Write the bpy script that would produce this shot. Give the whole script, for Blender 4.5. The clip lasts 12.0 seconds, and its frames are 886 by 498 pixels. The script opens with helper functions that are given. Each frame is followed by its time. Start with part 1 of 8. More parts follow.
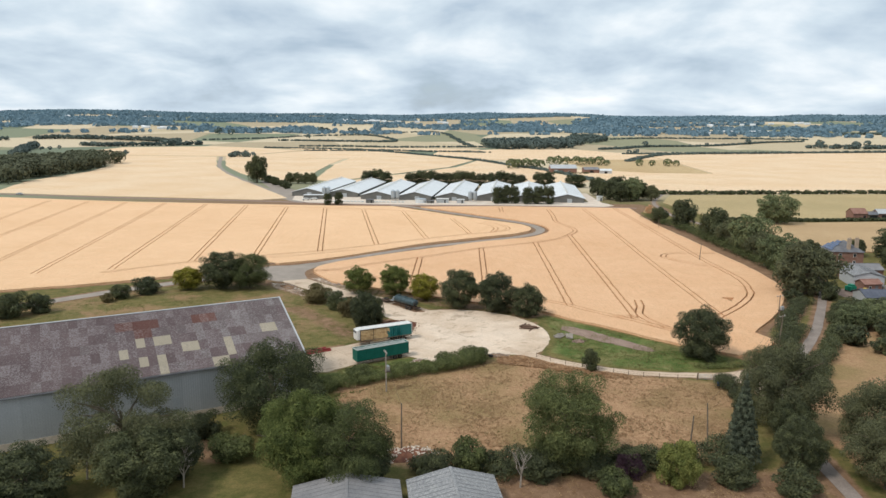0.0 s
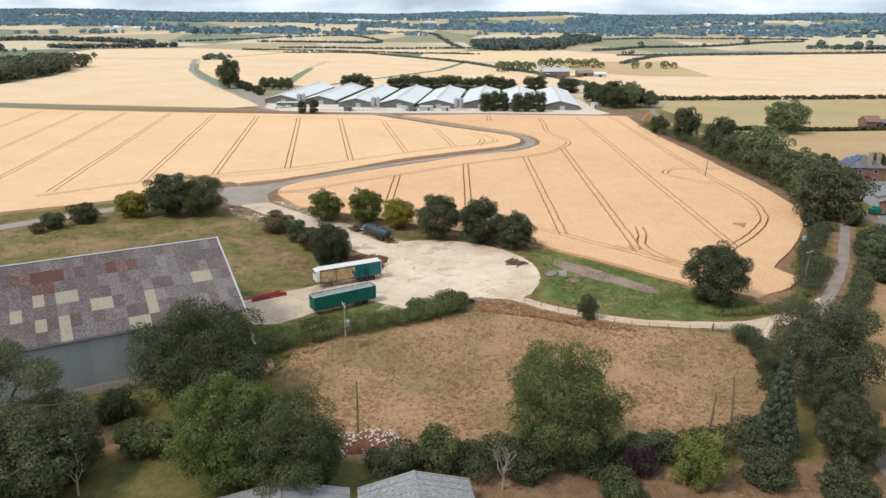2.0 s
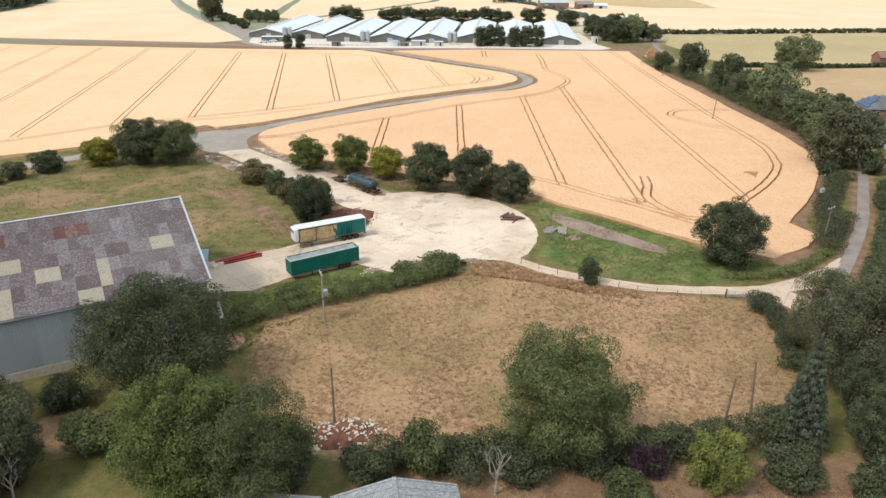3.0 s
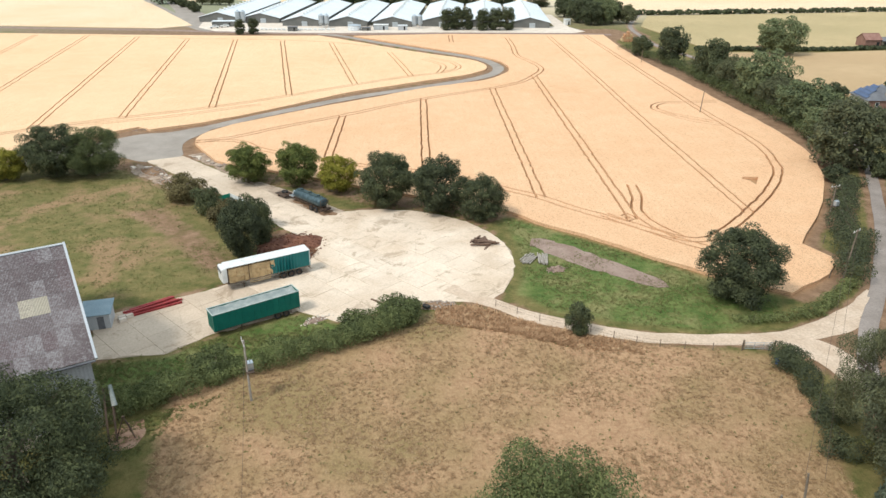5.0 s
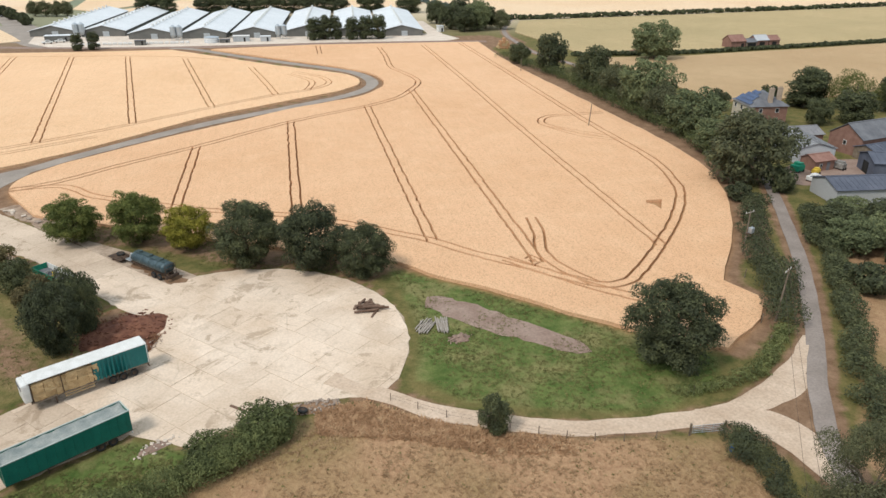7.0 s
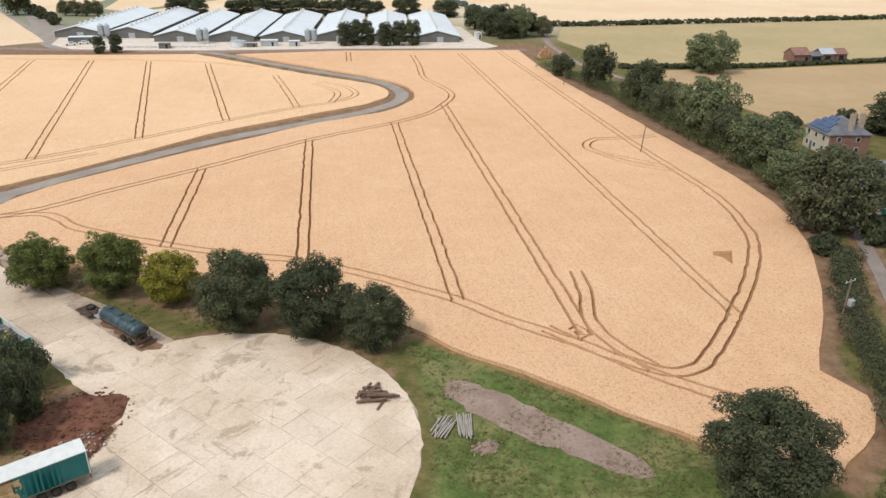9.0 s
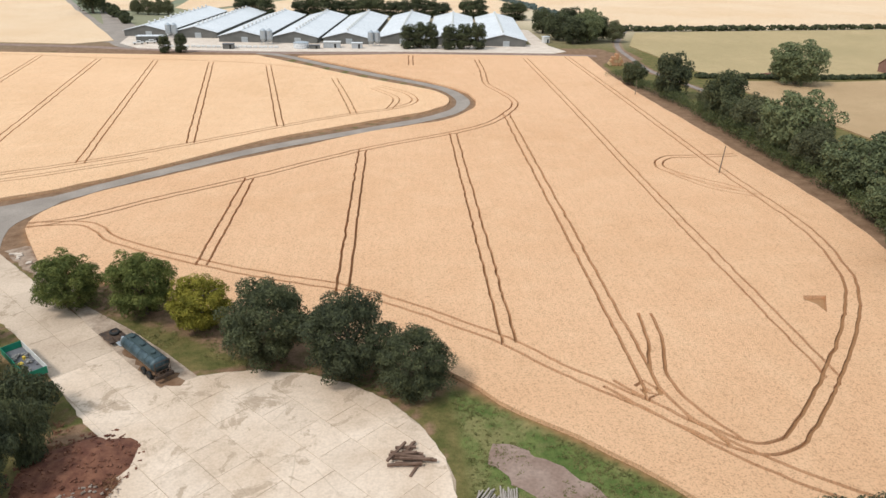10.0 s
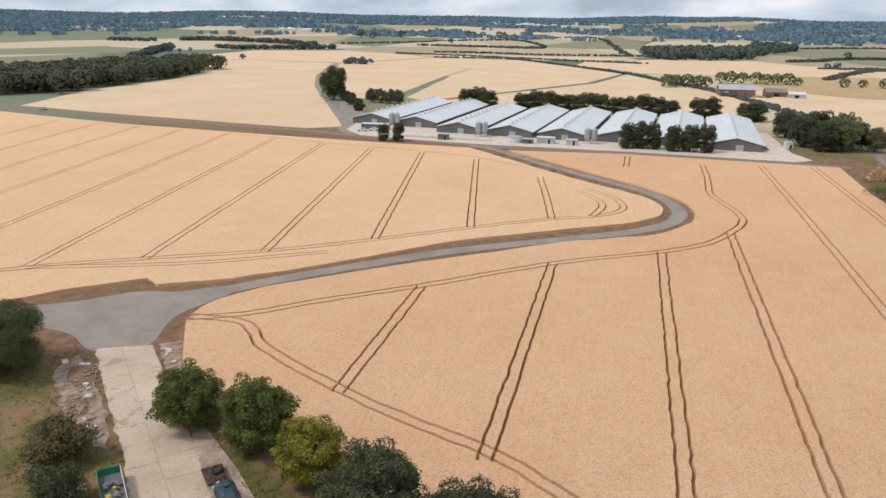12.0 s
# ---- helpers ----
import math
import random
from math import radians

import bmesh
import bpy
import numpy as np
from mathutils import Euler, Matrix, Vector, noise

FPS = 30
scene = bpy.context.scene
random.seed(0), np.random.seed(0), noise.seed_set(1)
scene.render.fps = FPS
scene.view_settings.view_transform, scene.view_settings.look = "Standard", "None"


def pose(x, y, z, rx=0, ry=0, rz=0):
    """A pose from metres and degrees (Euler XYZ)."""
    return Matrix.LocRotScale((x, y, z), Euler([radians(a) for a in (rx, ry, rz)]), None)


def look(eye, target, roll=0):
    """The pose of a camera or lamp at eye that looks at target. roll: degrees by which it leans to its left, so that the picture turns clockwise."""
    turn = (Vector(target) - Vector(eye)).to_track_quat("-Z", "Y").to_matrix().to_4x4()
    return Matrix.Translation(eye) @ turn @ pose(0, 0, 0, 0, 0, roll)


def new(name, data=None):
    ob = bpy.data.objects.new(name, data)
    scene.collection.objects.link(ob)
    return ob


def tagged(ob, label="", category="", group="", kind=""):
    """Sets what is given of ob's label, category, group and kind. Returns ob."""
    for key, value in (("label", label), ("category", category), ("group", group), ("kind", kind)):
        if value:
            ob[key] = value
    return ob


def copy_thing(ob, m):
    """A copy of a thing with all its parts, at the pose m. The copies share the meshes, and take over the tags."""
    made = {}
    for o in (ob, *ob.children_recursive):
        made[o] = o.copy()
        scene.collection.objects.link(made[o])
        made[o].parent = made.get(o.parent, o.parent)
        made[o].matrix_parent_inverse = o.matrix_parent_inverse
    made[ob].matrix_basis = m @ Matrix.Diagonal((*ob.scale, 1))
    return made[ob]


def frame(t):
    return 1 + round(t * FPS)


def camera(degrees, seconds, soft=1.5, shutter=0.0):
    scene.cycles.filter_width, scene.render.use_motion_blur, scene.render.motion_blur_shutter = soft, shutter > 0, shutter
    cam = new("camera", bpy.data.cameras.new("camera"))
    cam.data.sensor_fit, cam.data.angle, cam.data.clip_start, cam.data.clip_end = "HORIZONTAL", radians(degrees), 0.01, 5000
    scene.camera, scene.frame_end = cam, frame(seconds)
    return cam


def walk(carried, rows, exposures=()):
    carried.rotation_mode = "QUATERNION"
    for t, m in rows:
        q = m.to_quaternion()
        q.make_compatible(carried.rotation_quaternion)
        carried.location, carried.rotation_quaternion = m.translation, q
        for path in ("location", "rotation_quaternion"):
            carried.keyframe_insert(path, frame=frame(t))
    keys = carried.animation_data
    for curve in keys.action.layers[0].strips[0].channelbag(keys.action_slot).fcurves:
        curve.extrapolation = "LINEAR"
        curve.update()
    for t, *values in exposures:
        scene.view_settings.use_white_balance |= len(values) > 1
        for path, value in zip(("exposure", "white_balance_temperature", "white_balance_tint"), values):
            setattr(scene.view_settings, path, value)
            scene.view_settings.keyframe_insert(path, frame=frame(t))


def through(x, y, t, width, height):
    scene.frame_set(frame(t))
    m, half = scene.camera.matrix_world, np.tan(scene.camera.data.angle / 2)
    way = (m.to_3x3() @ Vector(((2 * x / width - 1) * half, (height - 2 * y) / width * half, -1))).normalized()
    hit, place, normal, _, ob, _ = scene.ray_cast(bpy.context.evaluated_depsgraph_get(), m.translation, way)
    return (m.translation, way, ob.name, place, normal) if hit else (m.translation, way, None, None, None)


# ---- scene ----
import itertools

cam = camera(63.6, 12.0)
PATH = [
    (0, (0.754, 3.154, 51.916), (0.134, 22.717, 48.478), 0.2),
    (0.5, (1.408, 9.497, 51.863), (0.847, 29.051, 48.365), 0.2),
    (1, (2.118, 15.913, 51.773), (1.638, 35.328, 47.550), 0.2),
    (1.5, (2.756, 22.385, 51.725), (2.356, 41.582, 46.608), 0.1),
    (2, (3.241, 28.774, 51.708), (2.932, 47.723, 45.715), 0.1),
    (2.5, (3.661, 35.092, 51.713), (3.423, 53.733, 44.827), 0.1),
    (2.7, (3.854, 37.584, 51.715), (3.646, 56.086, 44.471), 0.1),
    (4.3, (5.467, 56.924, 51.666), (5.569, 75.040, 43.488), 0.1),
    (4.5, (5.656, 59.251, 51.661), (5.857, 77.367, 43.483), -0.0),
    (5, (6.091, 64.921, 51.632), (6.690, 83.039, 43.474), -0.0),
    (5.5, (6.573, 70.565, 51.611), (7.569, 88.675, 43.483), -0.1),
    (6, (7.177, 76.245, 51.561), (9.088, 94.279, 43.453), -0.0),
    (6.5, (7.783, 82.071, 51.511), (10.837, 99.960, 43.422), -0.0),
    (7, (8.571, 87.799, 51.438), (12.312, 105.572, 43.359), 0.1),
    (7.2, (8.992, 90.041, 51.424), (12.802, 107.805, 43.365), 0.1),
    (8.8, (13.202, 107.611, 51.233), (16.356, 125.502, 43.174), 0.6),
    (9, (13.771, 109.870, 51.215), (16.616, 127.819, 43.166), 0.6),
    (9.5, (15.198, 115.594, 51.143), (17.457, 133.630, 43.104), 0.7),
    (10, (16.433, 121.364, 51.111), (17.628, 139.495, 43.062), 0.7),
    (10.5, (17.535, 127.253, 51.126), (17.567, 145.418, 43.067), 0.7),
    (11, (18.634, 133.213, 51.200), (17.006, 151.500, 43.598), 0.8),
    (11.5, (19.779, 138.836, 51.212), (16.411, 157.295, 44.673), 0.8),
    (12, (20.837, 144.254, 51.154), (16.188, 162.648, 45.241), 0.7),
]
walk(cam, [(t, look(eye, target, roll)) for t, eye, target, roll in PATH],
     [(0, 0.26, 6450, 10), (1, 0.25, 6450, 10), (2.5, 0.5, 6380, 9.5), (4.5, 0.74, 6220, 6.5), (5, 0.69, 6260, 7), (6, 0.49, 6300, 8), (6.5, 0.41, 6350, 9.5), (7, 0.38, 6400, 10.5), (9, 0.36, 6400, 12), (10, 0.37, 6400, 12), (12, 0.06, 6420, 15.5)])

# ---- light ----
SUN_EL, SUN_AZ = radians(52), radians(-125)   # azimuth from +y towards +x
world = bpy.data.worlds.new("sky")
scene.world = world
world.use_nodes = True
wt = world.node_tree
wt.nodes.clear()


def wnode(kind, **settings):
    n = wt.nodes.new(kind)
    for k, v in settings.items():
        setattr(n, k, v)
    return n


w_out, w_bg = wnode("ShaderNodeOutputWorld"), wnode("ShaderNodeBackground")
w_sky = wnode("ShaderNodeTexSky", sky_type="NISHITA", sun_disc=False, sun_elevation=SUN_EL, sun_rotation=SUN_AZ)
w_co, w_sep = wnode("ShaderNodeTexCoord"), wnode("ShaderNodeSeparateXYZ")
w_up = wnode("ShaderNodeMath", operation="MAXIMUM")
w_up.inputs[1].default_value = 0.0
w_add = wnode("ShaderNodeMath", operation="ADD")
w_add.inputs[1].default_value = 0.30
w_comb = wnode("ShaderNodeCombineXYZ")
w_dx, w_dy = wnode("ShaderNodeMath", operation="DIVIDE"), wnode("ShaderNodeMath", operation="DIVIDE")
wt.links.new(w_co.outputs["Generated"], w_sep.inputs[0])
wt.links.new(w_sep.outputs["Z"], w_up.inputs[0])
wt.links.new(w_up.outputs[0], w_add.inputs[0])
for d, axis, slot in ((w_dx, "X", 0), (w_dy, "Y", 1)):
    wt.links.new(w_sep.outputs[axis], d.inputs[0])
    wt.links.new(w_add.outputs[0], d.inputs[1])
    wt.links.new(d.outputs[0], w_comb.inputs[slot])
w_n1 = wnode("ShaderNodeTexNoise", noise_dimensions="3D")
w_n1.inputs["Scale"].default_value, w_n1.inputs["Detail"].default_value = 1.9, 6.0
w_n1.inputs["Roughness"].default_value, w_n1.inputs["Distortion"].default_value = 0.52, 0.2
w_ramp = wnode("ShaderNodeValToRGB")
w_ramp.color_ramp.elements[0].position, w_ramp.color_ramp.elements[0].color = 0.33, (3.7, 4.6, 5.6, 1)
w_ramp.color_ramp.elements[1].position, w_ramp.color_ramp.elements[1].color = 0.68, (8.7, 9.0, 9.1, 1)
e = w_ramp.color_ramp.elements.new(0.50)
e.color = (5.7, 6.6, 7.3, 1)
w_cover = wnode("ShaderNodeValToRGB")
w_cover.color_ramp.elements[0].position, w_cover.color_ramp.elements[0].color = 0.30, (0.72, 0.72, 0.72, 1)
w_cover.color_ramp.elements[1].position, w_cover.color_ramp.elements[1].color = 0.42, (1, 1, 1, 1)
w_mix = wnode("ShaderNodeMix", data_type="RGBA")
wt.links.new(w_comb.outputs[0], w_n1.inputs["Vector"])
wt.links.new(w_n1.outputs[0], w_ramp.inputs[0])
wt.links.new(w_n1.outputs[0], w_cover.inputs[0])
wt.links.new(w_cover.outputs[0], w_mix.inputs["Factor"])
wt.links.new(w_sky.outputs[0], w_mix.inputs["A"])
wt.links.new(w_ramp.outputs[0], w_mix.inputs["B"])
wt.links.new(w_mix.outputs["Result"], w_bg.inputs["Color"])
w_bg.inputs["Strength"].default_value = 0.1
wt.links.new(w_bg.outputs[0], w_out.inputs[0])

sun = new("sun", bpy.data.lights.new("sun", "SUN"))
sun.data.energy, sun.data.angle, sun.data.color = 1.9, radians(12), (1.0, 0.95, 0.87)
sun_from = Vector((math.sin(SUN_AZ) * math.cos(SUN_EL), math.cos(SUN_AZ) * math.cos(SUN_EL), math.sin(SUN_EL)))
sun.matrix_world = look(sun_from * 100, (0, 0, 0))


# ---- materials ----
class Nodes:
    """A small builder of node trees."""

    def __init__(self, name):
        self.mat = bpy.data.materials.new(name)
        self.mat.use_nodes = True
        self.t = self.mat.node_tree
        self.bsdf = next(n for n in self.t.nodes if n.type == "BSDF_PRINCIPLED")
        self.out = next(n for n in self.t.nodes if n.type == "OUTPUT_MATERIAL")

    def add(self, kind, inputs=None, **settings):
        n = self.t.nodes.new(kind)
        for k, v in settings.items():
            setattr(n, k, v)
        for k, v in (inputs or {}).items():
            self.put(n.inputs[k], v)
        return n

    def put(self, socket, v):
        if isinstance(v, bpy.types.NodeSocket):
            self.t.links.new(v, socket)
        elif isinstance(v, (tuple, list)) and len(v) == 3 and socket.type == "RGBA":
            socket.default_value = (*v, 1)
        else:
            socket.default_value = v

    def where(self, space="world", scale=(1, 1, 1), rot=0.0):
        src = self.add("ShaderNodeNewGeometry").outputs["Position"] if space == "world" else self.add("ShaderNodeTexCoord").outputs["Object"]
        return self.add("ShaderNodeMapping", {"Vector": src, "Scale": scale, "Rotation": (0, 0, rot)}).outputs[0]

    def noise(self, co, scale, detail=4.0, rough=0.55, distort=0.0):
        return self.add("ShaderNodeTexNoise", {"Vector": co, "Scale": scale, "Detail": detail, "Roughness": rough, "Distortion": distort}).outputs[0]

    def ramp(self, fac, stops):
        n = self.add("ShaderNodeValToRGB", {"Fac": fac})
        while len(n.color_ramp.elements) < len(stops):
            n.color_ramp.elements.new(0.5)
        for el, (p, c) in zip(n.color_ramp.elements, stops):
            el.position = p
            el.color = (*c, 1) if isinstance(c, (tuple, list)) else (c, c, c, 1)
        return n.outputs[0]

    def mix(self, fac, a, b, how="MIX"):
        n = self.t.nodes.new("ShaderNodeMix")
        n.data_type, n.blend_type = "RGBA", how
        colour_in = [s for s in n.inputs if s.type == "RGBA"]
        self.put(n.inputs[0], fac)
        self.put(colour_in[0], a)
        self.put(colour_in[1], b)
        return next(s for s in n.outputs if s.type == "RGBA")

    def math(self, op, a, b=0.0, clamp=False):
        n = self.t.nodes.new("ShaderNodeMath")
        n.operation, n.use_clamp = op, clamp
        self.put(n.inputs[0], a)
        self.put(n.inputs[1], b)
        return n.outputs[0]

    def attr(self, name):
        return self.add("ShaderNodeAttribute", attribute_name=name).outputs["Fac"]

    def island(self):
        return self.add("ShaderNodeNewGeometry").outputs["Random Per Island"]

    def chance(self):
        return self.add("ShaderNodeObjectInfo").outputs["Random"]

    def done(self, colour, rough=0.85, bump=None, strength=0.3, distance=0.05, metal=0.0, spec=0.3):
        self.put(self.bsdf.inputs["Base Color"], colour)
        self.put(self.bsdf.inputs["Roughness"], rough)
        self.put(self.bsdf.inputs["Metallic"], metal)
        self.put(self.bsdf.inputs["Specular IOR Level"], spec)
        if bump is not None:
            b = self.add("ShaderNodeBump", {"Height": bump, "Strength": strength, "Distance": distance})
            self.put(self.bsdf.inputs["Normal"], b.outputs[0])
        return self.mat


def plain(name, a, b, scale=1.5, fine=18.0, rough=0.7, metal=0.0, bump=0.25, distance=0.01, space="object", spec=0.3, spread=0.0):
    """Two tones in soft patches, broken by fine grain; spread: how far single pieces differ."""
    n = Nodes(name)
    co = n.where(space)
    big, small = n.noise(co, scale, 5), n.noise(co, fine, 3)
    c = n.mix(n.ramp(big, [(0.35, 0.0), (0.65, 1.0)]), a, b)
    c = n.mix(0.45, c, n.ramp(small, [(0.3, (0.45, 0.45, 0.45)), (0.7, (1, 1, 1))]), "MULTIPLY")
    if spread:
        k = n.math("MULTIPLY_ADD", n.chance(), spread)
        n.t.nodes[-1].inputs[2].default_value = 1.0 - spread / 2
        c = n.mix(1.0, c, n.add("ShaderNodeCombineColor", {0: k, 1: k, 2: k}).outputs[0], "MULTIPLY")
    return n.done(c, rough, small, bump, distance, metal, spec)


def leaves(name, dark, mid, light, through=0.32):
    n = Nodes(name)
    co = n.where("object")
    big = n.ramp(n.noise(co, 0.75, 4, 0.6), [(0.3, 0.0), (0.7, 1.0)])
    f = n.math("ADD", n.math("MULTIPLY", n.island(), 0.32), n.math("MULTIPLY", big, 0.68))
    f = n.math("ADD", f, n.math("MULTIPLY", n.math("SUBTRACT", n.chance(), 0.5), 0.25))
    c = n.ramp(f, [(0.2, dark), (0.55, mid), (0.95, light)])
    n.done(c, 0.75, None, spec=0.1)
    tr = n.add("ShaderNodeBsdfTranslucent", {"Color": c})
    mx = n.add("ShaderNodeMixShader", {0: through, 1: n.bsdf.outputs[0], 2: tr.outputs[0]})
    n.t.links.new(mx.outputs[0], n.out.inputs[0])
    return n.mat


def wheat(name, a, b, c, rows_at=0.0):
    n = Nodes(name)
    co = n.where("world")
    big, mid, ears = n.noise(co, 0.018, 4), n.noise(co, 0.16, 5, 0.6), n.noise(co, 4.2, 5, 0.75)
    drill = n.noise(n.where("world", (1.0, 0.05, 1), rows_at), 1.4, 3)
    col = n.mix(n.ramp(big, [(0.35, 0.0), (0.65, 1.0)]), a, b)
    col = n.mix(n.math("MULTIPLY", n.ramp(mid, [(0.45, 0.0), (0.75, 1.0)]), 0.55), col, c)
    col = n.mix(0.8, col, n.ramp(ears, [(0.34, (0.47, 0.385, 0.315)), (0.50, (1, 1, 1)), (0.66, (1.06, 1.05, 1.03))]), "MULTIPLY")
    col = n.mix(0.12, col, n.ramp(drill, [(0.38, (0.72, 0.68, 0.62)), (0.62, (1, 1, 1))]), "MULTIPLY")
    return n.done(col, 0.9, ears, 0.9, 0.22, spec=0.1)


M_WHEAT = wheat("ripe wheat", (0.762, 0.474, 0.281), (0.712, 0.428, 0.243), (0.80, 0.53, 0.322))
M_WHEAT_WEST = wheat("riper pale wheat", (0.825, 0.540, 0.325), (0.77, 0.49, 0.284), (0.86, 0.595, 0.37))
M_WHEAT_PALE = wheat("pale ripe barley", (0.74, 0.53, 0.335), (0.79, 0.605, 0.415), (0.70, 0.50, 0.305))
M_STUBBLE = wheat("cut stubble", (0.52, 0.37, 0.20), (0.56, 0.42, 0.24), (0.44, 0.32, 0.17))
M_PASTURE = wheat("dry olive pasture", (0.42, 0.330, 0.175), (0.49, 0.375, 0.205), (0.37, 0.300, 0.150))
M_GRAZED = wheat("dry grazed grass", (0.46, 0.315, 0.175), (0.52, 0.365, 0.21), (0.40, 0.285, 0.15))
M_CONCRETE = plain("weathered concrete", (0.61, 0.50, 0.40), (0.72, 0.62, 0.52), 0.25, 2.2, 0.85, 0, 0.3, 0.01, "world", 0.2, 0.16)
M_TRACK = plain("crushed pale stone", (0.53, 0.395, 0.285), (0.635, 0.49, 0.37), 0.3, 3.0, 0.9, 0, 0.5, 0.03, "world", 0.1)
M_ASPHALT = plain("old grey asphalt", (0.29, 0.245, 0.205), (0.37, 0.315, 0.265), 0.15, 4.0, 0.85, 0, 0.3, 0.01, "world", 0.2)
M_ROAD = plain("worn country road", (0.25, 0.205, 0.175), (0.33, 0.275, 0.24), 0.2, 4.0, 0.85, 0, 0.3, 0.01, "world", 0.2)
M_BROKEN = plain("broken stony ground", (0.33, 0.245, 0.18), (0.54, 0.425, 0.325), 0.55, 3.0, 0.95, 0, 0.6, 0.04, "world", 0.1)
M_SOIL = plain("bare brown soil", (0.20, 0.115, 0.065), (0.30, 0.19, 0.12), 0.3, 2.5, 0.95, 0, 0.8, 0.06, "world", 0.1)
M_DIRT = plain("dried mud", (0.265, 0.180, 0.140), (0.345, 0.25, 0.20), 0.3, 2.5, 0.95, 0, 0.6, 0.05, "world", 0.1)
M_RUBBLE = plain("brown soil and rubble", (0.235, 0.155, 0.105), (0.45, 0.345, 0.26), 0.6, 3.5, 0.95, 0, 0.7, 0.05, "world", 0.1)
M_REDSOIL = plain("bare reddish earth", (0.31, 0.175, 0.115), (0.45, 0.285, 0.195), 0.6, 3.0, 0.95, 0, 0.6, 0.05, "world", 0.1)
M_BARK = plain("grey brown bark", (0.10, 0.075, 0.05), (0.17, 0.14, 0.10), 2.0, 14.0, 0.9, 0, 0.8, 0.03)
M_DEAD = plain("bleached dead wood", (0.32, 0.27, 0.22), (0.42, 0.37, 0.32), 2.0, 14.0, 0.9, 0, 0.6, 0.02)
M_LEAF_DARK = leaves("dark green leaves", (0.058, 0.067, 0.041), (0.096, 0.106, 0.055), (0.173, 0.182, 0.084))
M_LEAF_DEEP = leaves("deep green leaves", (0.044, 0.053, 0.031), (0.080, 0.092, 0.046), (0.155, 0.165, 0.072))
M_LEAF = leaves("green leaves", (0.07, 0.081, 0.04), (0.119, 0.137, 0.055), (0.209, 0.224, 0.086))
M_LEAF_BRIGHT = leaves("bright green leaves", (0.046, 0.058, 0.022), (0.104, 0.128, 0.042), (0.205, 0.226, 0.072))
M_LEAF_PURPLE = leaves("purple shrub leaves", (0.040, 0.024, 0.032), (0.075, 0.042, 0.056), (0.12, 0.07, 0.085))
M_LEAF_LIME = leaves("fresh green leaves", (0.080, 0.098, 0.032), (0.170, 0.190, 0.056), (0.290, 0.288, 0.090))
M_LEAF_YELLOW = leaves("yellowing leaves", (0.121, 0.121, 0.024), (0.275, 0.249, 0.042), (0.451, 0.382, 0.074))
M_LEAF_OLIVE = leaves("olive grey leaves", (0.087, 0.093, 0.055), (0.142, 0.145, 0.076), (0.211, 0.211, 0.102))
M_LEAF_FIR = leaves("grey green needles", (0.085, 0.100, 0.070), (0.145, 0.165, 0.108), (0.215, 0.230, 0.145))
M_LEAF_WEST = leaves("dull dark woodland leaves", (0.066, 0.074, 0.050), (0.112, 0.120, 0.076), (0.165, 0.170, 0.100), 0.2)
M_LEAF_WILLOW = leaves("willow leaves", (0.073, 0.091, 0.024), (0.148, 0.158, 0.053), (0.216, 0.216, 0.088))
# bluish cast here is distance haze put into the leaf colour
M_LEAF_FAR_HAZED = leaves("haze-tinted distant woodland", (0.082, 0.109, 0.101), (0.114, 0.144, 0.129), (0.152, 0.18, 0.153), 0.1)
M_LEAF_WOOD = leaves("woodland leaves", (0.096, 0.114, 0.060), (0.170, 0.192, 0.093), (0.245, 0.258, 0.123), 0.2)
# aerial haze painted as a blue leaf colour plus a weak added glow
M_LEAF_HAZE = leaves("far woods painted haze blue", (0.085, 0.130, 0.155), (0.110, 0.160, 0.185), (0.140, 0.192, 0.215), 0.05)
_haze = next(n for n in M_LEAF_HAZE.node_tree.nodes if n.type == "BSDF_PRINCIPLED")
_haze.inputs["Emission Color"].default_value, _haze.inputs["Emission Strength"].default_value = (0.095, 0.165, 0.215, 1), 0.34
M_LEAF_BROWN = leaves("brownish hawthorn leaves", (0.091, 0.075, 0.039), (0.158, 0.132, 0.063), (0.23, 0.186, 0.088))
M_LEAF_HEDGE = leaves("hedge leaves", (0.097, 0.112, 0.046), (0.185, 0.206, 0.081), (0.294, 0.304, 0.116))
M_ROOF_WHITE = plain("pale grey roofing sheet", (0.71, 0.73, 0.735), (0.79, 0.805, 0.81), 0.08, 1.2, 0.5, 0.1, 0.1, 0.01, "object", 0.4)
M_CLAD_DARK = plain("dark grey cladding", (0.13, 0.13, 0.12), (0.18, 0.175, 0.16), 0.2, 3.0, 0.6)
M_STEEL = plain("galvanised steel", (0.45, 0.49, 0.52), (0.56, 0.60, 0.62), 1.0, 8.0, 0.4, 0.6, 0.05)
M_WHITE = plain("dirty white paint", (0.66, 0.65, 0.61), (0.78, 0.77, 0.74), 1.0, 12.0, 0.5)
M_BLACK = plain("black rubber", (0.02, 0.02, 0.02), (0.04, 0.04, 0.038), 3.0, 20.0, 0.8)
M_IRON = plain("rusty dark iron", (0.07, 0.05, 0.04), (0.14, 0.09, 0.06), 2.0, 14.0, 0.75, 0.3)
M_TEAL = plain("teal curtain", (0.010, 0.125, 0.125), (0.016, 0.16, 0.155), 0.8, 8.0, 0.45)
M_GREEN = plain("green painted steel", (0.008, 0.130, 0.095), (0.014, 0.165, 0.120), 0.6, 7.0, 0.45)
M_STRAW = plain("straw", (0.47, 0.32, 0.165), (0.60, 0.43, 0.235), 1.2, 9.0, 0.95, 0, 1.0, 0.08, "world", 0.1, 0.3)
M_BRICK = plain("old red brick", (0.22, 0.115, 0.085), (0.29, 0.165, 0.125), 0.8, 9.0, 0.9)
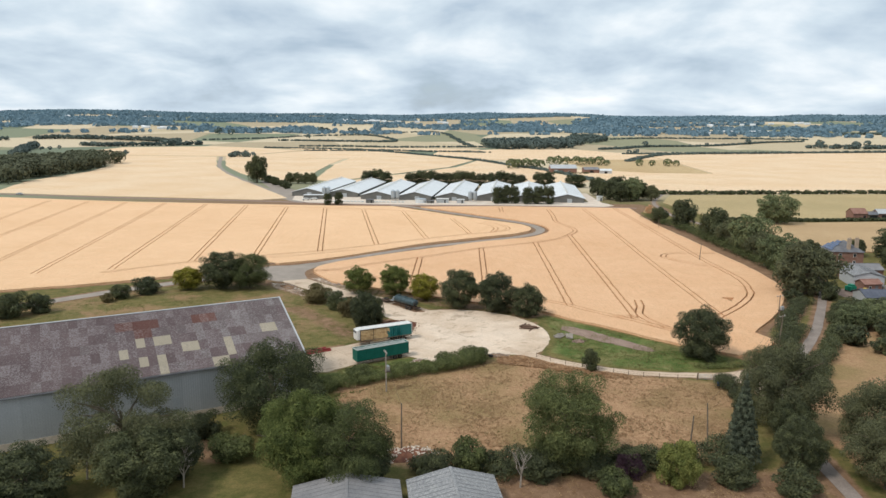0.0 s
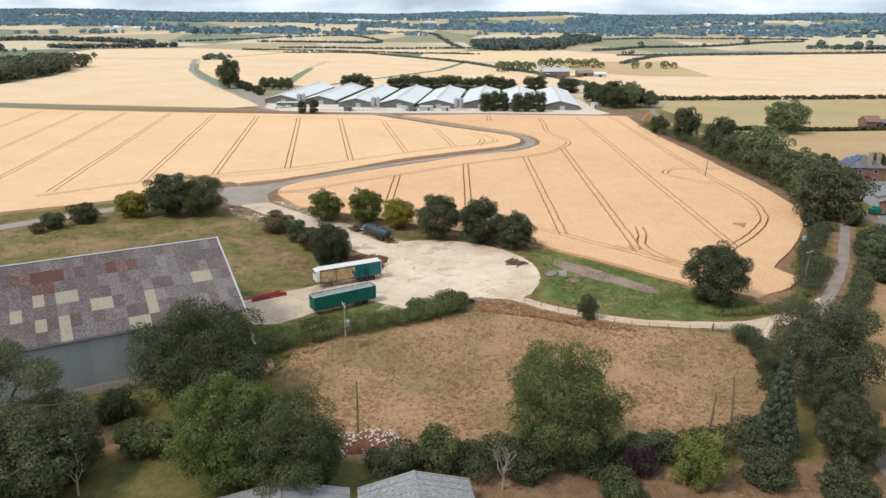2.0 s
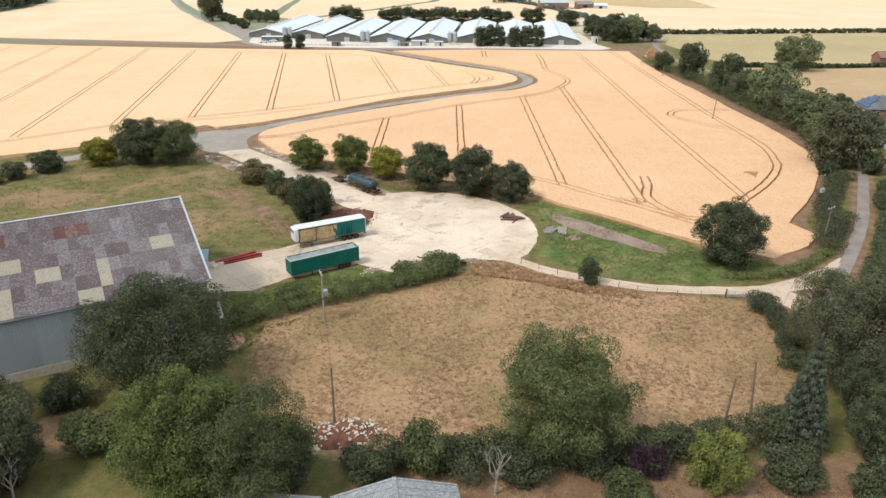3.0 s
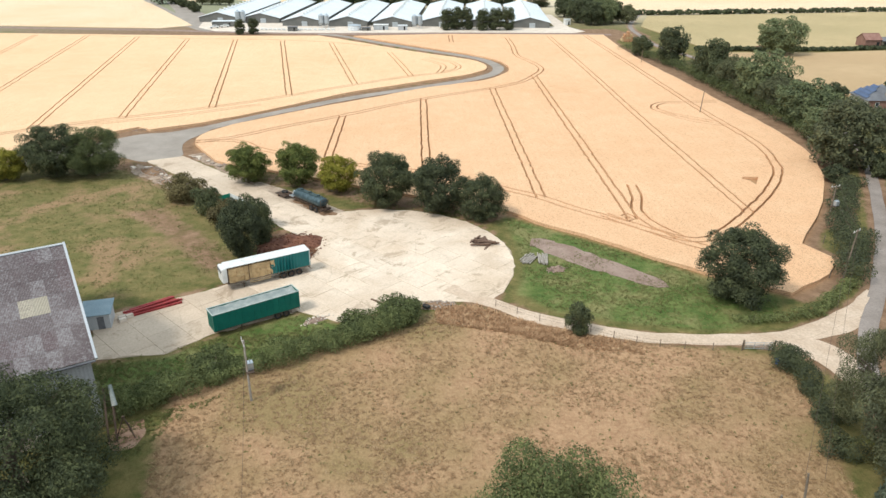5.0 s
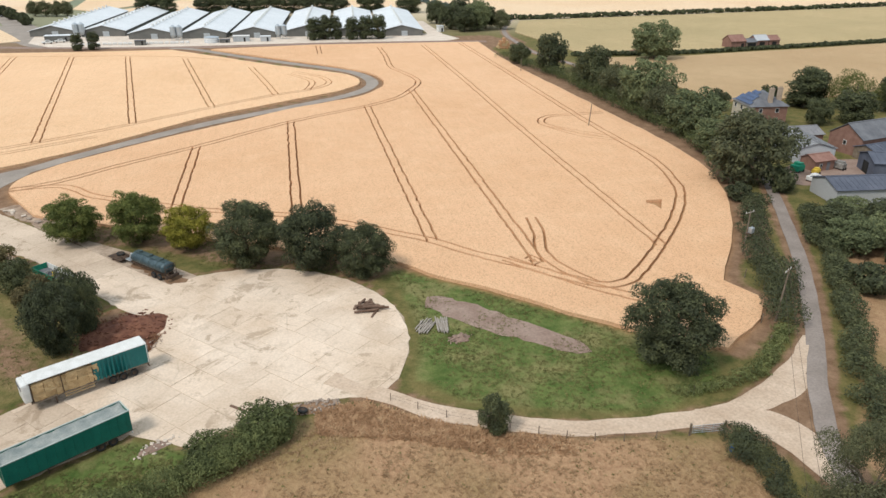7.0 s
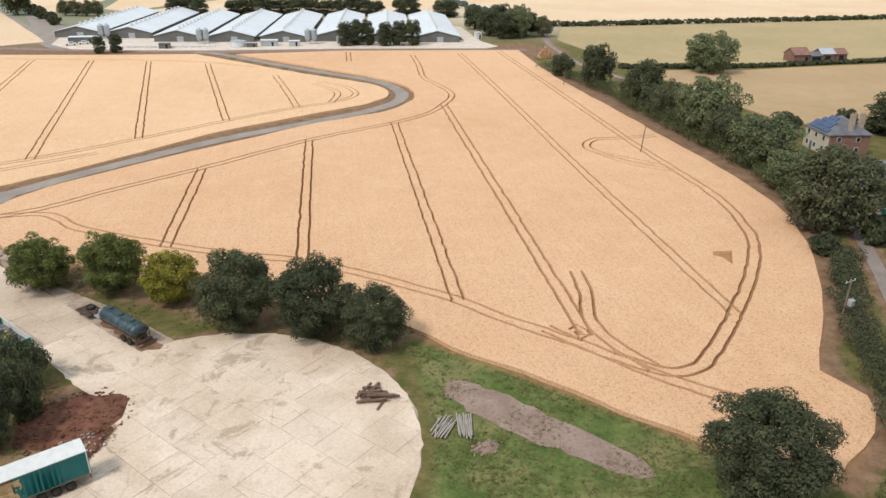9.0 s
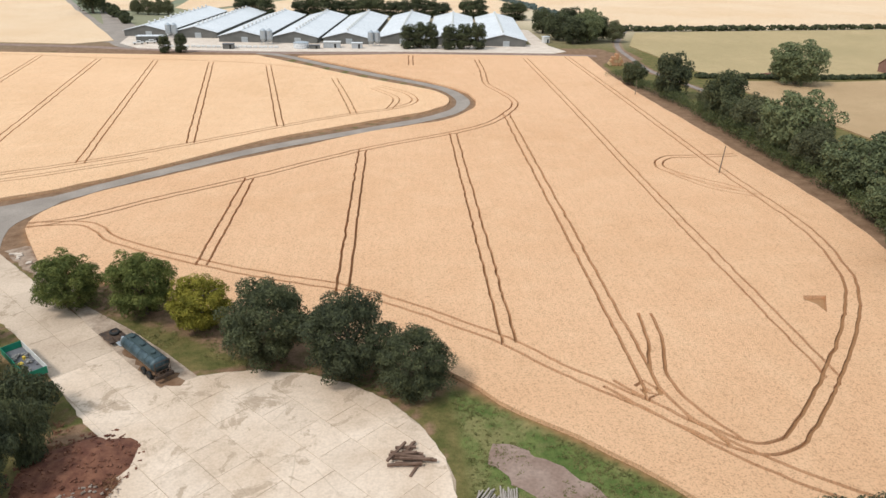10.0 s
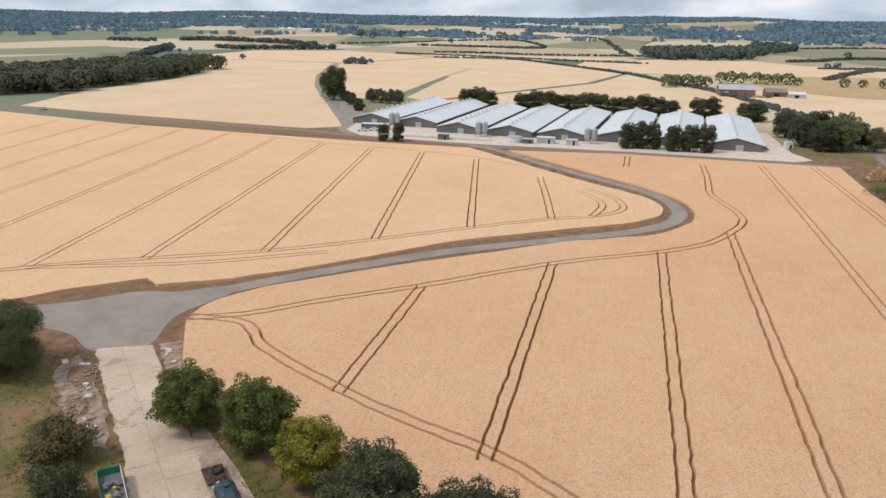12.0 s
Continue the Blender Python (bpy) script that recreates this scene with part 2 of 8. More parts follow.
M_SLATE = plain("grey slate", (0.12, 0.12, 0.13), (0.18, 0.18, 0.19), 0.5, 6.0, 0.6)
M_WOOD = plain("weathered wood", (0.16, 0.12, 0.085), (0.25, 0.20, 0.15), 1.5, 12.0, 0.9)


# ---- building helpers ----
def smooth(pts, step=3.0, closed=False):
    """Catmull-Rom through the points, at about even steps."""
    p = [np.array(q, float) for q in pts]
    p = [p[-1], *p, p[0], p[1]] if closed else [2 * p[0] - p[1], *p, 2 * p[-1] - p[-2]]
    out = []
    for a, b, c, d in zip(p, p[1:], p[2:], p[3:]):
        n = max(1, int(np.linalg.norm(c - b) / step))
        for i in range(n):
            u = i / n
            out.append(0.5 * (2 * b + (c - a) * u + (2 * a - 5 * b + 4 * c - d) * u * u + (3 * b - a - 3 * c + d) * u ** 3))
    if not closed:
        out.append(p[-2])
    return np.array(out)


def sides(line, half):
    """The two edges of a ribbon along a line; half: its half width, one number or one a point."""
    line = np.asarray(line)
    d = np.gradient(line, axis=0)
    d /= np.linalg.norm(d, axis=1)[:, None] + 1e-9
    nrm = np.stack([-d[:, 1], d[:, 0]], 1)
    h = np.broadcast_to(np.asarray(half, float), (len(line),))[:, None]
    return line + nrm * h, line - nrm * h


def inside(x, y, poly):
    """Which of the points lie in the polygon."""
    poly = np.asarray(poly)
    hit = np.zeros(np.shape(x), bool)
    for (x0, y0), (x1, y1) in zip(poly, np.roll(poly, -1, axis=0)):
        if y0 != y1:
            hit ^= ((y0 > y) != (y1 > y)) & (x < (x1 - x0) * (y - y0) / (y1 - y0) + x0)
    return hit


def away(x, y, line, closed=False):
    """The distance of the points from a line of segments."""
    line = np.asarray(line)
    best = np.full(np.shape(x), 1e9)
    for a, b in zip(line, np.roll(line, -1, axis=0) if closed else line[1:]):
        ab = b - a
        u = np.clip(((x - a[0]) * ab[0] + (y - a[1]) * ab[1]) / (ab @ ab + 1e-9), 0, 1)
        best = np.minimum(best, np.hypot(x - a[0] - u * ab[0], y - a[1] - u * ab[1]))
    return best


def mesh(name, verts, faces, mat, parent=None, label="", smooth_faces=False):
    me = bpy.data.meshes.new(name)
    me.from_pydata([tuple(v) for v in verts], [], [tuple(f) for f in faces])
    me.materials.append(mat)
    me.update()
    if smooth_faces:
        me.polygons.foreach_set("use_smooth", [True] * len(me.polygons))
    ob = new(name, me)
    ob.parent = parent
    if label:
        tagged(ob, label)
    return ob


def part(name, bm, mat, parent=None, label=""):
    me = bpy.data.meshes.new(name)
    bm.normal_update()
    bm.to_mesh(me)
    bm.free()
    me.materials.append(mat)
    ob = new(name, me)
    ob.parent = parent
    if label:
        tagged(ob, label)
    return ob


def loose_faces(name, corners, mat, parent=None):
    """A mesh of loose faces from an (n, corners, 3) array."""
    n, k = corners.shape[:2]
    me = bpy.data.meshes.new(name)
    me.vertices.add(n * k)
    me.vertices.foreach_set("co", np.asarray(corners, np.float32).ravel())
    me.loops.add(n * k)
    me.loops.foreach_set("vertex_index", np.arange(n * k, dtype=np.int32))
    me.polygons.add(n)
    me.polygons.foreach_set("loop_start", np.arange(0, n * k, k, dtype=np.int32))
    me.update(calc_edges=True)
    me.materials.append(mat)
    ob = new(name, me)
    ob.parent = parent
    return ob


def box(bm, size, at=(0, 0, 0), turn=None, bevel=0.0):
    m = Matrix.Translation(at) @ (turn if turn is not None else Matrix()) @ Matrix.Diagonal((*size, 1))
    got = bmesh.ops.create_cube(bm, size=1, matrix=m)
    if bevel:
        edges = {e for v in got["verts"] for e in v.link_edges}
        bmesh.ops.bevel(bm, geom=list(edges), offset=bevel, segments=2, affect="EDGES", profile=0.6)
    return bm


def tube(bm, a, b, r0, r1=None, sides_n=10, caps=True):
    a, b = Vector(a), Vector(b)
    d = b - a
    m = Matrix.Translation((a + b) / 2) @ d.to_track_quat("Z", "Y").to_matrix().to_4x4()
    bmesh.ops.create_cone(bm, cap_ends=caps, segments=sides_n, radius1=r0, radius2=r0 if r1 is None else r1, depth=d.length, matrix=m)
    return bm


def empty(name, m, label, category, group=""):
    ob = new(name)
    ob.empty_display_size = 0.3
    ob.matrix_basis = m
    return tagged(ob, label, category, group)


def prism(name, outline, z0, z1, mat, parent=None, label=""):
    """A flat slab of any outline."""
    n = len(outline)
    verts = [(x, y, z0) for x, y in outline] + [(x, y, z1) for x, y in outline]
    area = sum(a[0] * b[1] - b[0] * a[1] for a, b in zip(outline, list(outline[1:]) + [outline[0]]))
    ring = list(range(n)) if area > 0 else list(range(n))[::-1]
    faces = [[n + i for i in ring]] + [[a, b, n + b, n + a] for a, b in zip(ring, ring[1:] + ring[:1])]
    return mesh(name, verts, faces, mat, parent, label)


def dense(poly, step):
    """Points at even steps along straight sides."""
    out = []
    for a, b in zip(poly, list(poly[1:]) + [poly[0]]):
        n = max(1, int(math.dist(a, b) / step))
        out += [(a[0] + (b[0] - a[0]) * k / n, a[1] + (b[1] - a[1]) * k / n) for k in range(n)]
    return out


def ragged(line, amount, scale=0.15, seed=0.0):
    return np.array([(x + amount * noise.noise((x * scale, y * scale, seed)), y + amount * noise.noise((x * scale, y * scale, seed + 9))) for x, y in line])


def strip(name, pts, width, z, mat, label, rough_edge=0.3, step=2.0, category=""):
    """A road or path: a thin raised ribbon with uneven edges."""
    line = smooth(pts, step)
    half = np.array([width / 2 + rough_edge * noise.noise((x * 0.2, y * 0.2, 3)) for x, y in line])
    half2 = np.array([width / 2 + rough_edge * noise.noise((x * 0.2, y * 0.2, 8)) for x, y in line])
    left, right = sides(line, half)[0], sides(line, half2)[1]
    n = len(line)
    verts = [(*p, z) for p in left] + [(*p, z + 0.03) for p in line] + [(*p, z) for p in right] + [(*p, -0.05) for p in left] + [(*p, -0.05) for p in right]
    faces = []
    for i in range(n - 1):
        faces += [(i + 1, i, n + i, n + i + 1), (n + i + 1, n + i, 2 * n + i, 2 * n + i + 1), (3 * n + i + 1, 3 * n + i, i, i + 1), (2 * n + i + 1, 2 * n + i, 4 * n + i, 4 * n + i + 1)]
    ob = mesh(name, verts, faces, mat, None, label)
    return tagged(ob, label, category or "road", kind="structure")


# ---- plan of the place ----
FIELD_EAST = [*smooth([(-48.84, 241.18), (-52.83, 250.16), (-50.43, 262.05), (-35.23, 278.4), (-14.61, 296.44), (8.99, 316.21), (29.7, 329.02), (38.57, 341.77), (42.02, 355.03), (39.53, 370.31), (28.57, 387.6), (11.62, 405.88), (-9.38, 428.27), (-27.43, 447.66)]),
              (20.46, 453.47), (85.53, 449.72), (102.57, 448.57),
              *smooth([(100.24, 401.14), (100.06, 372.45), (101.83, 334.73), (103.1, 297.25), (104.37, 262.01), (103.24, 236.98), (98.25, 219.04), (91.35, 205.14), (83.49, 192.26), (76.63, 183.36), (73.69, 178.41), (75.61, 172.96), (71.69, 166.54), (62.9, 160.14)]),
              *smooth([(52.22, 167.56), (43.48, 176.46), (35.68, 183.88), (27.87, 190.81), (22, 197.24), (8.28, 204.18), (-7.43, 212.14), (-21.2, 220.12), (-35, 227.16), (-42.9, 232.19)])]
FIELD_WEST = [*smooth([(-68.67, 261.82), (-55.89, 269.58), (-38.24, 286.42), (-17.64, 309.01), (7.96, 327.84), (25.71, 341.16), (33.11, 352.92), (31.6, 366.16), (24.63, 376.82), (1.71, 398.59), (-22.31, 425.03), (-45.37, 449.54)]),
              (-77.19, 450.4), (-116.89, 453.77), (-165.57, 458.7), (-237.68, 467.91), (-334.95, 490.51), (-430.11, 503.91), (-418.18, 331.7), (-297.46, 194.53),
              *smooth([(-169.46, 192.6), (-141.55, 215.38), (-121.8, 223.84), (-97.17, 239.37), (-82.45, 255.68), (-72.63, 264.38)])]
LANE = [(-60.73, 252.26), (-53.89, 264.58), (-37.23, 282.91), (-16.61, 302.47), (8.97, 320.76), (25.74, 333.04), (35.11, 344.8), (38.06, 358.05), (34.56, 373.33), (27.59, 384.52), (11.64, 400.75), (-11.36, 425.16), (-34.43, 451.72), (-46.44, 458.83)]
ROAD_NORTH = [(-440.24, 536.25), (-358.24, 518.25), (-260.05, 498.75), (-181.89, 485.36), (-131.02, 477.67), (-106.18, 471.13), (-38.47, 459.95), (20.44, 459.7), (87.57, 454.9), (107.62, 451.62)]
ROAD_EAST = [(40, -420), (54, -120), (57, 40), (55.7, 80.83), (56.26, 104.63), (57.32, 118.34), (59.83, 131.1), (63.38, 140.92), (66.33, 145.84), (69.17, 150.56), (73.87, 156.86), (78.86, 164.25), (84.55, 172.73), (90.83, 182.9), (97.42, 195.07), (107.87, 215.08), (118.86, 238.8), (127.95, 273.75), (131.31, 319.09), (126.85, 370.03), (120.27, 411.16), (121.58, 442.08), (126.06, 481.41), (140.73, 524.41), (190.89, 644.02)]
LANE_WEST = [(-62.67, 246.34), (-78.42, 240.75), (-96.13, 228.02), (-109.91, 215.4), (-123.71, 200.57), (-138.54, 186.09), (-172.48, 165.63)]
TRACK = [(10.23, 164.68), (16.09, 159.74), (21.36, 155.59), (27.79, 152.22), (34.13, 149.75), (40.95, 148.35), (47.96, 147.85), (53.89, 147.93), (59.45, 149.5), (65.2, 152.34), (70.17, 155.49), (73.58, 158.34), (76.32, 161)]
TRACK_SOUTH = [(51.66, 147.94), (54.67, 147.54), (57.29, 145.47), (58.83, 142.61), (60.07, 138.47), (60.43, 134.54)]
CIRCLE, CIRCLE_R = (-2.45, 174.98), 24.2
YARD = [(-60.2, 233.8), (-48.9, 221.8), (-36.4, 209.6), (-26.07, 197.43), (-17.21, 187), (-12.3, 179.57), (-14.26, 172.7), (-25.06, 166.43), (-33.9, 160.68), (-41.77, 156.91), (-36.86, 145.58), (-28.02, 146.89), (-23.11, 151.71), (-12.31, 157.95),
        (-5.45, 154.46), (0.43, 157.85), (5.33, 160.28), (11.2, 160.05)]
_a0, _a1 = math.atan2(160.3 - CIRCLE[1], 16 - CIRCLE[0]), math.atan2(198.4 - CIRCLE[1], -9 - CIRCLE[0])
YARD += [(CIRCLE[0] + CIRCLE_R * math.cos(a), CIRCLE[1] + CIRCLE_R * math.sin(a)) for a in np.linspace(_a0, _a1, 26)]
YARD += [(-12.81, 196.14), (-19.2, 202.8), (-27.58, 212.25), (-39.8, 224.6), (-52.4, 237.6)]
PASTURE = [(-25.09, 140.49), (-13.31, 146.2), (-3.5, 151.99), (6.3, 156.83), (15.11, 157.28), (25.84, 151.84), (35.58, 147.88), (47.26, 145.49), (53.1, 143.9), (52.06, 131.12), (49.07, 118.38), (45.12, 108.6), (25.64, 105.77), (4.18, 104.98), (-13.43, 105.22), (-21.23, 116.05)]
GREEN = [(22, 194.27), (29.82, 188.33), (43.47, 175.47), (53.19, 166.57), (60.95, 159.65), (57.03, 152.76), (47.29, 150.31), (35.6, 152.8), (25.85, 156.75), (20.98, 162.68), (23.45, 173.51), (22.97, 185.37)]
PADDOCK = [(-64.59, 235.49), (-54.71, 231.36), (-42.85, 218.34), (-29.03, 201.4), (-19.18, 185.54), (-16.23, 174.69), (-27.03, 168.91), (-42.75, 162.31), (-58.5, 150.98), (-127.76, 125.61), (-167.5, 156.04), (-125.68, 197.78), (-94.14, 224.51)]
GARDEN = [(-5.61, 103.16), (25.63, 103.82), (48.99, 106.63), (53.87, 110.52), (54, 60), (-6, 60)]
FIELD_SE = [(64.73, 137.96), (76.46, 151.72), (90.17, 171.41), (105.87, 195.1), (136.95, 198.59), (255.72, 129.14), (260, -200), (60, -200), (62, 60), (61.69, 118.33)]
RUST = [(-16.23, 186.5), (-11.81, 180.55), (-12.79, 174.16), (-18.19, 175.69), (-23.1, 182.62), (-22.13, 189.5)]


APRON = smooth([(-88.28, 239.06), (-78.41, 238.78), (-68.54, 237.55), (-60.2, 233.0), (-53.0, 237.2), (-54.77, 244.23), (-55.79, 251.19), (-52.4, 263.07), (-55.87, 266.1), (-62.75, 260.72), (-70.63, 258.38), (-78.47, 250.63), (-88.31, 243.99)], 2.0, True)
VERGE = [(-44.73, 140.88), (-36.86, 144.12), (-28.02, 145.91), (-22.13, 150.72), (-12.31, 156.97), (-5.45, 153.47), (-1.53, 154.42), (-5.46, 149.06), (-19.2, 141.38), (-30.99, 133.76), (-38.85, 131)]
EAST_EDGE = [(101.22, 399.08), (104.04, 372.41), (105.85, 344.86), (106.66, 317.44), (107.47, 289.14), (108.3, 263.98), (106.19, 240.95), (101.21, 225.01), (94.28, 207.12), (84.46, 191.26)]
GLADE = [(-45.5, 110.5), (-41.5, 114.5), (-36.5, 112), (-34.5, 106), (-39, 105), (-43, 107.5)]
BROWN = [(-46.74, 203.6), (-34.91, 190.63), (-28.01, 180.71), (-23.1, 172.79), (-29.97, 169.93), (-36.86, 179.85), (-44.74, 189.8), (-53.62, 198.81)]
BROWN_LANE = [(-66.56, 235.54), (-57.67, 231.41), (-45.8, 218.38), (-36.91, 207.41), (-42.81, 204.53), (-54.66, 216.55), (-65.54, 227.62)]
ISLAND = [(57, 147.34), (64.8, 151.26), (66.73, 148.79), (62.8, 140.92), (60.38, 142.9)]
TREE_LINE = [(-36.95, 220.25), (-22.18, 216.66), (-11.36, 211.16), (-1.53, 204.2), (9.27, 200.22), (19.06, 195.26)]


def ground_height(x, y):
    """Level round the farm, rolling to low hills far off."""
    r = np.hypot(x, y)
    far = np.clip((r - 1800) / 2700, 0, 1)
    far = far * far * (3 - 2 * far)
    roll = np.sin(x * 0.0021 + 1.3) * np.sin(y * 0.0017 + 0.4) + 0.6 * np.sin(x * 0.0047 + y * 0.003) + 0.35 * np.sin(x * 0.009 - y * 0.006 + 2)
    drop = np.clip((r - 4750) / 600, 0, 1)
    bump = np.exp(-((np.arctan2(x, np.maximum(y, 1.0)) + 0.40) / 0.13) ** 2)
    return far * (92 + 9 * roll + 17 * bump) - drop * 120


def build_ground():
    """One sheet to the horizon, with what grows where as attributes."""
    fine_x, fine_y = np.arange(-150, 150.1, 1.5), np.arange(60, 300.1, 1.5)
    grow = np.array([1.06 ** i for i in range(100)]).cumsum()
    grow = grow[grow < 5700] * 2.0
    xs = np.concatenate([-150 - grow[::-1], fine_x, 150 + grow])
    ys = np.concatenate([60 - grow[::-1], fine_y, 300 + grow])
    gx, gy = np.meshgrid(xs, ys)
    x, y = gx.ravel(), gy.ravel()
    z = ground_height(x, y)
    nx, ny = len(xs), len(ys)
    me = bpy.data.meshes.new("ground")
    me.vertices.add(nx * ny)
    me.vertices.foreach_set("co", np.stack([x, y, z], 1).astype(np.float32).ravel())
    i = (np.arange(ny - 1)[:, None] * nx + np.arange(nx - 1)[None, :]).ravel()
    f = np.stack([i, i + 1, i + nx + 1, i + nx], 1).astype(np.int32)
    me.loops.add(f.size)
    me.loops.foreach_set("vertex_index", f.ravel())
    me.polygons.add(len(f))
    me.polygons.foreach_set("loop_start", np.arange(0, f.size, 4, dtype=np.int32))
    me.update(calc_edges=True)

    def soft(poly, w, grow=0.0):
        d = away(x, y, poly, True)
        d = np.where(inside(x, y, poly), d, -d) + grow
        return np.clip(0.5 + d / (2 * w), 0, 1)

    near = np.hypot(x, y - 200) < 420
    zero = np.zeros(len(x))
    dry = np.maximum.reduce([soft(PASTURE, 2.5), soft(GARDEN, 3) * 0.9, soft(FIELD_SE, 2), soft(GLADE, 2)])
    lush = np.maximum(soft(GREEN, 2.0), 0.9 * soft(VERGE, 1.5))
    paddock = soft(PADDOCK, 4)
    soil = np.maximum.reduce([soft(FIELD_EAST, 2.0, 2.6), soft(FIELD_WEST, 2.2, 1.5), soft(RUST, 1.5)])
    trod = np.maximum(soft(FIELD_EAST, 0.8), soft(FIELD_WEST, 0.8))
    for line, w in ((LANE, 4.2), (LANE_WEST, 4.0), (ROAD_NORTH, 20.0), (EAST_EDGE, 5.0), (ROAD_EAST, 2.4), (TRACK_SOUTH, 2.6), (TRACK, 2.0)):
        soil = np.maximum(soil, np.clip((w + 1.0 - away(x, y, smooth(line, 6))) / 2.0, 0, 0.9))
    soil = np.maximum(soil, 0.7 * np.clip((2.6 - away(x, y, YARD, True)) / 2.0, 0, 1) * ~inside(x, y, YARD))
    soil *= 1 - 0.9 * np.maximum(soft(VERGE, 1.5), soft(GREEN, 2.0, 1.5))
    soil = np.maximum(soil, np.clip((8.0 - away(x, y, APRON, True)) / 3.0, 0, 1))
    soil = np.maximum(soil, np.clip((5.0 - away(x, y, smooth(TREE_LINE, 6))) / 3.0, 0, 0.6))
    # garden: bare reddish earth, its share raised to paint in the lawn's shade
    soil = np.maximum(soil, np.maximum(0.8 * soft(ISLAND, 1.0), 0.75 * soft(GARDEN, 3.0)))
    soil = np.maximum(soil, 0.62 * np.maximum(soft(BROWN, 2.5), soft(BROWN_LANE, 2.0)))
    far = np.clip((np.hypot(x, y) - 480) / 120, 0, 1)
    for name, v in (("dry", dry * near), ("lush", lush * near), ("paddock", paddock * near), ("soil", soil), ("trod", trod), ("far", far)):
        a = me.attributes.new(name, "FLOAT", "POINT")
        a.data.foreach_set("value", v.astype(np.float32))

    n = Nodes("farm ground")
    co = n.where("world")
    n1, n2, n3, n4 = n.noise(co, 0.05, 5), n.noise(co, 0.35, 5, 0.65), n.noise(co, 2.2, 5, 0.7), n.noise(co, 9.0, 3, 0.7)
    blades = n.noise(n.where("world", (1, 0.6, 1), 0.5), 2.1, 6, 0.75, 0.4)
    clumps = n.noise(co, 0.55, 7, 0.78, 0.4)
    grass = n.mix(n.ramp(n2, [(0.3, 0.0), (0.7, 1.0)]), (0.075, 0.085, 0.024), (0.20, 0.155, 0.062))
    dry_c = n.mix(n.ramp(clumps, [(0.40, 0.0), (0.58, 1.0)]), (0.300, 0.172, 0.096), (0.375, 0.228, 0.128))
    dry_c = n.mix(n.math("MULTIPLY", n.ramp(blades, [(0.42, 0.0), (0.66, 1.0)]), 0.42), dry_c, (0.485, 0.325, 0.185))
    dry_c = n.mix(n.math("MULTIPLY", n.ramp(n1, [(0.44, 0.0), (0.62, 1.0)]), 0.62), dry_c, (0.185, 0.150, 0.058))
    lush_c = n.mix(n.ramp(n2, [(0.35, 0.0), (0.65, 1.0)]), (0.060, 0.098, 0.023), (0.142, 0.168, 0.052))
    lush_c = n.mix(n.math("MULTIPLY", n.ramp(n.noise(co, 0.11, 6, 0.7), [(0.48, 0.0), (0.62, 1.0)]), 0.55), lush_c, (0.28, 0.225, 0.105))
    pad_c = n.mix(n.ramp(n2, [(0.33, 0.0), (0.68, 1.0)]), (0.105, 0.105, 0.034), (0.215, 0.165, 0.070))
    pad_c = n.mix(n.math("MULTIPLY", n.ramp(n.noise(co, 0.075, 5, 0.65, 0.3), [(0.48, 0.0), (0.60, 1.0)]), 0.75), pad_c, (0.30, 0.185, 0.105))
    soil_c = n.mix(n.ramp(n2, [(0.3, 0.0), (0.7, 1.0)]), (0.155, 0.088, 0.050), (0.29, 0.185, 0.115))
    cells = n.add("ShaderNodeTexVoronoi", {"Vector": n.where("world", (1, 0.45, 1), 0.12), "Scale": 0.0042, "Randomness": 0.95})
    pick = n.add("ShaderNodeSeparateColor", {0: cells.outputs["Color"]}).outputs[0]
    patch_n = n.add("ShaderNodeValToRGB", {"Fac": pick})
    patch_n.color_ramp.interpolation = "CONSTANT"
    # far field colours dulled and greyed in place of distance haze
    stops = [(0.0, (0.47, 0.385, 0.255)), (0.20, (0.25, 0.245, 0.155)), (0.36, (0.55, 0.455, 0.315)), (0.52, (0.205, 0.225, 0.150)), (0.64, (0.40, 0.325, 0.215)), (0.78, (0.165, 0.19, 0.130)), (0.88, (0.53, 0.44, 0.30))]
    while len(patch_n.color_ramp.elements) < len(stops):
        patch_n.color_ramp.elements.new(0.5)
    for el, (p, c) in zip(patch_n.color_ramp.elements, stops):
        el.position, el.color = p, (*c, 1)

    def edge(name, w=0.5):
        v = n.math("ADD", n.attr(name), n.math("MULTIPLY", n.math("SUBTRACT", n2, 0.5), w))
        return n.ramp(v, [(0.35, 0.0), (0.65, 1.0)])

    c = n.mix(edge("paddock"), grass, pad_c)
    c = n.mix(edge("dry", 0.7), c, dry_c)
    c = n.mix(edge("lush", 0.9), c, lush_c)
    c = n.mix(edge("soil", 0.9), c, soil_c)
    c = n.mix(n.attr("trod"), c, (0.375, 0.215, 0.108))
    c = n.mix(n.attr("far"), c, patch_n.outputs[0])
    c = n.mix(0.45, c, n.ramp(n3, [(0.3, (0.46, 0.44, 0.42)), (0.6, (1, 1, 1))]), "MULTIPLY")
    c = n.mix(0.35, c, n.ramp(n4, [(0.3, (0.4, 0.4, 0.4)), (0.65, (1, 1, 1))]), "MULTIPLY")
    c = n.mix(1.0, c, (1.2, 1.2, 1.2), "MULTIPLY")
    me.materials.append(n.done(c, 0.95, n.math("ADD", n3, n.math("MULTIPLY", blades, 1.5)), 0.6, 0.2, spec=0.1))
    ob = new("ground", me)
    return tagged(ob, "dry summer grass and soil reaching to wooded hills", "ground", kind="structure")


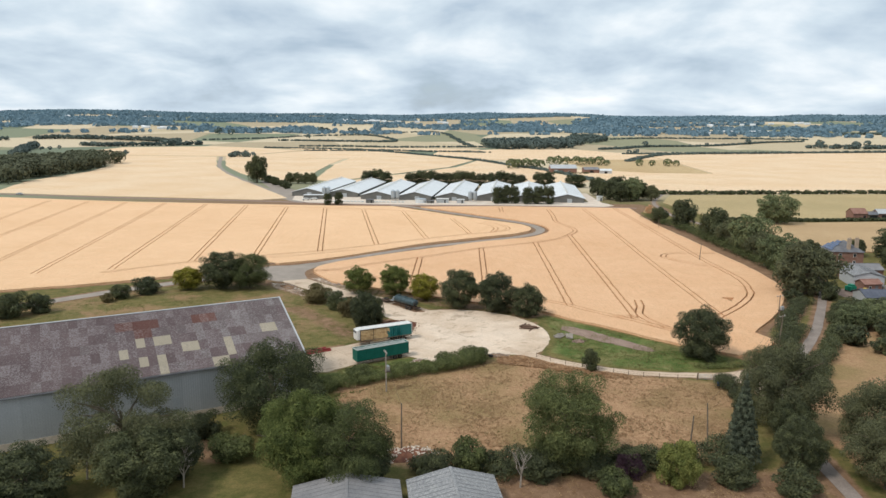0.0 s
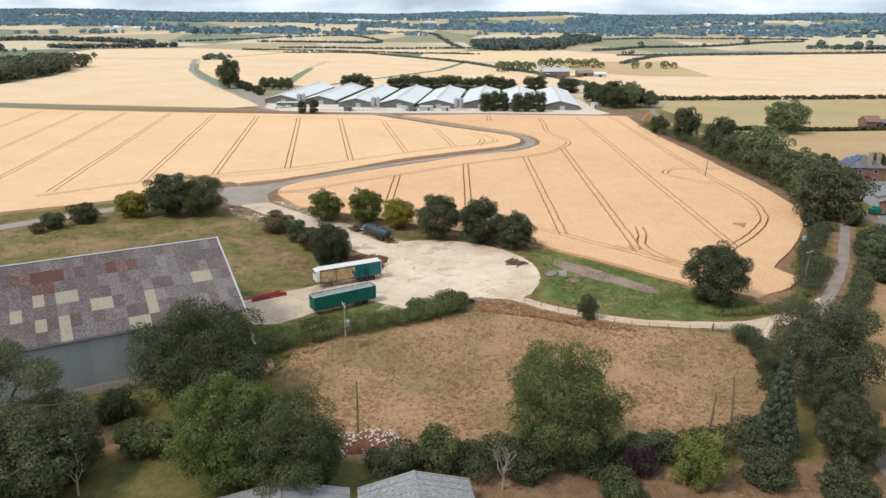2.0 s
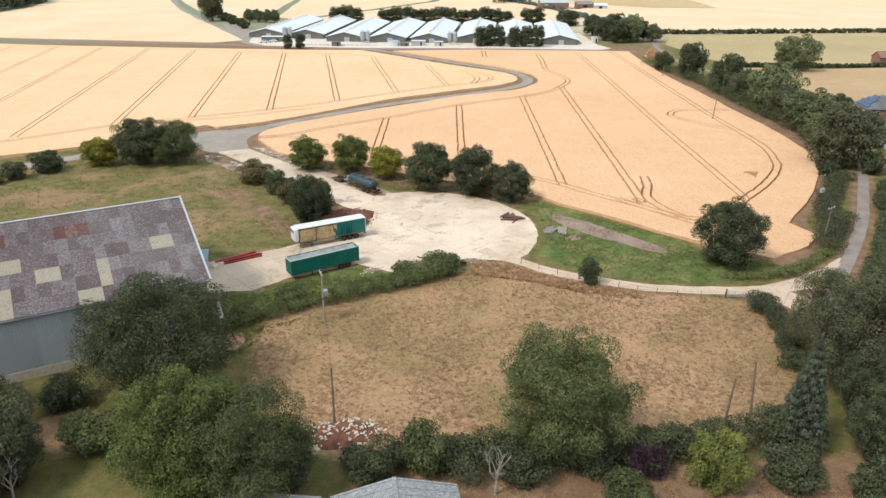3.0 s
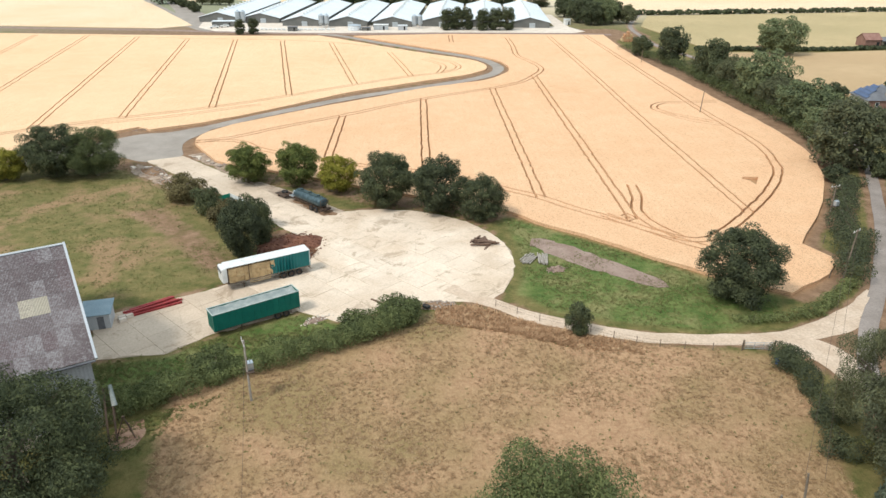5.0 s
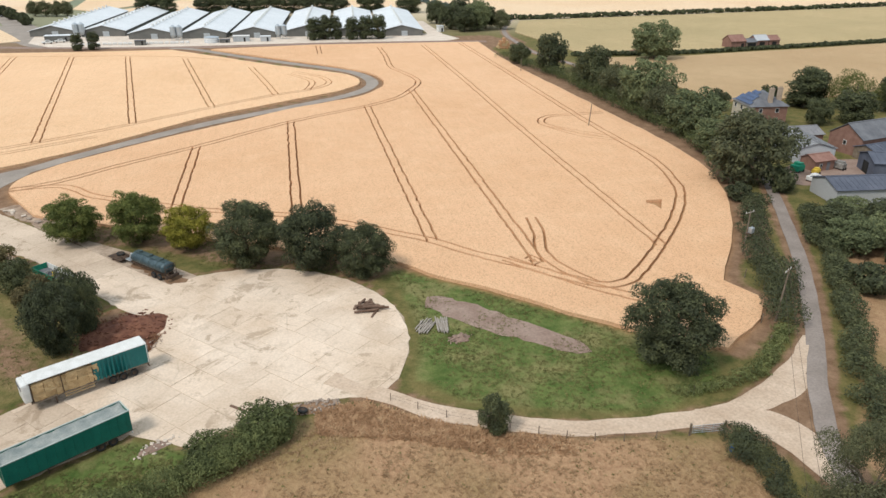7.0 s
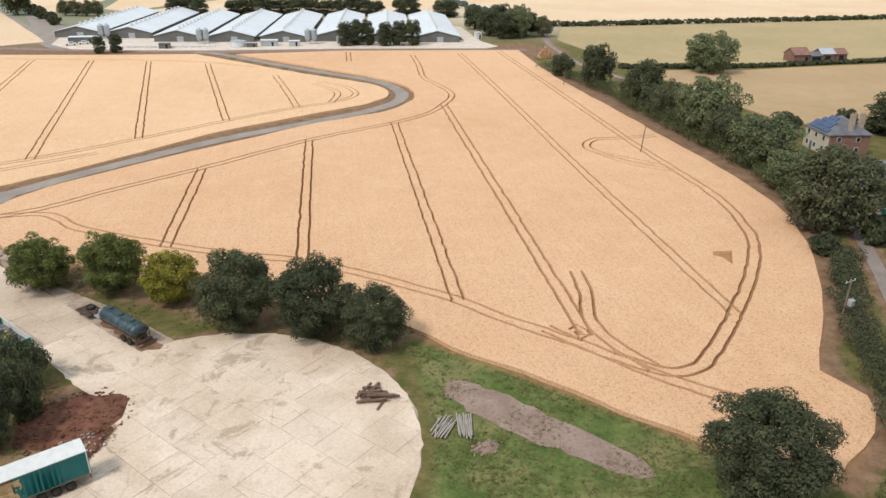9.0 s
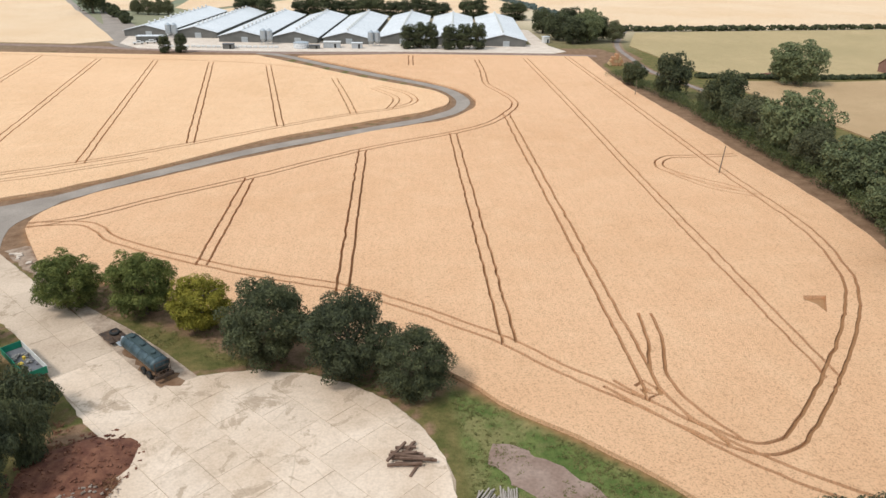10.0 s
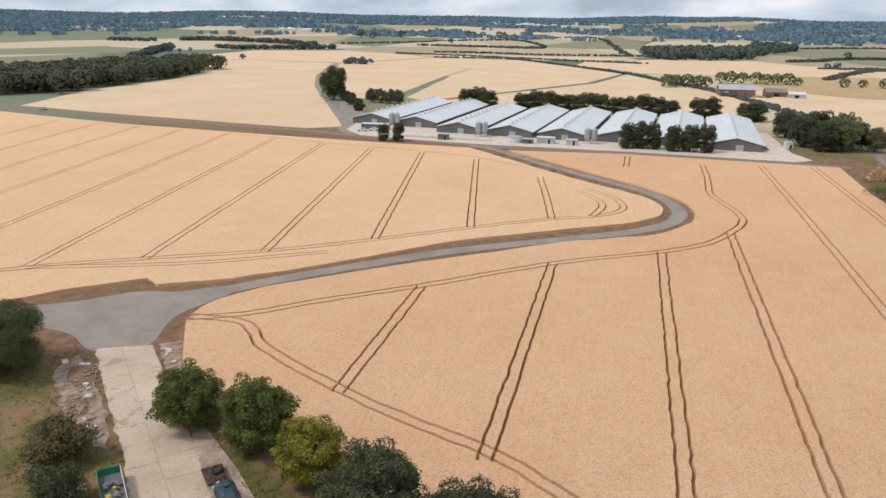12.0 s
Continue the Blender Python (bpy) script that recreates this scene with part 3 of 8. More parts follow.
def crop(name, outline, wheels, height, mat, label, grid=7.0, gauge=1.9, rut=0.46, bare=()):
    """Standing corn with the sprayer's wheel ruts cut through it; wheels: lines driven along."""
    from mathutils.geometry import delaunay_2d_cdt
    outline = ragged(outline, 0.7, 0.12, 4)
    ruts = []
    for line in wheels:
        s = smooth(line, 1.1)
        # the headland rounds, which wind, are driven more often and worn wider
        wide = rut * (1.15 if len(line) > 4 else 1.0)
        for e in sides(s, gauge / 2):
            ruts.append((ragged(ragged(e, 0.25, 0.3, 2), 0.15, 1.3, 7), wide))
    pts, edges = [], []

    def ring(line, closed):
        k = len(pts)
        pts.extend(Vector(p) for p in line)
        m = len(line)
        edges.extend((k + i, k + (i + 1) % m) for i in range(m if closed else m - 1))

    ring(outline, True)
    for r, wide in ruts:
        a, b = sides(r, wide / 2)
        ring(np.concatenate([a, b[::-1]]), True)
    for b in bare:
        ring(b, True)
    if grid:
        x0, y0 = outline.min(0)
        x1, y1 = outline.max(0)
        gx, gy = np.meshgrid(np.arange(x0, x1, grid), np.arange(y0, y1, grid))
        gx, gy = gx.ravel() + np.random.uniform(-2, 2, gx.size), gy.ravel() + np.random.uniform(-2, 2, gx.size)
        ok = inside(gx, gy, outline) & (away(gx, gy, outline, True) > 2)
        pts.extend(Vector(p) for p in zip(gx[ok], gy[ok]))
    v, _, f, _, _, _ = delaunay_2d_cdt(pts, edges, [], 0, 1e-3)
    v = np.array([tuple(p) for p in v])
    f = np.array([t for t in f if len(t) == 3])
    c = v[f].mean(1)
    keep = inside(c[:, 0], c[:, 1], outline)
    for r, wide in ruts:
        lo, hi = r.min(0) - 1, r.max(0) + 1
        near = np.where(keep & (c[:, 0] > lo[0]) & (c[:, 0] < hi[0]) & (c[:, 1] > lo[1]) & (c[:, 1] < hi[1]))[0]
        if len(near):
            keep[near] &= away(c[near, 0], c[near, 1], r) > wide / 2 - 0.02
    for b in bare:
        keep &= ~inside(c[:, 0], c[:, 1], b)
    f = f[keep]
    area = np.cross(v[f[:, 1]] - v[f[:, 0]], v[f[:, 2]] - v[f[:, 0]])
    f[area < 0] = f[area < 0][:, ::-1]
    used = {}
    for a, b, d in f:
        for p, q in ((a, b), (b, d), (d, a)):
            used[(p, q)] = used.get((p, q), 0) + 1
    rim = [(p, q) for p, q in used if (q, p) not in used]
    n = len(v)
    top = [(x, y, height * (1 + 0.10 * noise.noise((x * 0.08, y * 0.08, 0)) + 0.05 * noise.noise((x * 0.4, y * 0.4, 5)))) for x, y in v]
    low = [(x, y, 0.01) for x, y in v]
    faces = [tuple(t) for t in f] + [(q, p, n + p, n + q) for p, q in rim]
    ob = mesh(name, top + low, faces, mat, None)
    return tagged(ob, label, "crop field", kind="stuff")


ground = build_ground()

TRAMS_EAST = [
    [(-52.82, 248.17), (-42.99, 253.53), (-31.22, 264.41), (-16.49, 276.38), (7.38, 298.05), (30.72, 313.84), (42.55, 324.55), (49.46, 336.77), (53.91, 347.97), (54.41, 358.16), (51.43, 372.44), (48.95, 384.7), (50.44, 411.41), (50.96, 438.25)],
    [(-52.82, 249.17), (-41.98, 249.05), (-33.08, 240.53), (-16.32, 231.01), (-5.49, 226.02), (7.29, 221.05), (14.65, 216.58), (29.45, 205.18), (36.39, 197.55), (44, 190.32), (49.35, 184.77), (53.54, 181.31), (57.15, 181.01), (61.05, 183.58), (67.51, 190.61), (74.76, 199.24), (82.21, 209.16), (88.51, 220.1), (92.49, 235.05), (93.52, 247.05), (93.1, 261.09), (92.25, 289.25), (92.53, 354.12), (92.53, 446.58)],
    [(-16.78, 275.88), (-16.31, 230.02)], [(7.38, 298.05), (7.48, 218.86)], [(31.51, 313.85), (31.01, 203.69)], [(49.46, 336.77), (48.49, 279.16), (47.04, 198.25), (46.25, 193.29), (45.76, 192.5)], [(51.86, 211.17), (50.96, 203.22), (48.89, 195.77), (49.85, 188.34), (52.76, 182.4)],
    [(72.97, 442.48), (72.22, 350.08), (70.87, 267.16), (70.64, 193.78)],
    [(90.67, 265.11), (80.91, 276.7), (78.96, 283.24), (82.91, 289.28), (90.78, 290.27), (101.59, 291.21)],
    [(92.61, 261.09), (84.8, 267.14), (79.93, 277.2)], [(22.46, 449.35), (22.12, 423.5)],
    [(41.76, 193.78), (47.6, 186.45), (53.73, 179.33), (59.36, 174.67), (64.9, 171.01)],
]
TRAMS_WEST = [
    [(-125.82, 241.67), (-102.24, 262.72), (-81.59, 275.49), (-58.97, 288.07), (-37.36, 304.46), (-16.72, 322.12), (2.98, 337.42), (13.83, 343.6), (21.72, 353.84), (19.7, 367.07), (9.73, 380.24)],
    [(-102.24, 262.72), (-68.76, 276.23), (-44.19, 291.95)],
    [(2.98, 337.42), (-1.1, 361.77), (-7.22, 394.39)], [(13.83, 343.6), (15.76, 359.89), (7.76, 376.13)],
    [(-16.72, 322.12), (-36.22, 422.83)], [(-37.36, 304.97), (-61.12, 430.89)], [(-58.48, 288.06), (-84.98, 434.99)], [(-81.59, 275.49), (-109.8, 439.32)], [(-102.24, 264.2), (-137.59, 448.1)],
    [(-16.26, 412.76), (-36.24, 425.92), (-61.15, 433.97), (-85.01, 438.07), (-109.83, 441.88), (-137.6, 448.61), (-165.51, 454.1)],
    [(-124.86, 247.5), (-165.52, 454.62)], [(-147.56, 239.17), (-193.57, 458.7)], [(-169.56, 239.17), (-220.6, 461.77)], [(-193.58, 243.07), (-247.64, 464.84)], [(-217.67, 262.62), (-275.69, 468.94)],
]
LODGED = [(78.34, 215.54), (81.85, 215.34), (79.1, 210.17), (78.91, 212.75), (77.75, 214.15)]
crop("wheat", FIELD_EAST, TRAMS_EAST, 0.6, M_WHEAT, "standing ripe golden wheat with paired sprayer wheel ruts", bare=[LODGED])
crop("wheat", FIELD_WEST, TRAMS_WEST, 0.6, M_WHEAT_WEST, "ripe golden wheat beside the winding lane, with wheel ruts", 10.0)

strip("road", LANE, 4.2, 0.06, M_ASPHALT, "narrow grey asphalt lane winding through the wheat", 0.35, category="lane")
strip("road", LANE_WEST, 5.0, 0.055, M_ASPHALT, "worn asphalt lane along the field edge", 0.4, category="lane")
strip("road", ROAD_NORTH, 6.0, 0.05, M_DIRT, "dusty farm road along the wheat to the sheds", 0.6, 5.0)
strip("road", ROAD_EAST, 2.4, 0.085, M_ROAD, "narrow worn country road between hedges", 0.14)
strip("road", TRACK, 2.8, 0.065, M_TRACK, "pale crushed stone track curving to the road", 0.5, category="track")
strip("road", TRACK_SOUTH, 3.0, 0.058, M_TRACK, "pale stone spur of the track joining the road", 0.4, category="track")
for corner in ([(55.25, 147.14), (60.7, 147.82), (66.93, 149.97), (69.67, 153.61), (64.91, 153.03), (56.43, 149.11)], [(55.35, 147.34), (60.41, 147.43), (62.81, 142.79), (61.82, 140.04), (59.39, 138.67), (58.05, 142.61), (54.76, 145.77)]):
    tagged(prism("road", ragged(smooth(corner, 1.0, True), 0.3, 0.5), -0.05, 0.044 + 0.004 * (corner[0][1] > 147.2), M_TRACK), "pale stone spread where the track meets the road", "track", kind="structure")
tagged(prism("road", APRON, -0.05, 0.045, M_ASPHALT), "wide grey asphalt junction at the farm entrance", "junction", kind="structure")
DIRT_STRIP = ragged(smooth([(25.9, 183.39), (29.81, 182.4), (37.61, 174.49), (44.91, 165.6), (43.44, 163.43), (34.68, 170.54), (26.88, 178.45)], 1.0, True), 0.8, 0.5)
tagged(prism("soil_patch", DIRT_STRIP, -0.05, 0.035, M_DIRT), "bare dried mud strip in the green grass", "bare soil", kind="structure")
PAD = [(-118.27, 488.81), (-100.2, 467.99), (-38.5, 463.58), (20.43, 463.85), (89.6, 459.04), (96.68, 465.23), (91.79, 484), (92.05, 545.38), (85.97, 550.42), (83.75, 487.17), (-60.74, 503.36), (-108.62, 533.62), (-124.5, 525.75)]
tagged(prism("pavement", PAD, -0.05, 0.06, M_CONCRETE), "pale concrete apron in front of the poultry sheds", "concrete apron", kind="structure")
tagged(prism("road", [(-144.4, 497.36), (-101.99, 486.91), (-108.72, 523.82), (-134.21, 561.3), (-181.74, 653.85), (-185.54, 646.05), (-155.94, 571.25), (-142.72, 518.37)], -0.05, 0.04, M_ASPHALT), "worn grey turning area beside the poultry sheds", "concrete apron", kind="structure")
N_SPUR = [(-108.18, 472.18), (-122.28, 492.99), (-140.35, 532.01), (-180.24, 610.25), (-244.24, 736.25), (-299.24, 868.25), (-379.24, 1109.25)]
strip("road", N_SPUR, 5.0, 0.045, M_ASPHALT, "grey lane running north past the sheds", 0.5, 6.0, "lane")


# ---- trees and hedges ----
def leaf_cards(rng, lobes, count, size, droop=0.0, upright=0.0):
    """Small folded leaf clumps over the outside of many lobes: (n, 3, 3)."""
    c = np.array([l[:3] for l in lobes])
    r = np.array([l[3:6] for l in lobes])
    weight = (r[:, 0] * r[:, 2]) ** 1.0
    pick = rng.choice(len(lobes), count, p=weight / weight.sum())
    d = rng.normal(size=(count, 3))
    d[:, 2] = np.where((d[:, 2] < -0.3) & (rng.uniform(0, 1, count) < 0.5), -d[:, 2], d[:, 2])
    d /= np.linalg.norm(d, axis=1)[:, None]
    depth = 1 - 0.38 * rng.uniform(0, 1, count) ** 2
    p = c[pick] + d * r[pick] * (depth * rng.normal(1.0, 0.07, count))[:, None]
    nrm = d + rng.normal(scale=0.42, size=(count, 3)) + np.array([0, 0, 0.2])
    nrm /= np.linalg.norm(nrm, axis=1)[:, None]
    t = np.cross(nrm, rng.normal(size=(count, 3)))
    t /= np.linalg.norm(t, axis=1)[:, None] + 1e-9
    if droop:
        t = t * (1 - droop) + np.array([0, 0, -1.0]) * droop
    b = np.cross(nrm, t)
    s = size * rng.uniform(0.55, 1.35, count)[:, None]
    long = rng.uniform(1.0, 1.6, count)[:, None]
    fold = nrm * s * rng.uniform(-0.25, 0.35, count)[:, None]
    p[:, 2] = np.maximum(p[:, 2], 0.12 + 0.3 * rng.uniform(0, 1, count))
    return np.stack([p - t * s * long * 0.5, p - b * s * 0.45 + fold, p + t * s * long * 0.5 + b * s * 0.3], 1)


def lobes_round(rng, h, w, base=0.18, n=38, lobe=0.30, ragged_by=0.12):
    """Lobes that fill a domed crown."""
    out = []
    cz, rz, rx = h * (base + 1) / 2, h * (1 - base) / 2, w / 2
    for i in range(n):
        u = rng.normal(size=3)
        u /= np.linalg.norm(u)
        k = (rng.uniform(0.62, 0.84) + 0.215 - lobe) * (1 + ragged_by * 0.8 * rng.normal()) - 0.02
        size = lobe * rng.uniform(0.75, 1.25)
        flat = 1.0 if u[2] > 0 else 0.94
        out.append((u[0] * rx * k * flat, u[1] * rx * k * flat, cz + u[2] * rz * k, rx * size, rx * size, rz * size * 0.95))
    out.append((0, 0, cz, rx * 0.6, rx * 0.6, rz * 0.62))
    return out


def trunk_mesh(rng, h, w, fork=0.3, limbs=6, thick=None):
    bm = bmesh.new()
    r = thick or (0.018 * h + 0.012 * w)
    lean = rng.normal(scale=0.03 * h, size=2)
    top = (lean[0], lean[1], h * 0.62)
    tube(bm, (0, 0, -0.15), (lean[0] * 0.4, lean[1] * 0.4, h * fork), r * 1.25, r * 0.85, 9)
    tube(bm, (lean[0] * 0.4, lean[1] * 0.4, h * fork - 0.05), top, r * 0.85, r * 0.35, 8)
    for i in range(limbs):
        a = i * 2.4 + rng.uniform(-0.4, 0.4)
        z0 = h * rng.uniform(fork * 0.8, 0.55)
        k = z0 / (h * 0.62)
        s = (lean[0] * k, lean[1] * k, z0)
        reach = w * rng.uniform(0.25, 0.4)
        e = (s[0] + math.cos(a) * reach, s[1] + math.sin(a) * reach, min(h * 0.88, z0 + h * rng.uniform(0.12, 0.32)))
        m = tuple((p + q) / 2 + o for p, q, o in zip(s, e, (0, 0, 0.05 * h)))
        tube(bm, s, m, r * 0.5, r * 0.33, 6)
        tube(bm, m, e, r * 0.33, r * 0.12, 6)
    return bm


KINDS = {}


def tree_kind(key, h, w, mat, cards, size, label, category="tree", seed=1, base=0.16, n=38, lobe=0.30, droop=0.0, limbs=6, shape=None):
    """One tree with trunk and crown, kept out of the way as the pattern of its copies until its first use."""
    rng = np.random.default_rng(seed)
    root = empty("tree" if category == "tree" else category.replace(" ", "_"), Matrix(), label, category)
    part("trunk", trunk_mesh(rng, h, w, limbs=limbs), M_BARK, root)
    lobes = shape(rng, h, w) if shape else lobes_round(rng, h, w, base, n, lobe)
    loose_faces("crown", leaf_cards(rng, lobes, cards, size, droop), mat, root)
    KINDS[key] = [root, h, w, False]


def plant(key, x, y, h, w, label="", turn=None, group=""):
    """A tree of that kind, h high and w wide, at a place."""
    root, h0, w0, used = KINDS[key]
    a = (x * 37.7 + y * 11.3) % 360 if turn is None else turn
    m = Matrix.Translation((x, y, 0)) @ pose(0, 0, 0, 0, 0, a) @ Matrix.Diagonal((w / w0, w / w0, h / h0, 1))
    if used:
        ob = copy_thing(root, m @ Matrix.Diagonal((*root.scale, 1)).inverted())
    else:
        ob, KINDS[key][3] = root, True
        ob.matrix_basis = m
    return tagged(ob, label, group=group)


def lobes_cone(rng, h, w):
    """Tiers of drooping arms, shorter towards the tip."""
    out = [(0, 0, h * 0.96, 0.22, 0.22, h * 0.05)]
    for i in range(13):
        k = i / 13
        r = w / 2 * (1 - k) ** 0.9 + 0.12
        for j in range(8):
            a = j * 0.785 + i * 1.3 + rng.uniform(-0.2, 0.2)
            for q in (0.35, 0.75):
                out.append((math.cos(a) * r * q, math.sin(a) * r * q, h * (0.15 + 0.81 * k) - 0.12 * r * q, r * 0.26 + 0.06, r * 0.26 + 0.06, h * 0.02 + 0.08))
    return out


def lobes_tall(rng, h, w):
    out = []
    for i in range(46):
        a = rng.uniform(0, 6.28)
        z = h * rng.uniform(0.07, 0.90)
        k = max(0.72, math.sin(math.pi * min(1, 0.18 + 0.72 * z / h)) ** 0.6)
        out.append((math.cos(a) * w * 0.26 * k, math.sin(a) * w * 0.26 * k, z, w * 0.23 * k + 0.1, w * 0.23 * k + 0.1, h * 0.11))
    return out


def lobes_loose(rng, h, w):
    """An open crown with arms and gaps."""
    out = []
    for i in range(46):
        a, k = rng.uniform(0, 6.28), rng.uniform(0.15, 0.85) ** 0.7
        z = h * rng.uniform(0.25, 0.93) * (1 - 0.28 * k * k)
        s = w * rng.uniform(0.09, 0.17)
        s *= 0.86
        out.append((math.cos(a) * w / 2 * k, math.sin(a) * w / 2 * k, z, s, s, s * 0.8))
    return out


def lobes_willow(rng, h, w):
    out = lobes_round(rng, h, w, 0.05, 24, 0.28)
    for i in range(22):
        a = i * 0.571
        out.append((math.cos(a) * w * 0.40, math.sin(a) * w * 0.40, h * rng.uniform(0.25, 0.5), w * 0.10, w * 0.10, h * 0.26))
    return out


tree_kind("dark", 12, 12, M_LEAF_DARK, 36000, 0.27, "dense dark green broadleaf tree", seed=11, base=-0.04, n=135, lobe=0.185)
tree_kind("dark_b", 12, 12, M_LEAF_DARK, 36000, 0.27, "dense dark green broadleaf tree", seed=12, base=-0.03, n=115, lobe=0.20)
tree_kind("oak", 12, 13, M_LEAF_DARK, 40000, 0.26, "broad dark green oak standing alone at the wheat's edge", seed=13, base=-0.08, n=120, lobe=0.20)
tree_kind("lime", 9, 10, M_LEAF_LIME, 26000, 0.25, "rounded fresh green tree beside the concrete lane", seed=14, base=-0.02, n=115, lobe=0.19)
tree_kind("yellow", 8, 9, M_LEAF_YELLOW, 22000, 0.235, "small tree with yellowing leaves", seed=15, base=-0.02, n=100, lobe=0.20)
tree_kind("green", 14, 18, M_LEAF, 70000, 0.21, "large green tree with an uneven crown", seed=16, base=-0.02, n=75, lobe=0.215)
tree_kind("green_bright", 14, 15, M_LEAF_BRIGHT, 62000, 0.21, "bright green tree among the farm buildings", seed=26, base=-0.02, n=60, lobe=0.225)
tree_kind("dark_big", 14, 20, M_LEAF_DEEP, 72000, 0.22, "large dark tree in front of the barn", seed=17, base=-0.06, n=95, lobe=0.20)
tree_kind("olive", 14, 18, M_LEAF_OLIVE, 46000, 0.21, "tall olive green tree with loose branches", seed=18, shape=lobes_loose, limbs=9)
tree_kind("olive_b", 12, 14, M_LEAF_OLIVE, 46000, 0.21, "olive green roadside tree", seed=28, base=0.0, n=60, lobe=0.22)
tree_kind("conifer", 11, 8, M_LEAF_FIR, 24000, 0.25, "grey green conifer with tiered branches", seed=20, shape=lobes_cone, limbs=0)
tree_kind("bush", 4, 6, M_LEAF, 7500, 0.22, "rounded green bush beside a hedge", "bush", seed=22, base=-0.15, n=30, lobe=0.30, limbs=3)
tree_kind("bush_dark", 4, 6, M_LEAF_DARK, 7500, 0.22, "dense dark green rounded bush", "bush", seed=23, base=-0.15, n=30, lobe=0.30, limbs=3)
tree_kind("bush_olive", 4, 6, M_LEAF_BROWN, 7500, 0.22, "dull brownish olive hawthorn bush in grass", "bush", seed=24, base=-0.15, n=30, lobe=0.30, limbs=3)
tree_kind("bush_purple", 4, 6, M_LEAF_PURPLE, 6000, 0.2, "dark purple leaved garden shrub by the hedge", "bush", seed=27, base=-0.15, n=30, lobe=0.28, limbs=3)
tree_kind("bush_lime", 5, 7, M_LEAF_LIME, 15000, 0.2, "clipped yellow green round garden shrub", "bush", seed=25, base=-0.1, n=46, lobe=0.24, limbs=3)
# lighter patterns for trees that stay far off
tree_kind("tall", 16, 9, M_LEAF_DARK, 9000, 0.55, "tall narrow dark green poplar", seed=19, shape=lobes_tall)
tree_kind("willow", 14, 16, M_LEAF_WILLOW, 12000, 0.42, "pale weeping willow beside the farmyard", seed=21, droop=0.6, shape=lobes_willow)
tree_kind("dark_far", 12, 12, M_LEAF_DARK, 8000, 0.54, "dense dark green broadleaf tree", seed=31, base=-0.04, n=44, lobe=0.28)
tree_kind("green_far", 14, 18, M_LEAF_WOOD, 11000, 0.58, "broad green tree in a hedgerow", seed=32, base=-0.03, n=85, lobe=0.19)
tree_kind("green_far_b", 14, 18, M_LEAF_OLIVE, 11000, 0.58, "broad olive green tree in a hedgerow", seed=33, base=-0.03, n=80, lobe=0.20)
tree_kind("olive_far", 14, 18, M_LEAF_OLIVE, 9000, 0.6, "olive green hedgerow tree", seed=34, base=-0.03, n=40, lobe=0.26)
tree_kind("bush_far", 4, 6, M_LEAF_DARK, 2600, 0.42, "dark green bush by the lane", "bush", seed=35, base=-0.15, n=24, lobe=0.30, limbs=3)


def hedge(pts, h, w, mat, label, seed=3, dense=26, size=0.42):
    """A run of hedge: stems and a ragged body of leaves."""
    rng = np.random.default_rng(seed)
    line = smooth(pts, max(1.2, w * 0.45))
    lobes = []
    for x, y in line:
        k = 0.8 + 0.4 * noise.noise((x * 0.13, y * 0.13, seed)) + 0.12 * rng.normal()
        hh, ww = h * max(0.55, k), w * max(0.6, k)
        lobes.append((x + rng.normal() * w * 0.1, y + rng.normal() * w * 0.1, hh * 0.48, ww * 0.55, ww * 0.55, hh * 0.52))
        if rng.uniform() < 0.5:
            lobes.append((x + rng.normal() * w * 0.3, y + rng.normal() * w * 0.3, hh * 0.35, ww * 0.45, ww * 0.45, hh * 0.36))
    ob = new("hedge")
    tagged(ob, label, "hedge")
    bm = bmesh.new()
    for x, y in line[::2]:
        tube(bm, (x, y, -0.05), (x + rng.normal() * 0.2, y + rng.normal() * 0.2, h * 0.6), 0.07, 0.03, 5)
    tagged(part("woody_base", bm, M_BARK, ob), kind="stuff")
    loose_faces("foliage", leaf_cards(rng, lobes, int(len(lobes) * dense * 2.6 * w * h / 4), size * 0.8), mat, ob)
    return ob


DRIVE = "trees along the concrete lane"
plant("lime", -31.9, 217.2, 8.4, 10.6, group=DRIVE)
plant("lime", -20.4, 214.8, 9.6, 10.5, group=DRIVE)
plant("yellow", -11.2, 210.3, 8.2, 9.2, "small tree with yellowing leaves beside the lane", group=DRIVE)
plant("dark", -1.0, 201.9, 11.4, 12.2, "dense dark green tree at the edge of the yard", group=DRIVE)
plant("dark", 9.8, 198.2, 11.2, 12.2, "dense dark green tree at the edge of the yard", 205, group=DRIVE)
plant("oak", 17.7, 193.6, 8.8, 10.2, "smaller dark green tree beside the round yard", group=DRIVE)
plant("oak", 54.05, 160.06, 11.6, 13.8)
plant("bush_dark", 27.79, 150.35, 5.2, 4.4, "small dark tree between the track and the dry pasture")
plant("bush_olive", -42.61, 206.3, 6, 10, "olive hawthorn bush beside the paddock")
plant("bush_dark", -35.71, 198.13, 6, 7)
plant("dark_b", -24.67, 178.31, 10.2, 8.2, "dark green tree behind the curtain trailer")
plant("bush_dark", -22.51, 183.5, 8.2, 5.4, "dark green bush behind the scrap heap")
plant("bush_dark", -25.57, 190.03, 7, 8)
plant("bush_olive", -30.48, 191.56, 5.6, 8, "brownish hawthorn bush beside the concrete lane")
for x, y, h, w, k in ((-103.94, 203.39, 3, 4.6, "bush_olive"), (-101.98, 208.18, 4.8, 7.5, "bush_dark"), (-97.06, 214.33, 5.8, 10, "bush_dark"), (-121.71, 185.88, 7.5, 10.7, "bush_dark"), (-116.77, 190.92, 6, 9, "bush_dark")):
    plant(k, x, y, h, w)
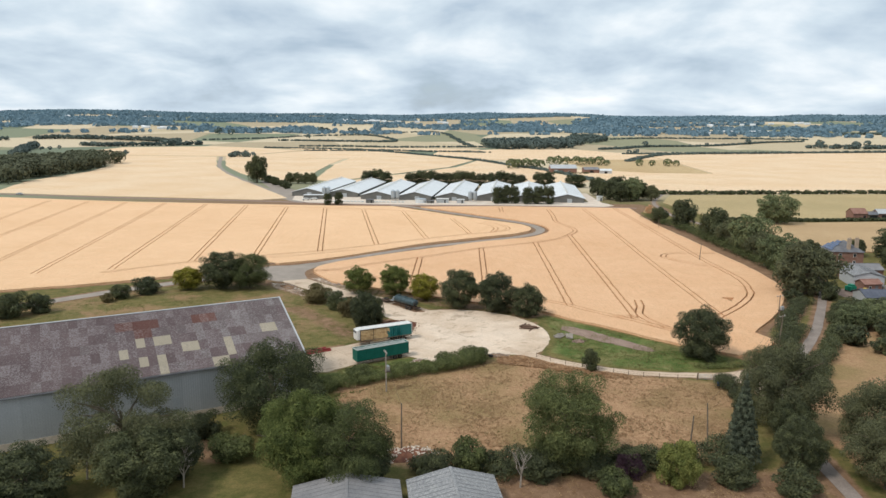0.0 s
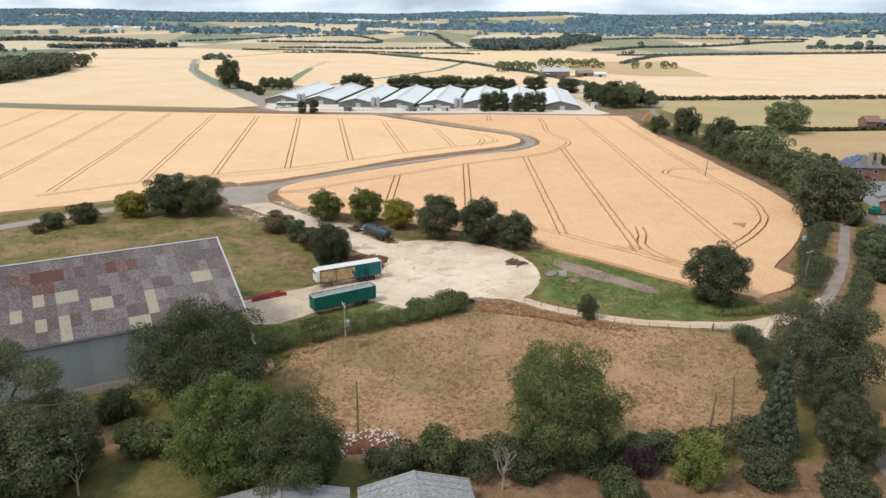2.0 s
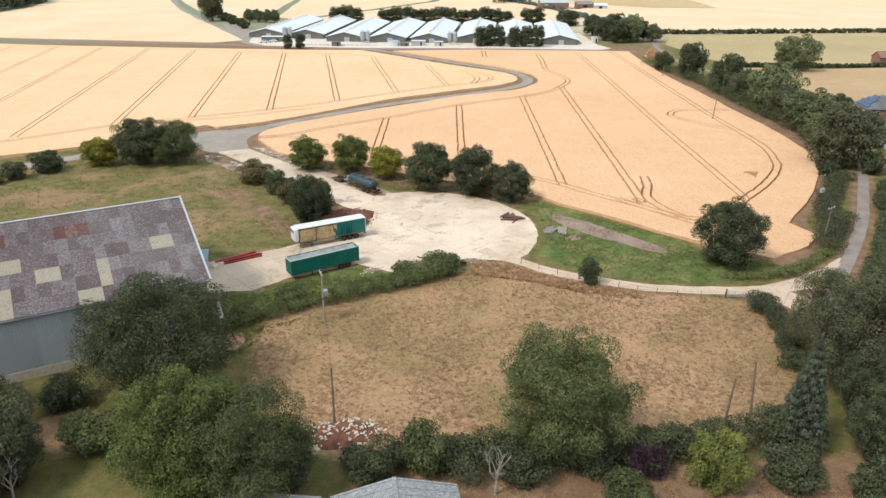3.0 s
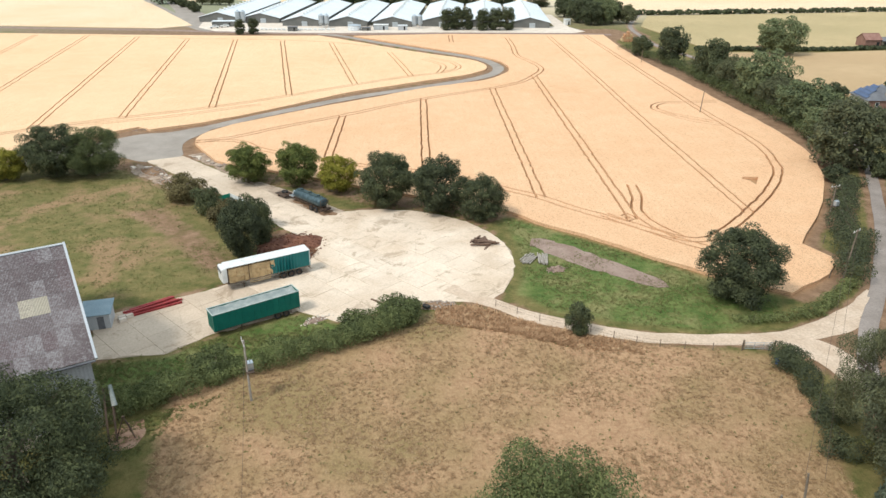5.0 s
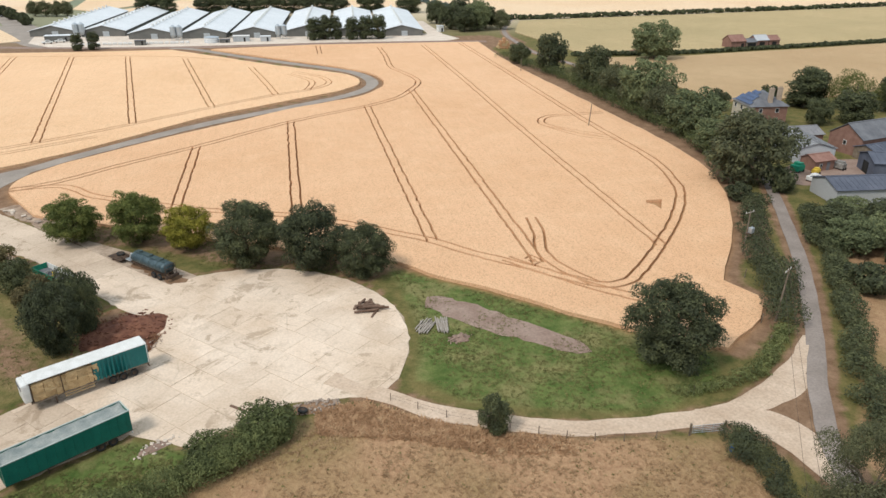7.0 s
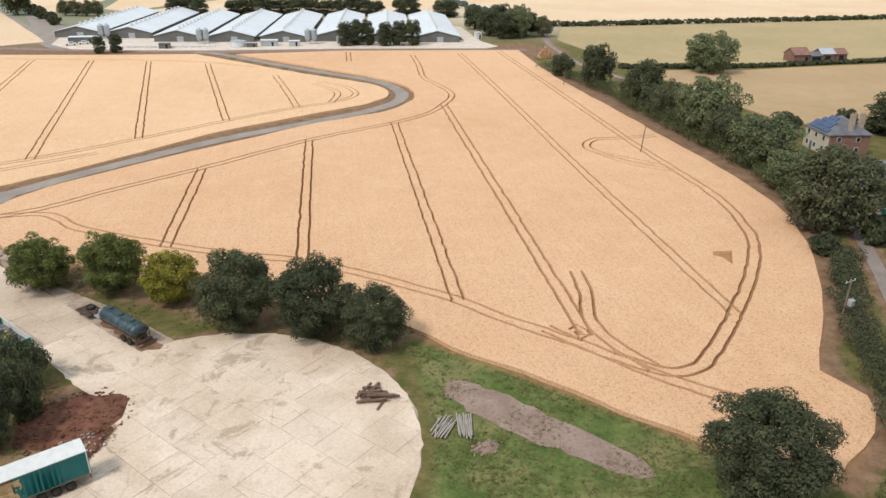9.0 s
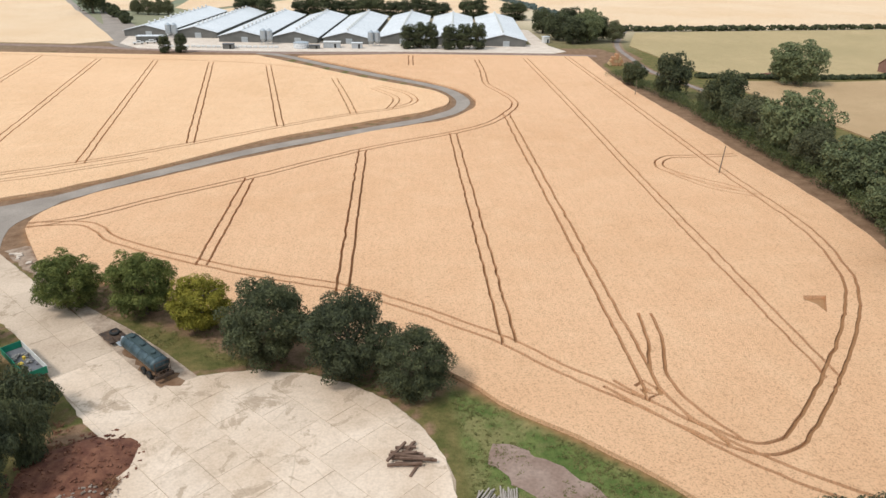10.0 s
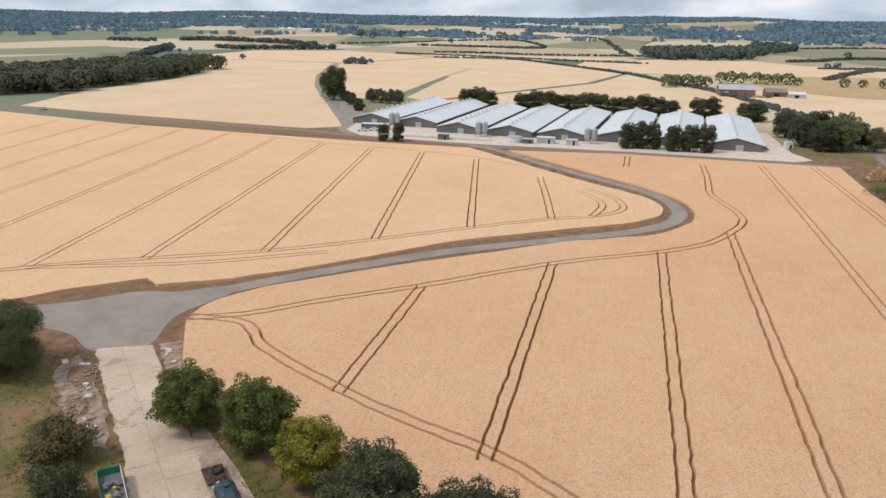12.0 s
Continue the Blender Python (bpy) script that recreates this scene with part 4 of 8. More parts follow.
plant("yellow", -86.72, 220.81, 7.4, 10.5, "yellowing tree beside the western lane")
plant("dark", -76.37, 222.95, 12.2, 14.2, "large dark green tree at the lane junction")
plant("green", -67.5, 223.22, 11.6, 15, "large dark green tree at the lane junction")
# hedgerow trees east of the wheat
ROW = "hedgerow trees along the wheat"
for x, y, h, w, k in ((109.92, 362.14, 16, 14.5, "dark_far"), (114.64, 330.53, 15.5, 14.5, "dark_far"), (116.32, 291.06, 17.5, 19.5, "green_far"), (114.5, 311.28, 11.5, 13, "green_far_b"), (115.63, 262.89, 13.6, 17.5, "green_far"), (114.28, 278.99, 11, 12, "green_far_b"),
                      (106.56, 223.46, 16.5, 21, "green_far_b"), (112.08, 244.89, 10, 13, "green_far"), (115.74, 345.76, 7, 10, "olive_far"), (104.11, 384.69, 9, 11, "dark_far"), (114.42, 299.15, 9, 11, "olive_far"), (113.59, 321.42, 9, 10, "dark_far")):
    plant(k, x, y, h, w, group=ROW)
plant("green_far", 165.86, 383.75, 17, 23, "spreading green tree at the pasture hedge")
hedge([(101.22, 399.08), (106.02, 372.39), (108.81, 344.83), (109.62, 317.41), (110.42, 289.11), (111.23, 263.95), (109.12, 240.92), (104.14, 224.98)], 4.4, 5.0, M_LEAF, "tall overgrown dark hedge along the wheat", 4, 15)
hedge([(100.14, 210.06), (93.27, 200.16), (87.37, 189.76), (82.94, 180.36), (79.01, 172.45), (75.57, 166.04)], 4.0, 6.0, M_LEAF_DARK, "overgrown green hedge between wheat and road", 5, 45, 0.36)
hedge([(73.61, 163.57), (68.73, 158.65), (62.87, 154.72), (57.03, 152.95), (52.16, 152.17)], 1.7, 2.6, M_LEAF_HEDGE, "low green hedge beside the stone track", 6, 60, 0.30)
hedge([(-29.2, 134.6), (-22.2, 139.3), (-14.4, 143.5), (-7.5, 146.9), (-0.2, 151.3), (4.5, 153.9)], 3.7, 5.6, M_LEAF_HEDGE, "thick green hedge between the yard and the pasture", 7, 150, 0.23)
hedge([(53.58, 143.9), (53.07, 138), (52.35, 131.12), (51.05, 124.25)], 3.0, 4.2, M_LEAF_DARK, "dark green hedge at the pasture's corner", 8, 110, 0.24)
hedge([(70.17, 139.42), (73.91, 147.29), (77.63, 153.68), (83.32, 162.35), (89.79, 172.6), (98.43, 187.02), (107.39, 203.03)], 3.6, 4.8, M_LEAF_DARK, "green overgrown hedge along the country road", 9, 62, 0.36)
hedge([(-5.61, 104.13), (6.13, 104.48), (17.84, 104.86), (29.54, 106.73), (43.18, 109.1)], 4.4, 5.2, M_LEAF_DARK, "dark garden hedge along the dry pasture", 10, 70, 0.34)
# near trees
plant("green", 16.68, 106.33, 15.0, 17.5, "large green tree in the garden hedge", 110)
plant("dark_big", -31.6, 118.2, 15.6, 20.6, "large dark tree in front of the barn")
plant("green_bright", -22.4, 99.8, 14, 15)
plant("green", -16.0, 98.6, 13, 14.5, "large green tree beside the low farm building", 40)
plant("olive", -50.2, 102.8, 15.3, 19.0, "tall olive green tree with loose branches near the barn")
plant("dark", -13.4, 100.0, 7.6, 8.6)
plant("dark", 51.6, 105.4, 9.0, 8.0)
plant("dark_b", -44.88, 95.19, 10, 13)
plant("dark", -58.65, 90.65, 9, 13)
plant("bush", -27.14, 109.36, 5, 8)
plant("dark_b", -76.41, 95.39, 9, 13)
plant("bush_dark", -52.67, 113.89, 4, 7)
plant("bush_dark", -3.66, 101.19, 4.5, 6)
plant("olive_b", 55.0, 119.4, 16.5, 14.5, "tall olive green roadside tree")
plant("olive", 55.4, 127.6, 12.6, 10, "thin olive tree with bare branches beside the road")
plant("dark_b", 53.6, 113.4, 9.0, 7.6, "dark tree beside the country road")
plant("olive_b", 66.0, 112.0, 12.5, 13.5, "tall olive green roadside tree")
plant("olive_b", 62.0, 101.0, 11.5, 13, "olive green roadside tree")
plant("bush_dark", 40.22, 101.78, 4.6, 8)
plant("bush_dark", 11.97, 102.47, 4.8, 8)
plant("green", 78.17, 120.21, 11, 14)
plant("conifer", 43.4, 107.4, 15.0, 6.0)
plant("bush_lime", 32.3, 101.2, 7.2, 7.4)
plant("dark_b", -41.6, 100.4, 8.0, 8.5, "dark shrubby tree beside a dead trunk")
plant("bush", -35.6, 107.4, 4.6, 8.5)
plant("bush_purple", 25.2, 102.6, 4.4, 5.2)
plant("bush", 22.67, 97.99, 4.2, 6.5)
plant("bush_dark", 47.97, 98.81, 4.5, 7.5)
plant("bush", 2.21, 103.55, 6.3, 7)
plant("bush_dark", 25.64, 104.8, 4.5, 7)
plant("olive", -68.51, 87.04, 10, 14)
plant("bush_olive", -62.6, 93.8, 6, 9)
plant("bush_dark", -42.83, 114.58, 4.5, 7)
plant("bush", 2.58, 154.49, 3.9, 8.0, "rounded green bush at the end of the yard hedge")
plant("bush", -2.52, 151.59, 3.4, 7, "rounded green bush in the yard hedge")
plant("bush", -20.18, 142.37, 3.4, 7, "rounded green bush in the yard hedge")
# trees round the poultry sheds
BELT = "trees round the poultry sheds"
for x, y, h, w in ((-88.21, 459.69, 8, 6), (-81.27, 460.71, 8.5, 6.5), (21.92, 474.27, 11.5, 9), (27.43, 475.38, 12.5, 9), (32.95, 475.44, 12, 8.5), (41.47, 472.41, 11.5, 9), (48.49, 472.99, 12, 9), (55.02, 472.52, 12.5, 9)):
    plant("tall", x, y, h, w, "dark leafy tree in front of the poultry sheds", group=BELT)
for i, x in enumerate((-84, -76, -68, -46, -37, -28, -20, -12, -4, 4, 14, 22, 30, 38, 46, 62, 70, 88, 95)):
    plant("tall", x, 609.5 + 3 * math.sin(i * 2.1) - 0.12 * x, 12 + 1.4 * math.sin(i * 1.7), 12.5, "tall dark screening tree behind the sheds", group=BELT)
for x, y, h, w, k in ((98.12, 533.33, 14, 16, "dark_far"), (100.04, 504.83, 15, 17, "dark_far"), (105.98, 492.21, 14, 16, "dark_far"), (114.11, 496.26, 16, 18, "green_far"), (121.3, 504.48, 13, 15, "dark_far"), (128.3, 498.05, 11, 14, "olive_far"), (110.28, 520.17, 16, 18, "dark_far"), (122.45, 524.93, 15, 16, "green_far")):
    plant(k, x, y, h, w, group=BELT)
plant("dark_far", -183, 628, 25, 23, "tall dark tree beside the northern lane")
for x, y, h, w in ((-172.24, 626.25, 7, 12), (-160.24, 604.25, 7, 11), (-150.24, 588.25, 6, 10), (-142.33, 570.06, 6, 8)):
    plant("bush_far", x, y, h, w)
for x, y in ((-152.24, 622.25), (-145.29, 620.13), (-138.37, 618.97), (-131.44, 617.85)):
    plant("olive_far", x, y, 10, 12)
# farm on the right
for x, y, h, w, k in ((168.68, 287.37, 13, 13, "tall"), (181.61, 281.33, 13, 17, "willow"), (173.71, 290.39, 12, 12, "dark_far"), (169.43, 266.26, 10, 14, "dark_far"), (157.43, 266.26, 8, 9, "dark_far"), (191.55, 276.3, 12, 13, "dark_far"), (157.71, 290.39, 7, 8, "bush_far"), (137.89, 288.64, 7, 9, "bush_far"),
                      (112.5, 198.5, 5.0, 9, "green_far"), (113.59, 189.05, 7.5, 12, "dark_far"), (122.5, 196.0, 5.5, 10, "dark_far"), (123.28, 187.5, 8, 13, "green_far"), (105.74, 177.24, 6, 9, "bush_far"), (132.5, 192.0, 6.5, 12, "dark_far"), (97.88, 164.44, 4, 7, "bush_far"), (109.92, 215.95, 6, 7, "bush_far"), (101.92, 185.2, 7, 11, "green_far"), (104.87, 192.1, 6.5, 11, "dark_far"), (94.05, 171.39, 5, 8, "bush_far"), (109.66, 183.15, 8, 11, "green_far"), (98.21, 213.07, 4, 6, "bush_far")):
    plant(k, x, y, h, w)


def far_wood(name, xyhw, per, mat, label, seed=5):
    """Many distant trees as one mass of leaf clumps."""
    rng = np.random.default_rng(seed)
    t = np.asarray(xyhw, float)
    n = len(t)
    i = np.repeat(np.arange(n), per)
    d = rng.normal(size=(len(i), 3))
    d /= np.linalg.norm(d, axis=1)[:, None]
    d[:, 2] = np.abs(d[:, 2]) * np.where(rng.uniform(size=len(i)) < 0.75, 1, -0.9)
    h, w = t[i, 2], t[i, 3]
    zg = ground_height(t[i, 0], t[i, 1])
    k = rng.uniform(0.86, 1.03, len(i))
    p = np.stack([t[i, 0] + d[:, 0] * w / 2 * k, t[i, 1] + d[:, 1] * w / 2 * k, zg + h * 0.5 + d[:, 2] * h * 0.5 * k], 1)
    nrm = d + rng.normal(scale=0.32, size=d.shape)
    nrm /= np.linalg.norm(nrm, axis=1)[:, None]
    a = np.cross(nrm, rng.normal(size=d.shape))
    a /= np.linalg.norm(a, axis=1)[:, None]
    b = np.cross(nrm, a)
    s = (w * 2.4 / math.sqrt(per) * rng.uniform(0.6, 1.2, len(i)))[:, None]
    ob = loose_faces(name, np.stack([p - a * s / 2, p - b * s / 2, p + a * s / 2, p + b * s / 2], 1), mat)
    return tagged(ob, label, "woodland", kind="stuff")


def along(pts, gap, h, w, rng, rows=1):
    """Places of trees along a line."""
    out = []
    for r in range(rows):
        for x, y in smooth(pts, gap * 0.6):
            out.append((x + rng.normal() * gap * 0.3, y + r * w * 0.7 + rng.normal() * gap * 0.3, h * rng.uniform(0.7, 1.2), w * rng.uniform(0.75, 1.25)))
    return out


rng = np.random.default_rng(77)
WOOD_WEST = [(-430.24, 564.25), (-385.24, 594.25), (-395.24, 664.25), (-410.24, 764.25), (-445.24, 919.25), (-490.24, 934.25), (-520.24, 804.25), (-520.24, 654.25), (-560.24, 564.25)]
_x, _y = rng.uniform(-570, -380, 1500), rng.uniform(550, 940, 1500)
_in = inside(_x, _y, WOOD_WEST)
far_wood("woodland", [(x, y, rng.uniform(15, 18), rng.uniform(12, 16)) for x, y in zip(_x[_in][:420], _y[_in][:420])], 180, M_LEAF_WEST, "dense dark wood at the field corner", 6)
_x, _y = rng.uniform(30, 420, 2200), rng.uniform(1450, 2300, 2200)
_in = inside(_x, _y, [(31.45, 1698.16), (56.66, 1477.39), (112.31, 1461.13), (220.89, 1512.02), (250.89, 1704.02), (410.89, 2102.02), (335.89, 2294.02), (270.89, 1964.02), (59.69, 1855.41)])
far_wood("woodland", [(x, y, rng.uniform(14, 19), rng.uniform(12, 18)) for x, y in zip(_x[_in][:430], _y[_in][:430])], 70, M_LEAF_FAR_HAZED, "dark wood among the northern fields", 7)
_lines = []
for pts, gap, h, w in (([(-302.24, 1358.25), (-170.24, 1346.25), (-60.83, 1173.81), (14.34, 1033.93), (58.68, 896.4), (92.05, 803.38), (118.39, 670.02), (124.48, 604.88)], 5, 2.6, 5), ([(-518.24, 1995.25), (-360.24, 1994.25), (-210.24, 1994.25)], 7, 5, 8),
                       ([(-420.24, 1504.25), (-240.24, 1424.25), (-60.83, 1333.81), (39.51, 1295.25)], 6, 3, 6), 
                       ([(225.89, 1009.02), (340.89, 1234.02), (520.89, 1304.02), (800.89, 1394.02)], 7, 4, 7), ([(-360.24, 1089.25), (-345.24, 1094.25), (-328.24, 1097.25)], 5, 9, 9), ([(-470.24, 909.25), (-640.24, 1014.25), (-790.24, 1272.25)], 8, 9, 10)):
    _lines += along(pts, gap, h, w, rng)
_near = along([(134.1, 398.53), (185.01, 395.01), (249.11, 402.19), (329.25, 412.45), (469.52, 430.97)], 1.4, 1.7, 2.6, rng) + along([(128.54, 542.78), (187.89, 545.02), (318.89, 559.02), (470.89, 579.02), (700.89, 614.02)], 2.4, 2.8, 3.6, rng)
far_wood("hedgerow", _near, 22, M_LEAF_DARK, "low dark hedges round the pastures", 12)
far_wood("hedgerow", _lines, 40, M_LEAF_FAR_HAZED, "dark hedges dividing the distant fields", 8)
_farm = [(x, y, h, h * 1.1) for x, y, h in ((53.63, 843.37, 12), (61.71, 851.42, 11), (71.81, 855.44, 12), (81.93, 853.43, 11), (89.01, 857.4, 10), (59.69, 865.41, 10), (108.25, 920.2, 11), (117.38, 923.04, 12), (128.54, 924.78, 11), (140.73, 919.41, 12), (148.86, 914.11, 11), (158.89, 916.02, 11), (168.89, 916.02, 12), (176.89, 909.02, 8), (215.89, 904.02, 9), (232.89, 909.02, 8), (250.89, 904.02, 10), (262.89, 909.02, 8))]
far_wood("woodland", _farm, 160, M_LEAF_WOOD, "trees sheltering the northern farm", 9)
_mid = []
for pts, gap, h, w in (([(-369.24, 1606.25), (-249.24, 1601.25), (-145.29, 1564.13), (36.49, 1595.22), (91.03, 1483.39)], 6, 3.5, 6), ([(275.89, 1492.02), (329.89, 1530.02), (407.89, 1660.02), (573.89, 1741.02), (789.89, 1951.02), (913.89, 1998.02)], 6, 4.5, 8),
                       ([(271.89, 1260.02), (332.89, 1274.02), (485.89, 1322.02), (649.89, 1352.02), (786.89, 1398.02), (1000.89, 1444.02)], 5, 3.2, 5), ([(436.89, 2190.02), (565.89, 2239.02), (721.89, 2194.02), (860.89, 2169.02), (978.89, 2105.02)], 9, 4, 9),
                       ([(764.89, 1644.02), (800.89, 1604.02), (855.89, 1584.02), (960.89, 1644.02)], 10, 9, 12), ([(1049.89, 2376.02), (1281.89, 2281.02), (1500.89, 2204.02)], 9, 7, 12), ([(-854.24, 1587.25), (-778.24, 1550.25), (-703.24, 1603.25), (-622.24, 1692.25)], 7, 9, 11),
                       ([(-1152.24, 1900.25), (-1069.24, 1943.25), (-866.24, 1903.25), (-724.24, 1812.25)], 8, 11, 14), ([(-534.24, 2279.25), (-319.24, 2396.25), (-201.24, 1975.25), (-474.24, 2021.25)], 9, 4, 8), ([(-263.24, 2576.25), (-83.76, 2579.62), (11.32, 1693.88)], 12, 4, 8),
                       ([(-900.24, 1484.25), (-830.24, 1344.25), (-775.24, 1234.25)], 9, 11, 13), ([(-725.24, 1970.25), (-574.24, 2161.25), (-534.24, 2279.25)], 9, 4, 8), ([(-1182.24, 1829.25), (-1300.24, 1804.25)], 9, 9, 12)):
    _mid += along(pts, gap, h, w, rng)
for x, y, h in ((-549.24, 1150.25, 8), (-791.24, 2296.25, 22), (-746.24, 2285.25, 20), (-692.24, 2403.25, 20), (-664.24, 1585.25, 15), (-655.24, 1594.25, 13), (-774.24, 1296.25, 8), (-789.24, 1347.25, 7), (-801.24, 1401.25, 7), (-520.24, 2585.25, 18), (-500.24, 2589.25, 16), (-419.24, 2612.25, 16), (-400.24, 2604.25, 15), (-470.24, 2150.25, 14), (407.89, 1660.02, 14), (573.89, 1741.02, 9),
                (720.89, 1874.02, 15), (850.89, 1604.02, 16), (790.89, 1644.02, 18), (900.89, 1704.02, 14), (960.89, 1764.02, 14), (1040.89, 1804.02, 17), (300.89, 1284.02, 9), (285.89, 1274.02, 8)):
    _mid.append((x, y, h, h * 1.1))
far_wood("hedgerow", _mid, 36, M_LEAF_FAR_HAZED, "hedges and lone trees between the far fields", 11)
# skyline woods, carrying the painted haze and its glow
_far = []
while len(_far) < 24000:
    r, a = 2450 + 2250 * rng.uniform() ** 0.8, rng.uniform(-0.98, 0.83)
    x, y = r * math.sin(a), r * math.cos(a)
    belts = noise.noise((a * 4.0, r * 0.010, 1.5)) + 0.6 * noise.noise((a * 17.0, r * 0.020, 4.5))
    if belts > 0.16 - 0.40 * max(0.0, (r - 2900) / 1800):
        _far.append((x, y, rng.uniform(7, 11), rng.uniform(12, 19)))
tagged(far_wood("backdrop", _far, 6, M_LEAF_HAZE, "distant woods reaching to the skyline, tinted and glowing with painted haze", 10), kind="structure")


def village(spots, label, seed):
    """Far houses, barns and glasshouses, a few strokes each, as one mass."""
    rnd = random.Random(seed)
    v, f = [], []
    for cx, cy, sx, sy, count, size in spots:
        for _ in range(count):
            x, y = cx + rnd.uniform(-sx, sx), cy + rnd.uniform(-sy, sy)
            z, a = float(ground_height(np.float64(x), np.float64(y))), rnd.uniform(-0.4, 0.4)
            l, w, e = size * rnd.uniform(0.6, 1.5), size * 0.32, rnd.uniform(4, 6)
            k = len(v)
            for dx, dy, dz in ((-l, -w, 0), (l, -w, 0), (l, w, 0), (-l, w, 0), (-l, -w, e), (l, -w, e), (l, w, e), (-l, w, e), (-l, 0, e + 2.5), (l, 0, e + 2.5)):
                v.append((x + dx * math.cos(a) - dy * math.sin(a), y + dx * math.sin(a) + dy * math.cos(a), z + dz - (0.5 if dz == 0 else 0)))
            f += [tuple(k + q for q in g) for g in ((0, 1, 5, 4), (1, 2, 6, 9, 5), (2, 3, 7, 6), (3, 0, 4, 8, 7), (4, 5, 9, 8), (6, 7, 8, 9))]
    ob = mesh("village", v, f, M_ROOF_WHITE)
    return tagged(ob, label, "buildings", kind="stuff")


village(((-330.24, 3304.25, 260, 60, 34, 9), (900.89, 2504.02, 130, 40, 12, 20), (-1090.24, 2484.25, 60, 30, 9, 10), (380.89, 2754.02, 90, 30, 9, 12), (1150.89, 2904.02, 200, 40, 10, 10), (-1500.24, 3004.25, 200, 60, 10, 8)), "pale houses and glasshouses of far villages", 4)


# ---- distant fields ----
field_tops = itertools.count()


def far_field(outline, mat, label):
    """A field of corn or grass; each is a little higher than the last, so that none lies in the plane of its neighbour."""
    return tagged(prism("field", ragged(dense(outline, 20), 1.5, 0.03), -0.05, 0.30 + 0.03 * next(field_tops), mat), label, "crop field", kind="stuff")


far_field([(-351.24, 522.25), (-267.12, 504.95), (-181.96, 491.54), (-138.03, 485.03), (-124.31, 497.16), (-142.33, 534.06), (-182.24, 610.25), (-247.24, 736.25), (-303.24, 868.25), (-384.24, 1104.25), (-640.24, 1144.25), (-560.24, 964.25), (-445.24, 909.25), (-400.24, 754.25), (-388.24, 624.25)], M_WHEAT_PALE, "pale ripe barley field sloping to a wood")
far_field([(-372.24, 1109.25), (-330.24, 1094.25), (-240.24, 1064.25), (-180.24, 1054.25), (-172.24, 904.25), (-150.24, 644.25), (-178.24, 644.25), (-235.24, 744.25), (-293.24, 872.25)], M_WHEAT_PALE, "strip of pale stubble by the northern lane")
far_field([(-160.24, 1334.25), (-60.83, 1168.81), (11.32, 1030.88), (-20.81, 864.37), (-120.53, 643.71), (-140.35, 664.01), (-165.24, 904.25), (-172.24, 1064.25), (-300.24, 1084.25), (-360.24, 1114.25), (-300.24, 1349.25)], M_WHEAT_PALE, "pale ripe barley field behind the sheds")
far_field([(-10.78, 864.53), (17.36, 1022.97), (56.66, 895.39), (90.02, 801.39), (114.34, 669.09), (100.15, 630.3), (-60.83, 633.81), (-110.61, 641.63)], M_WHEAT_PALE, "pale ripe barley field behind the sheds")
far_field([(130.57, 604.72), (98.12, 802.33), (143.77, 834.3), (199.89, 781.02), (264.89, 775.02), (293.89, 1066.02), (302.89, 1259.02), (485.89, 1314.02), (650.89, 1344.02), (1000.89, 1434.02), (1100.89, 1254.02), (700.89, 624.02), (470.89, 587.02), (318.89, 566.02), (187.89, 552.02), (140.73, 549.41)], M_WHEAT_PALE, "wide pale ripe field beyond the pasture")
far_field([(139.17, 405.58), (186.1, 401.16), (249.19, 408.34), (329.34, 418.62), (479.63, 438.19), (480.89, 574.02), (318.89, 553.02), (187.89, 539.02), (150.89, 534.02), (132.12, 481.26)], M_PASTURE, "mown olive pasture between two hedges")
far_field([(147.81, 298.45), (138.99, 390.2), (184.93, 388.87), (249.03, 396.04), (329.17, 406.29), (479.43, 424.79), (477.81, 298.45)], M_GRAZED, "dry grazed pasture beside the brick house")
far_field([(-420.24, 1124.25), (-370.24, 1119.25), (-310.24, 1354.25), (-430.24, 1494.25), (-560.24, 1594.25), (-720.24, 1504.25), (-660.24, 1154.25)], M_WHEAT_PALE, "pale golden field by the northern lane")
far_field([(143.77, 838.3), (199.89, 785.02), (260.89, 779.02), (289.89, 1064.02), (197.89, 1065.02), (135.65, 1054.57)], M_STUBBLE, "mown paddock beside the northern farm")
far_field([(19.37, 1040), (135.65, 1060.57), (289.89, 1070.02), (298.89, 1254.02), (220.89, 1494.02), (112.31, 1453.13), (56.66, 1465.39), (-50.84, 1333.93), (-55.83, 1183.86)], M_WHEAT_PALE, "tan field behind the northern farm")
far_field([(-290.24, 1366.25), (-165.24, 1354.25), (-60.83, 1348.81), (29.44, 1455.13), (19.37, 1495), (-150.24, 1504.25), (-380.24, 1504.25)], M_WHEAT_PALE, "tan strip beyond the long hedge")


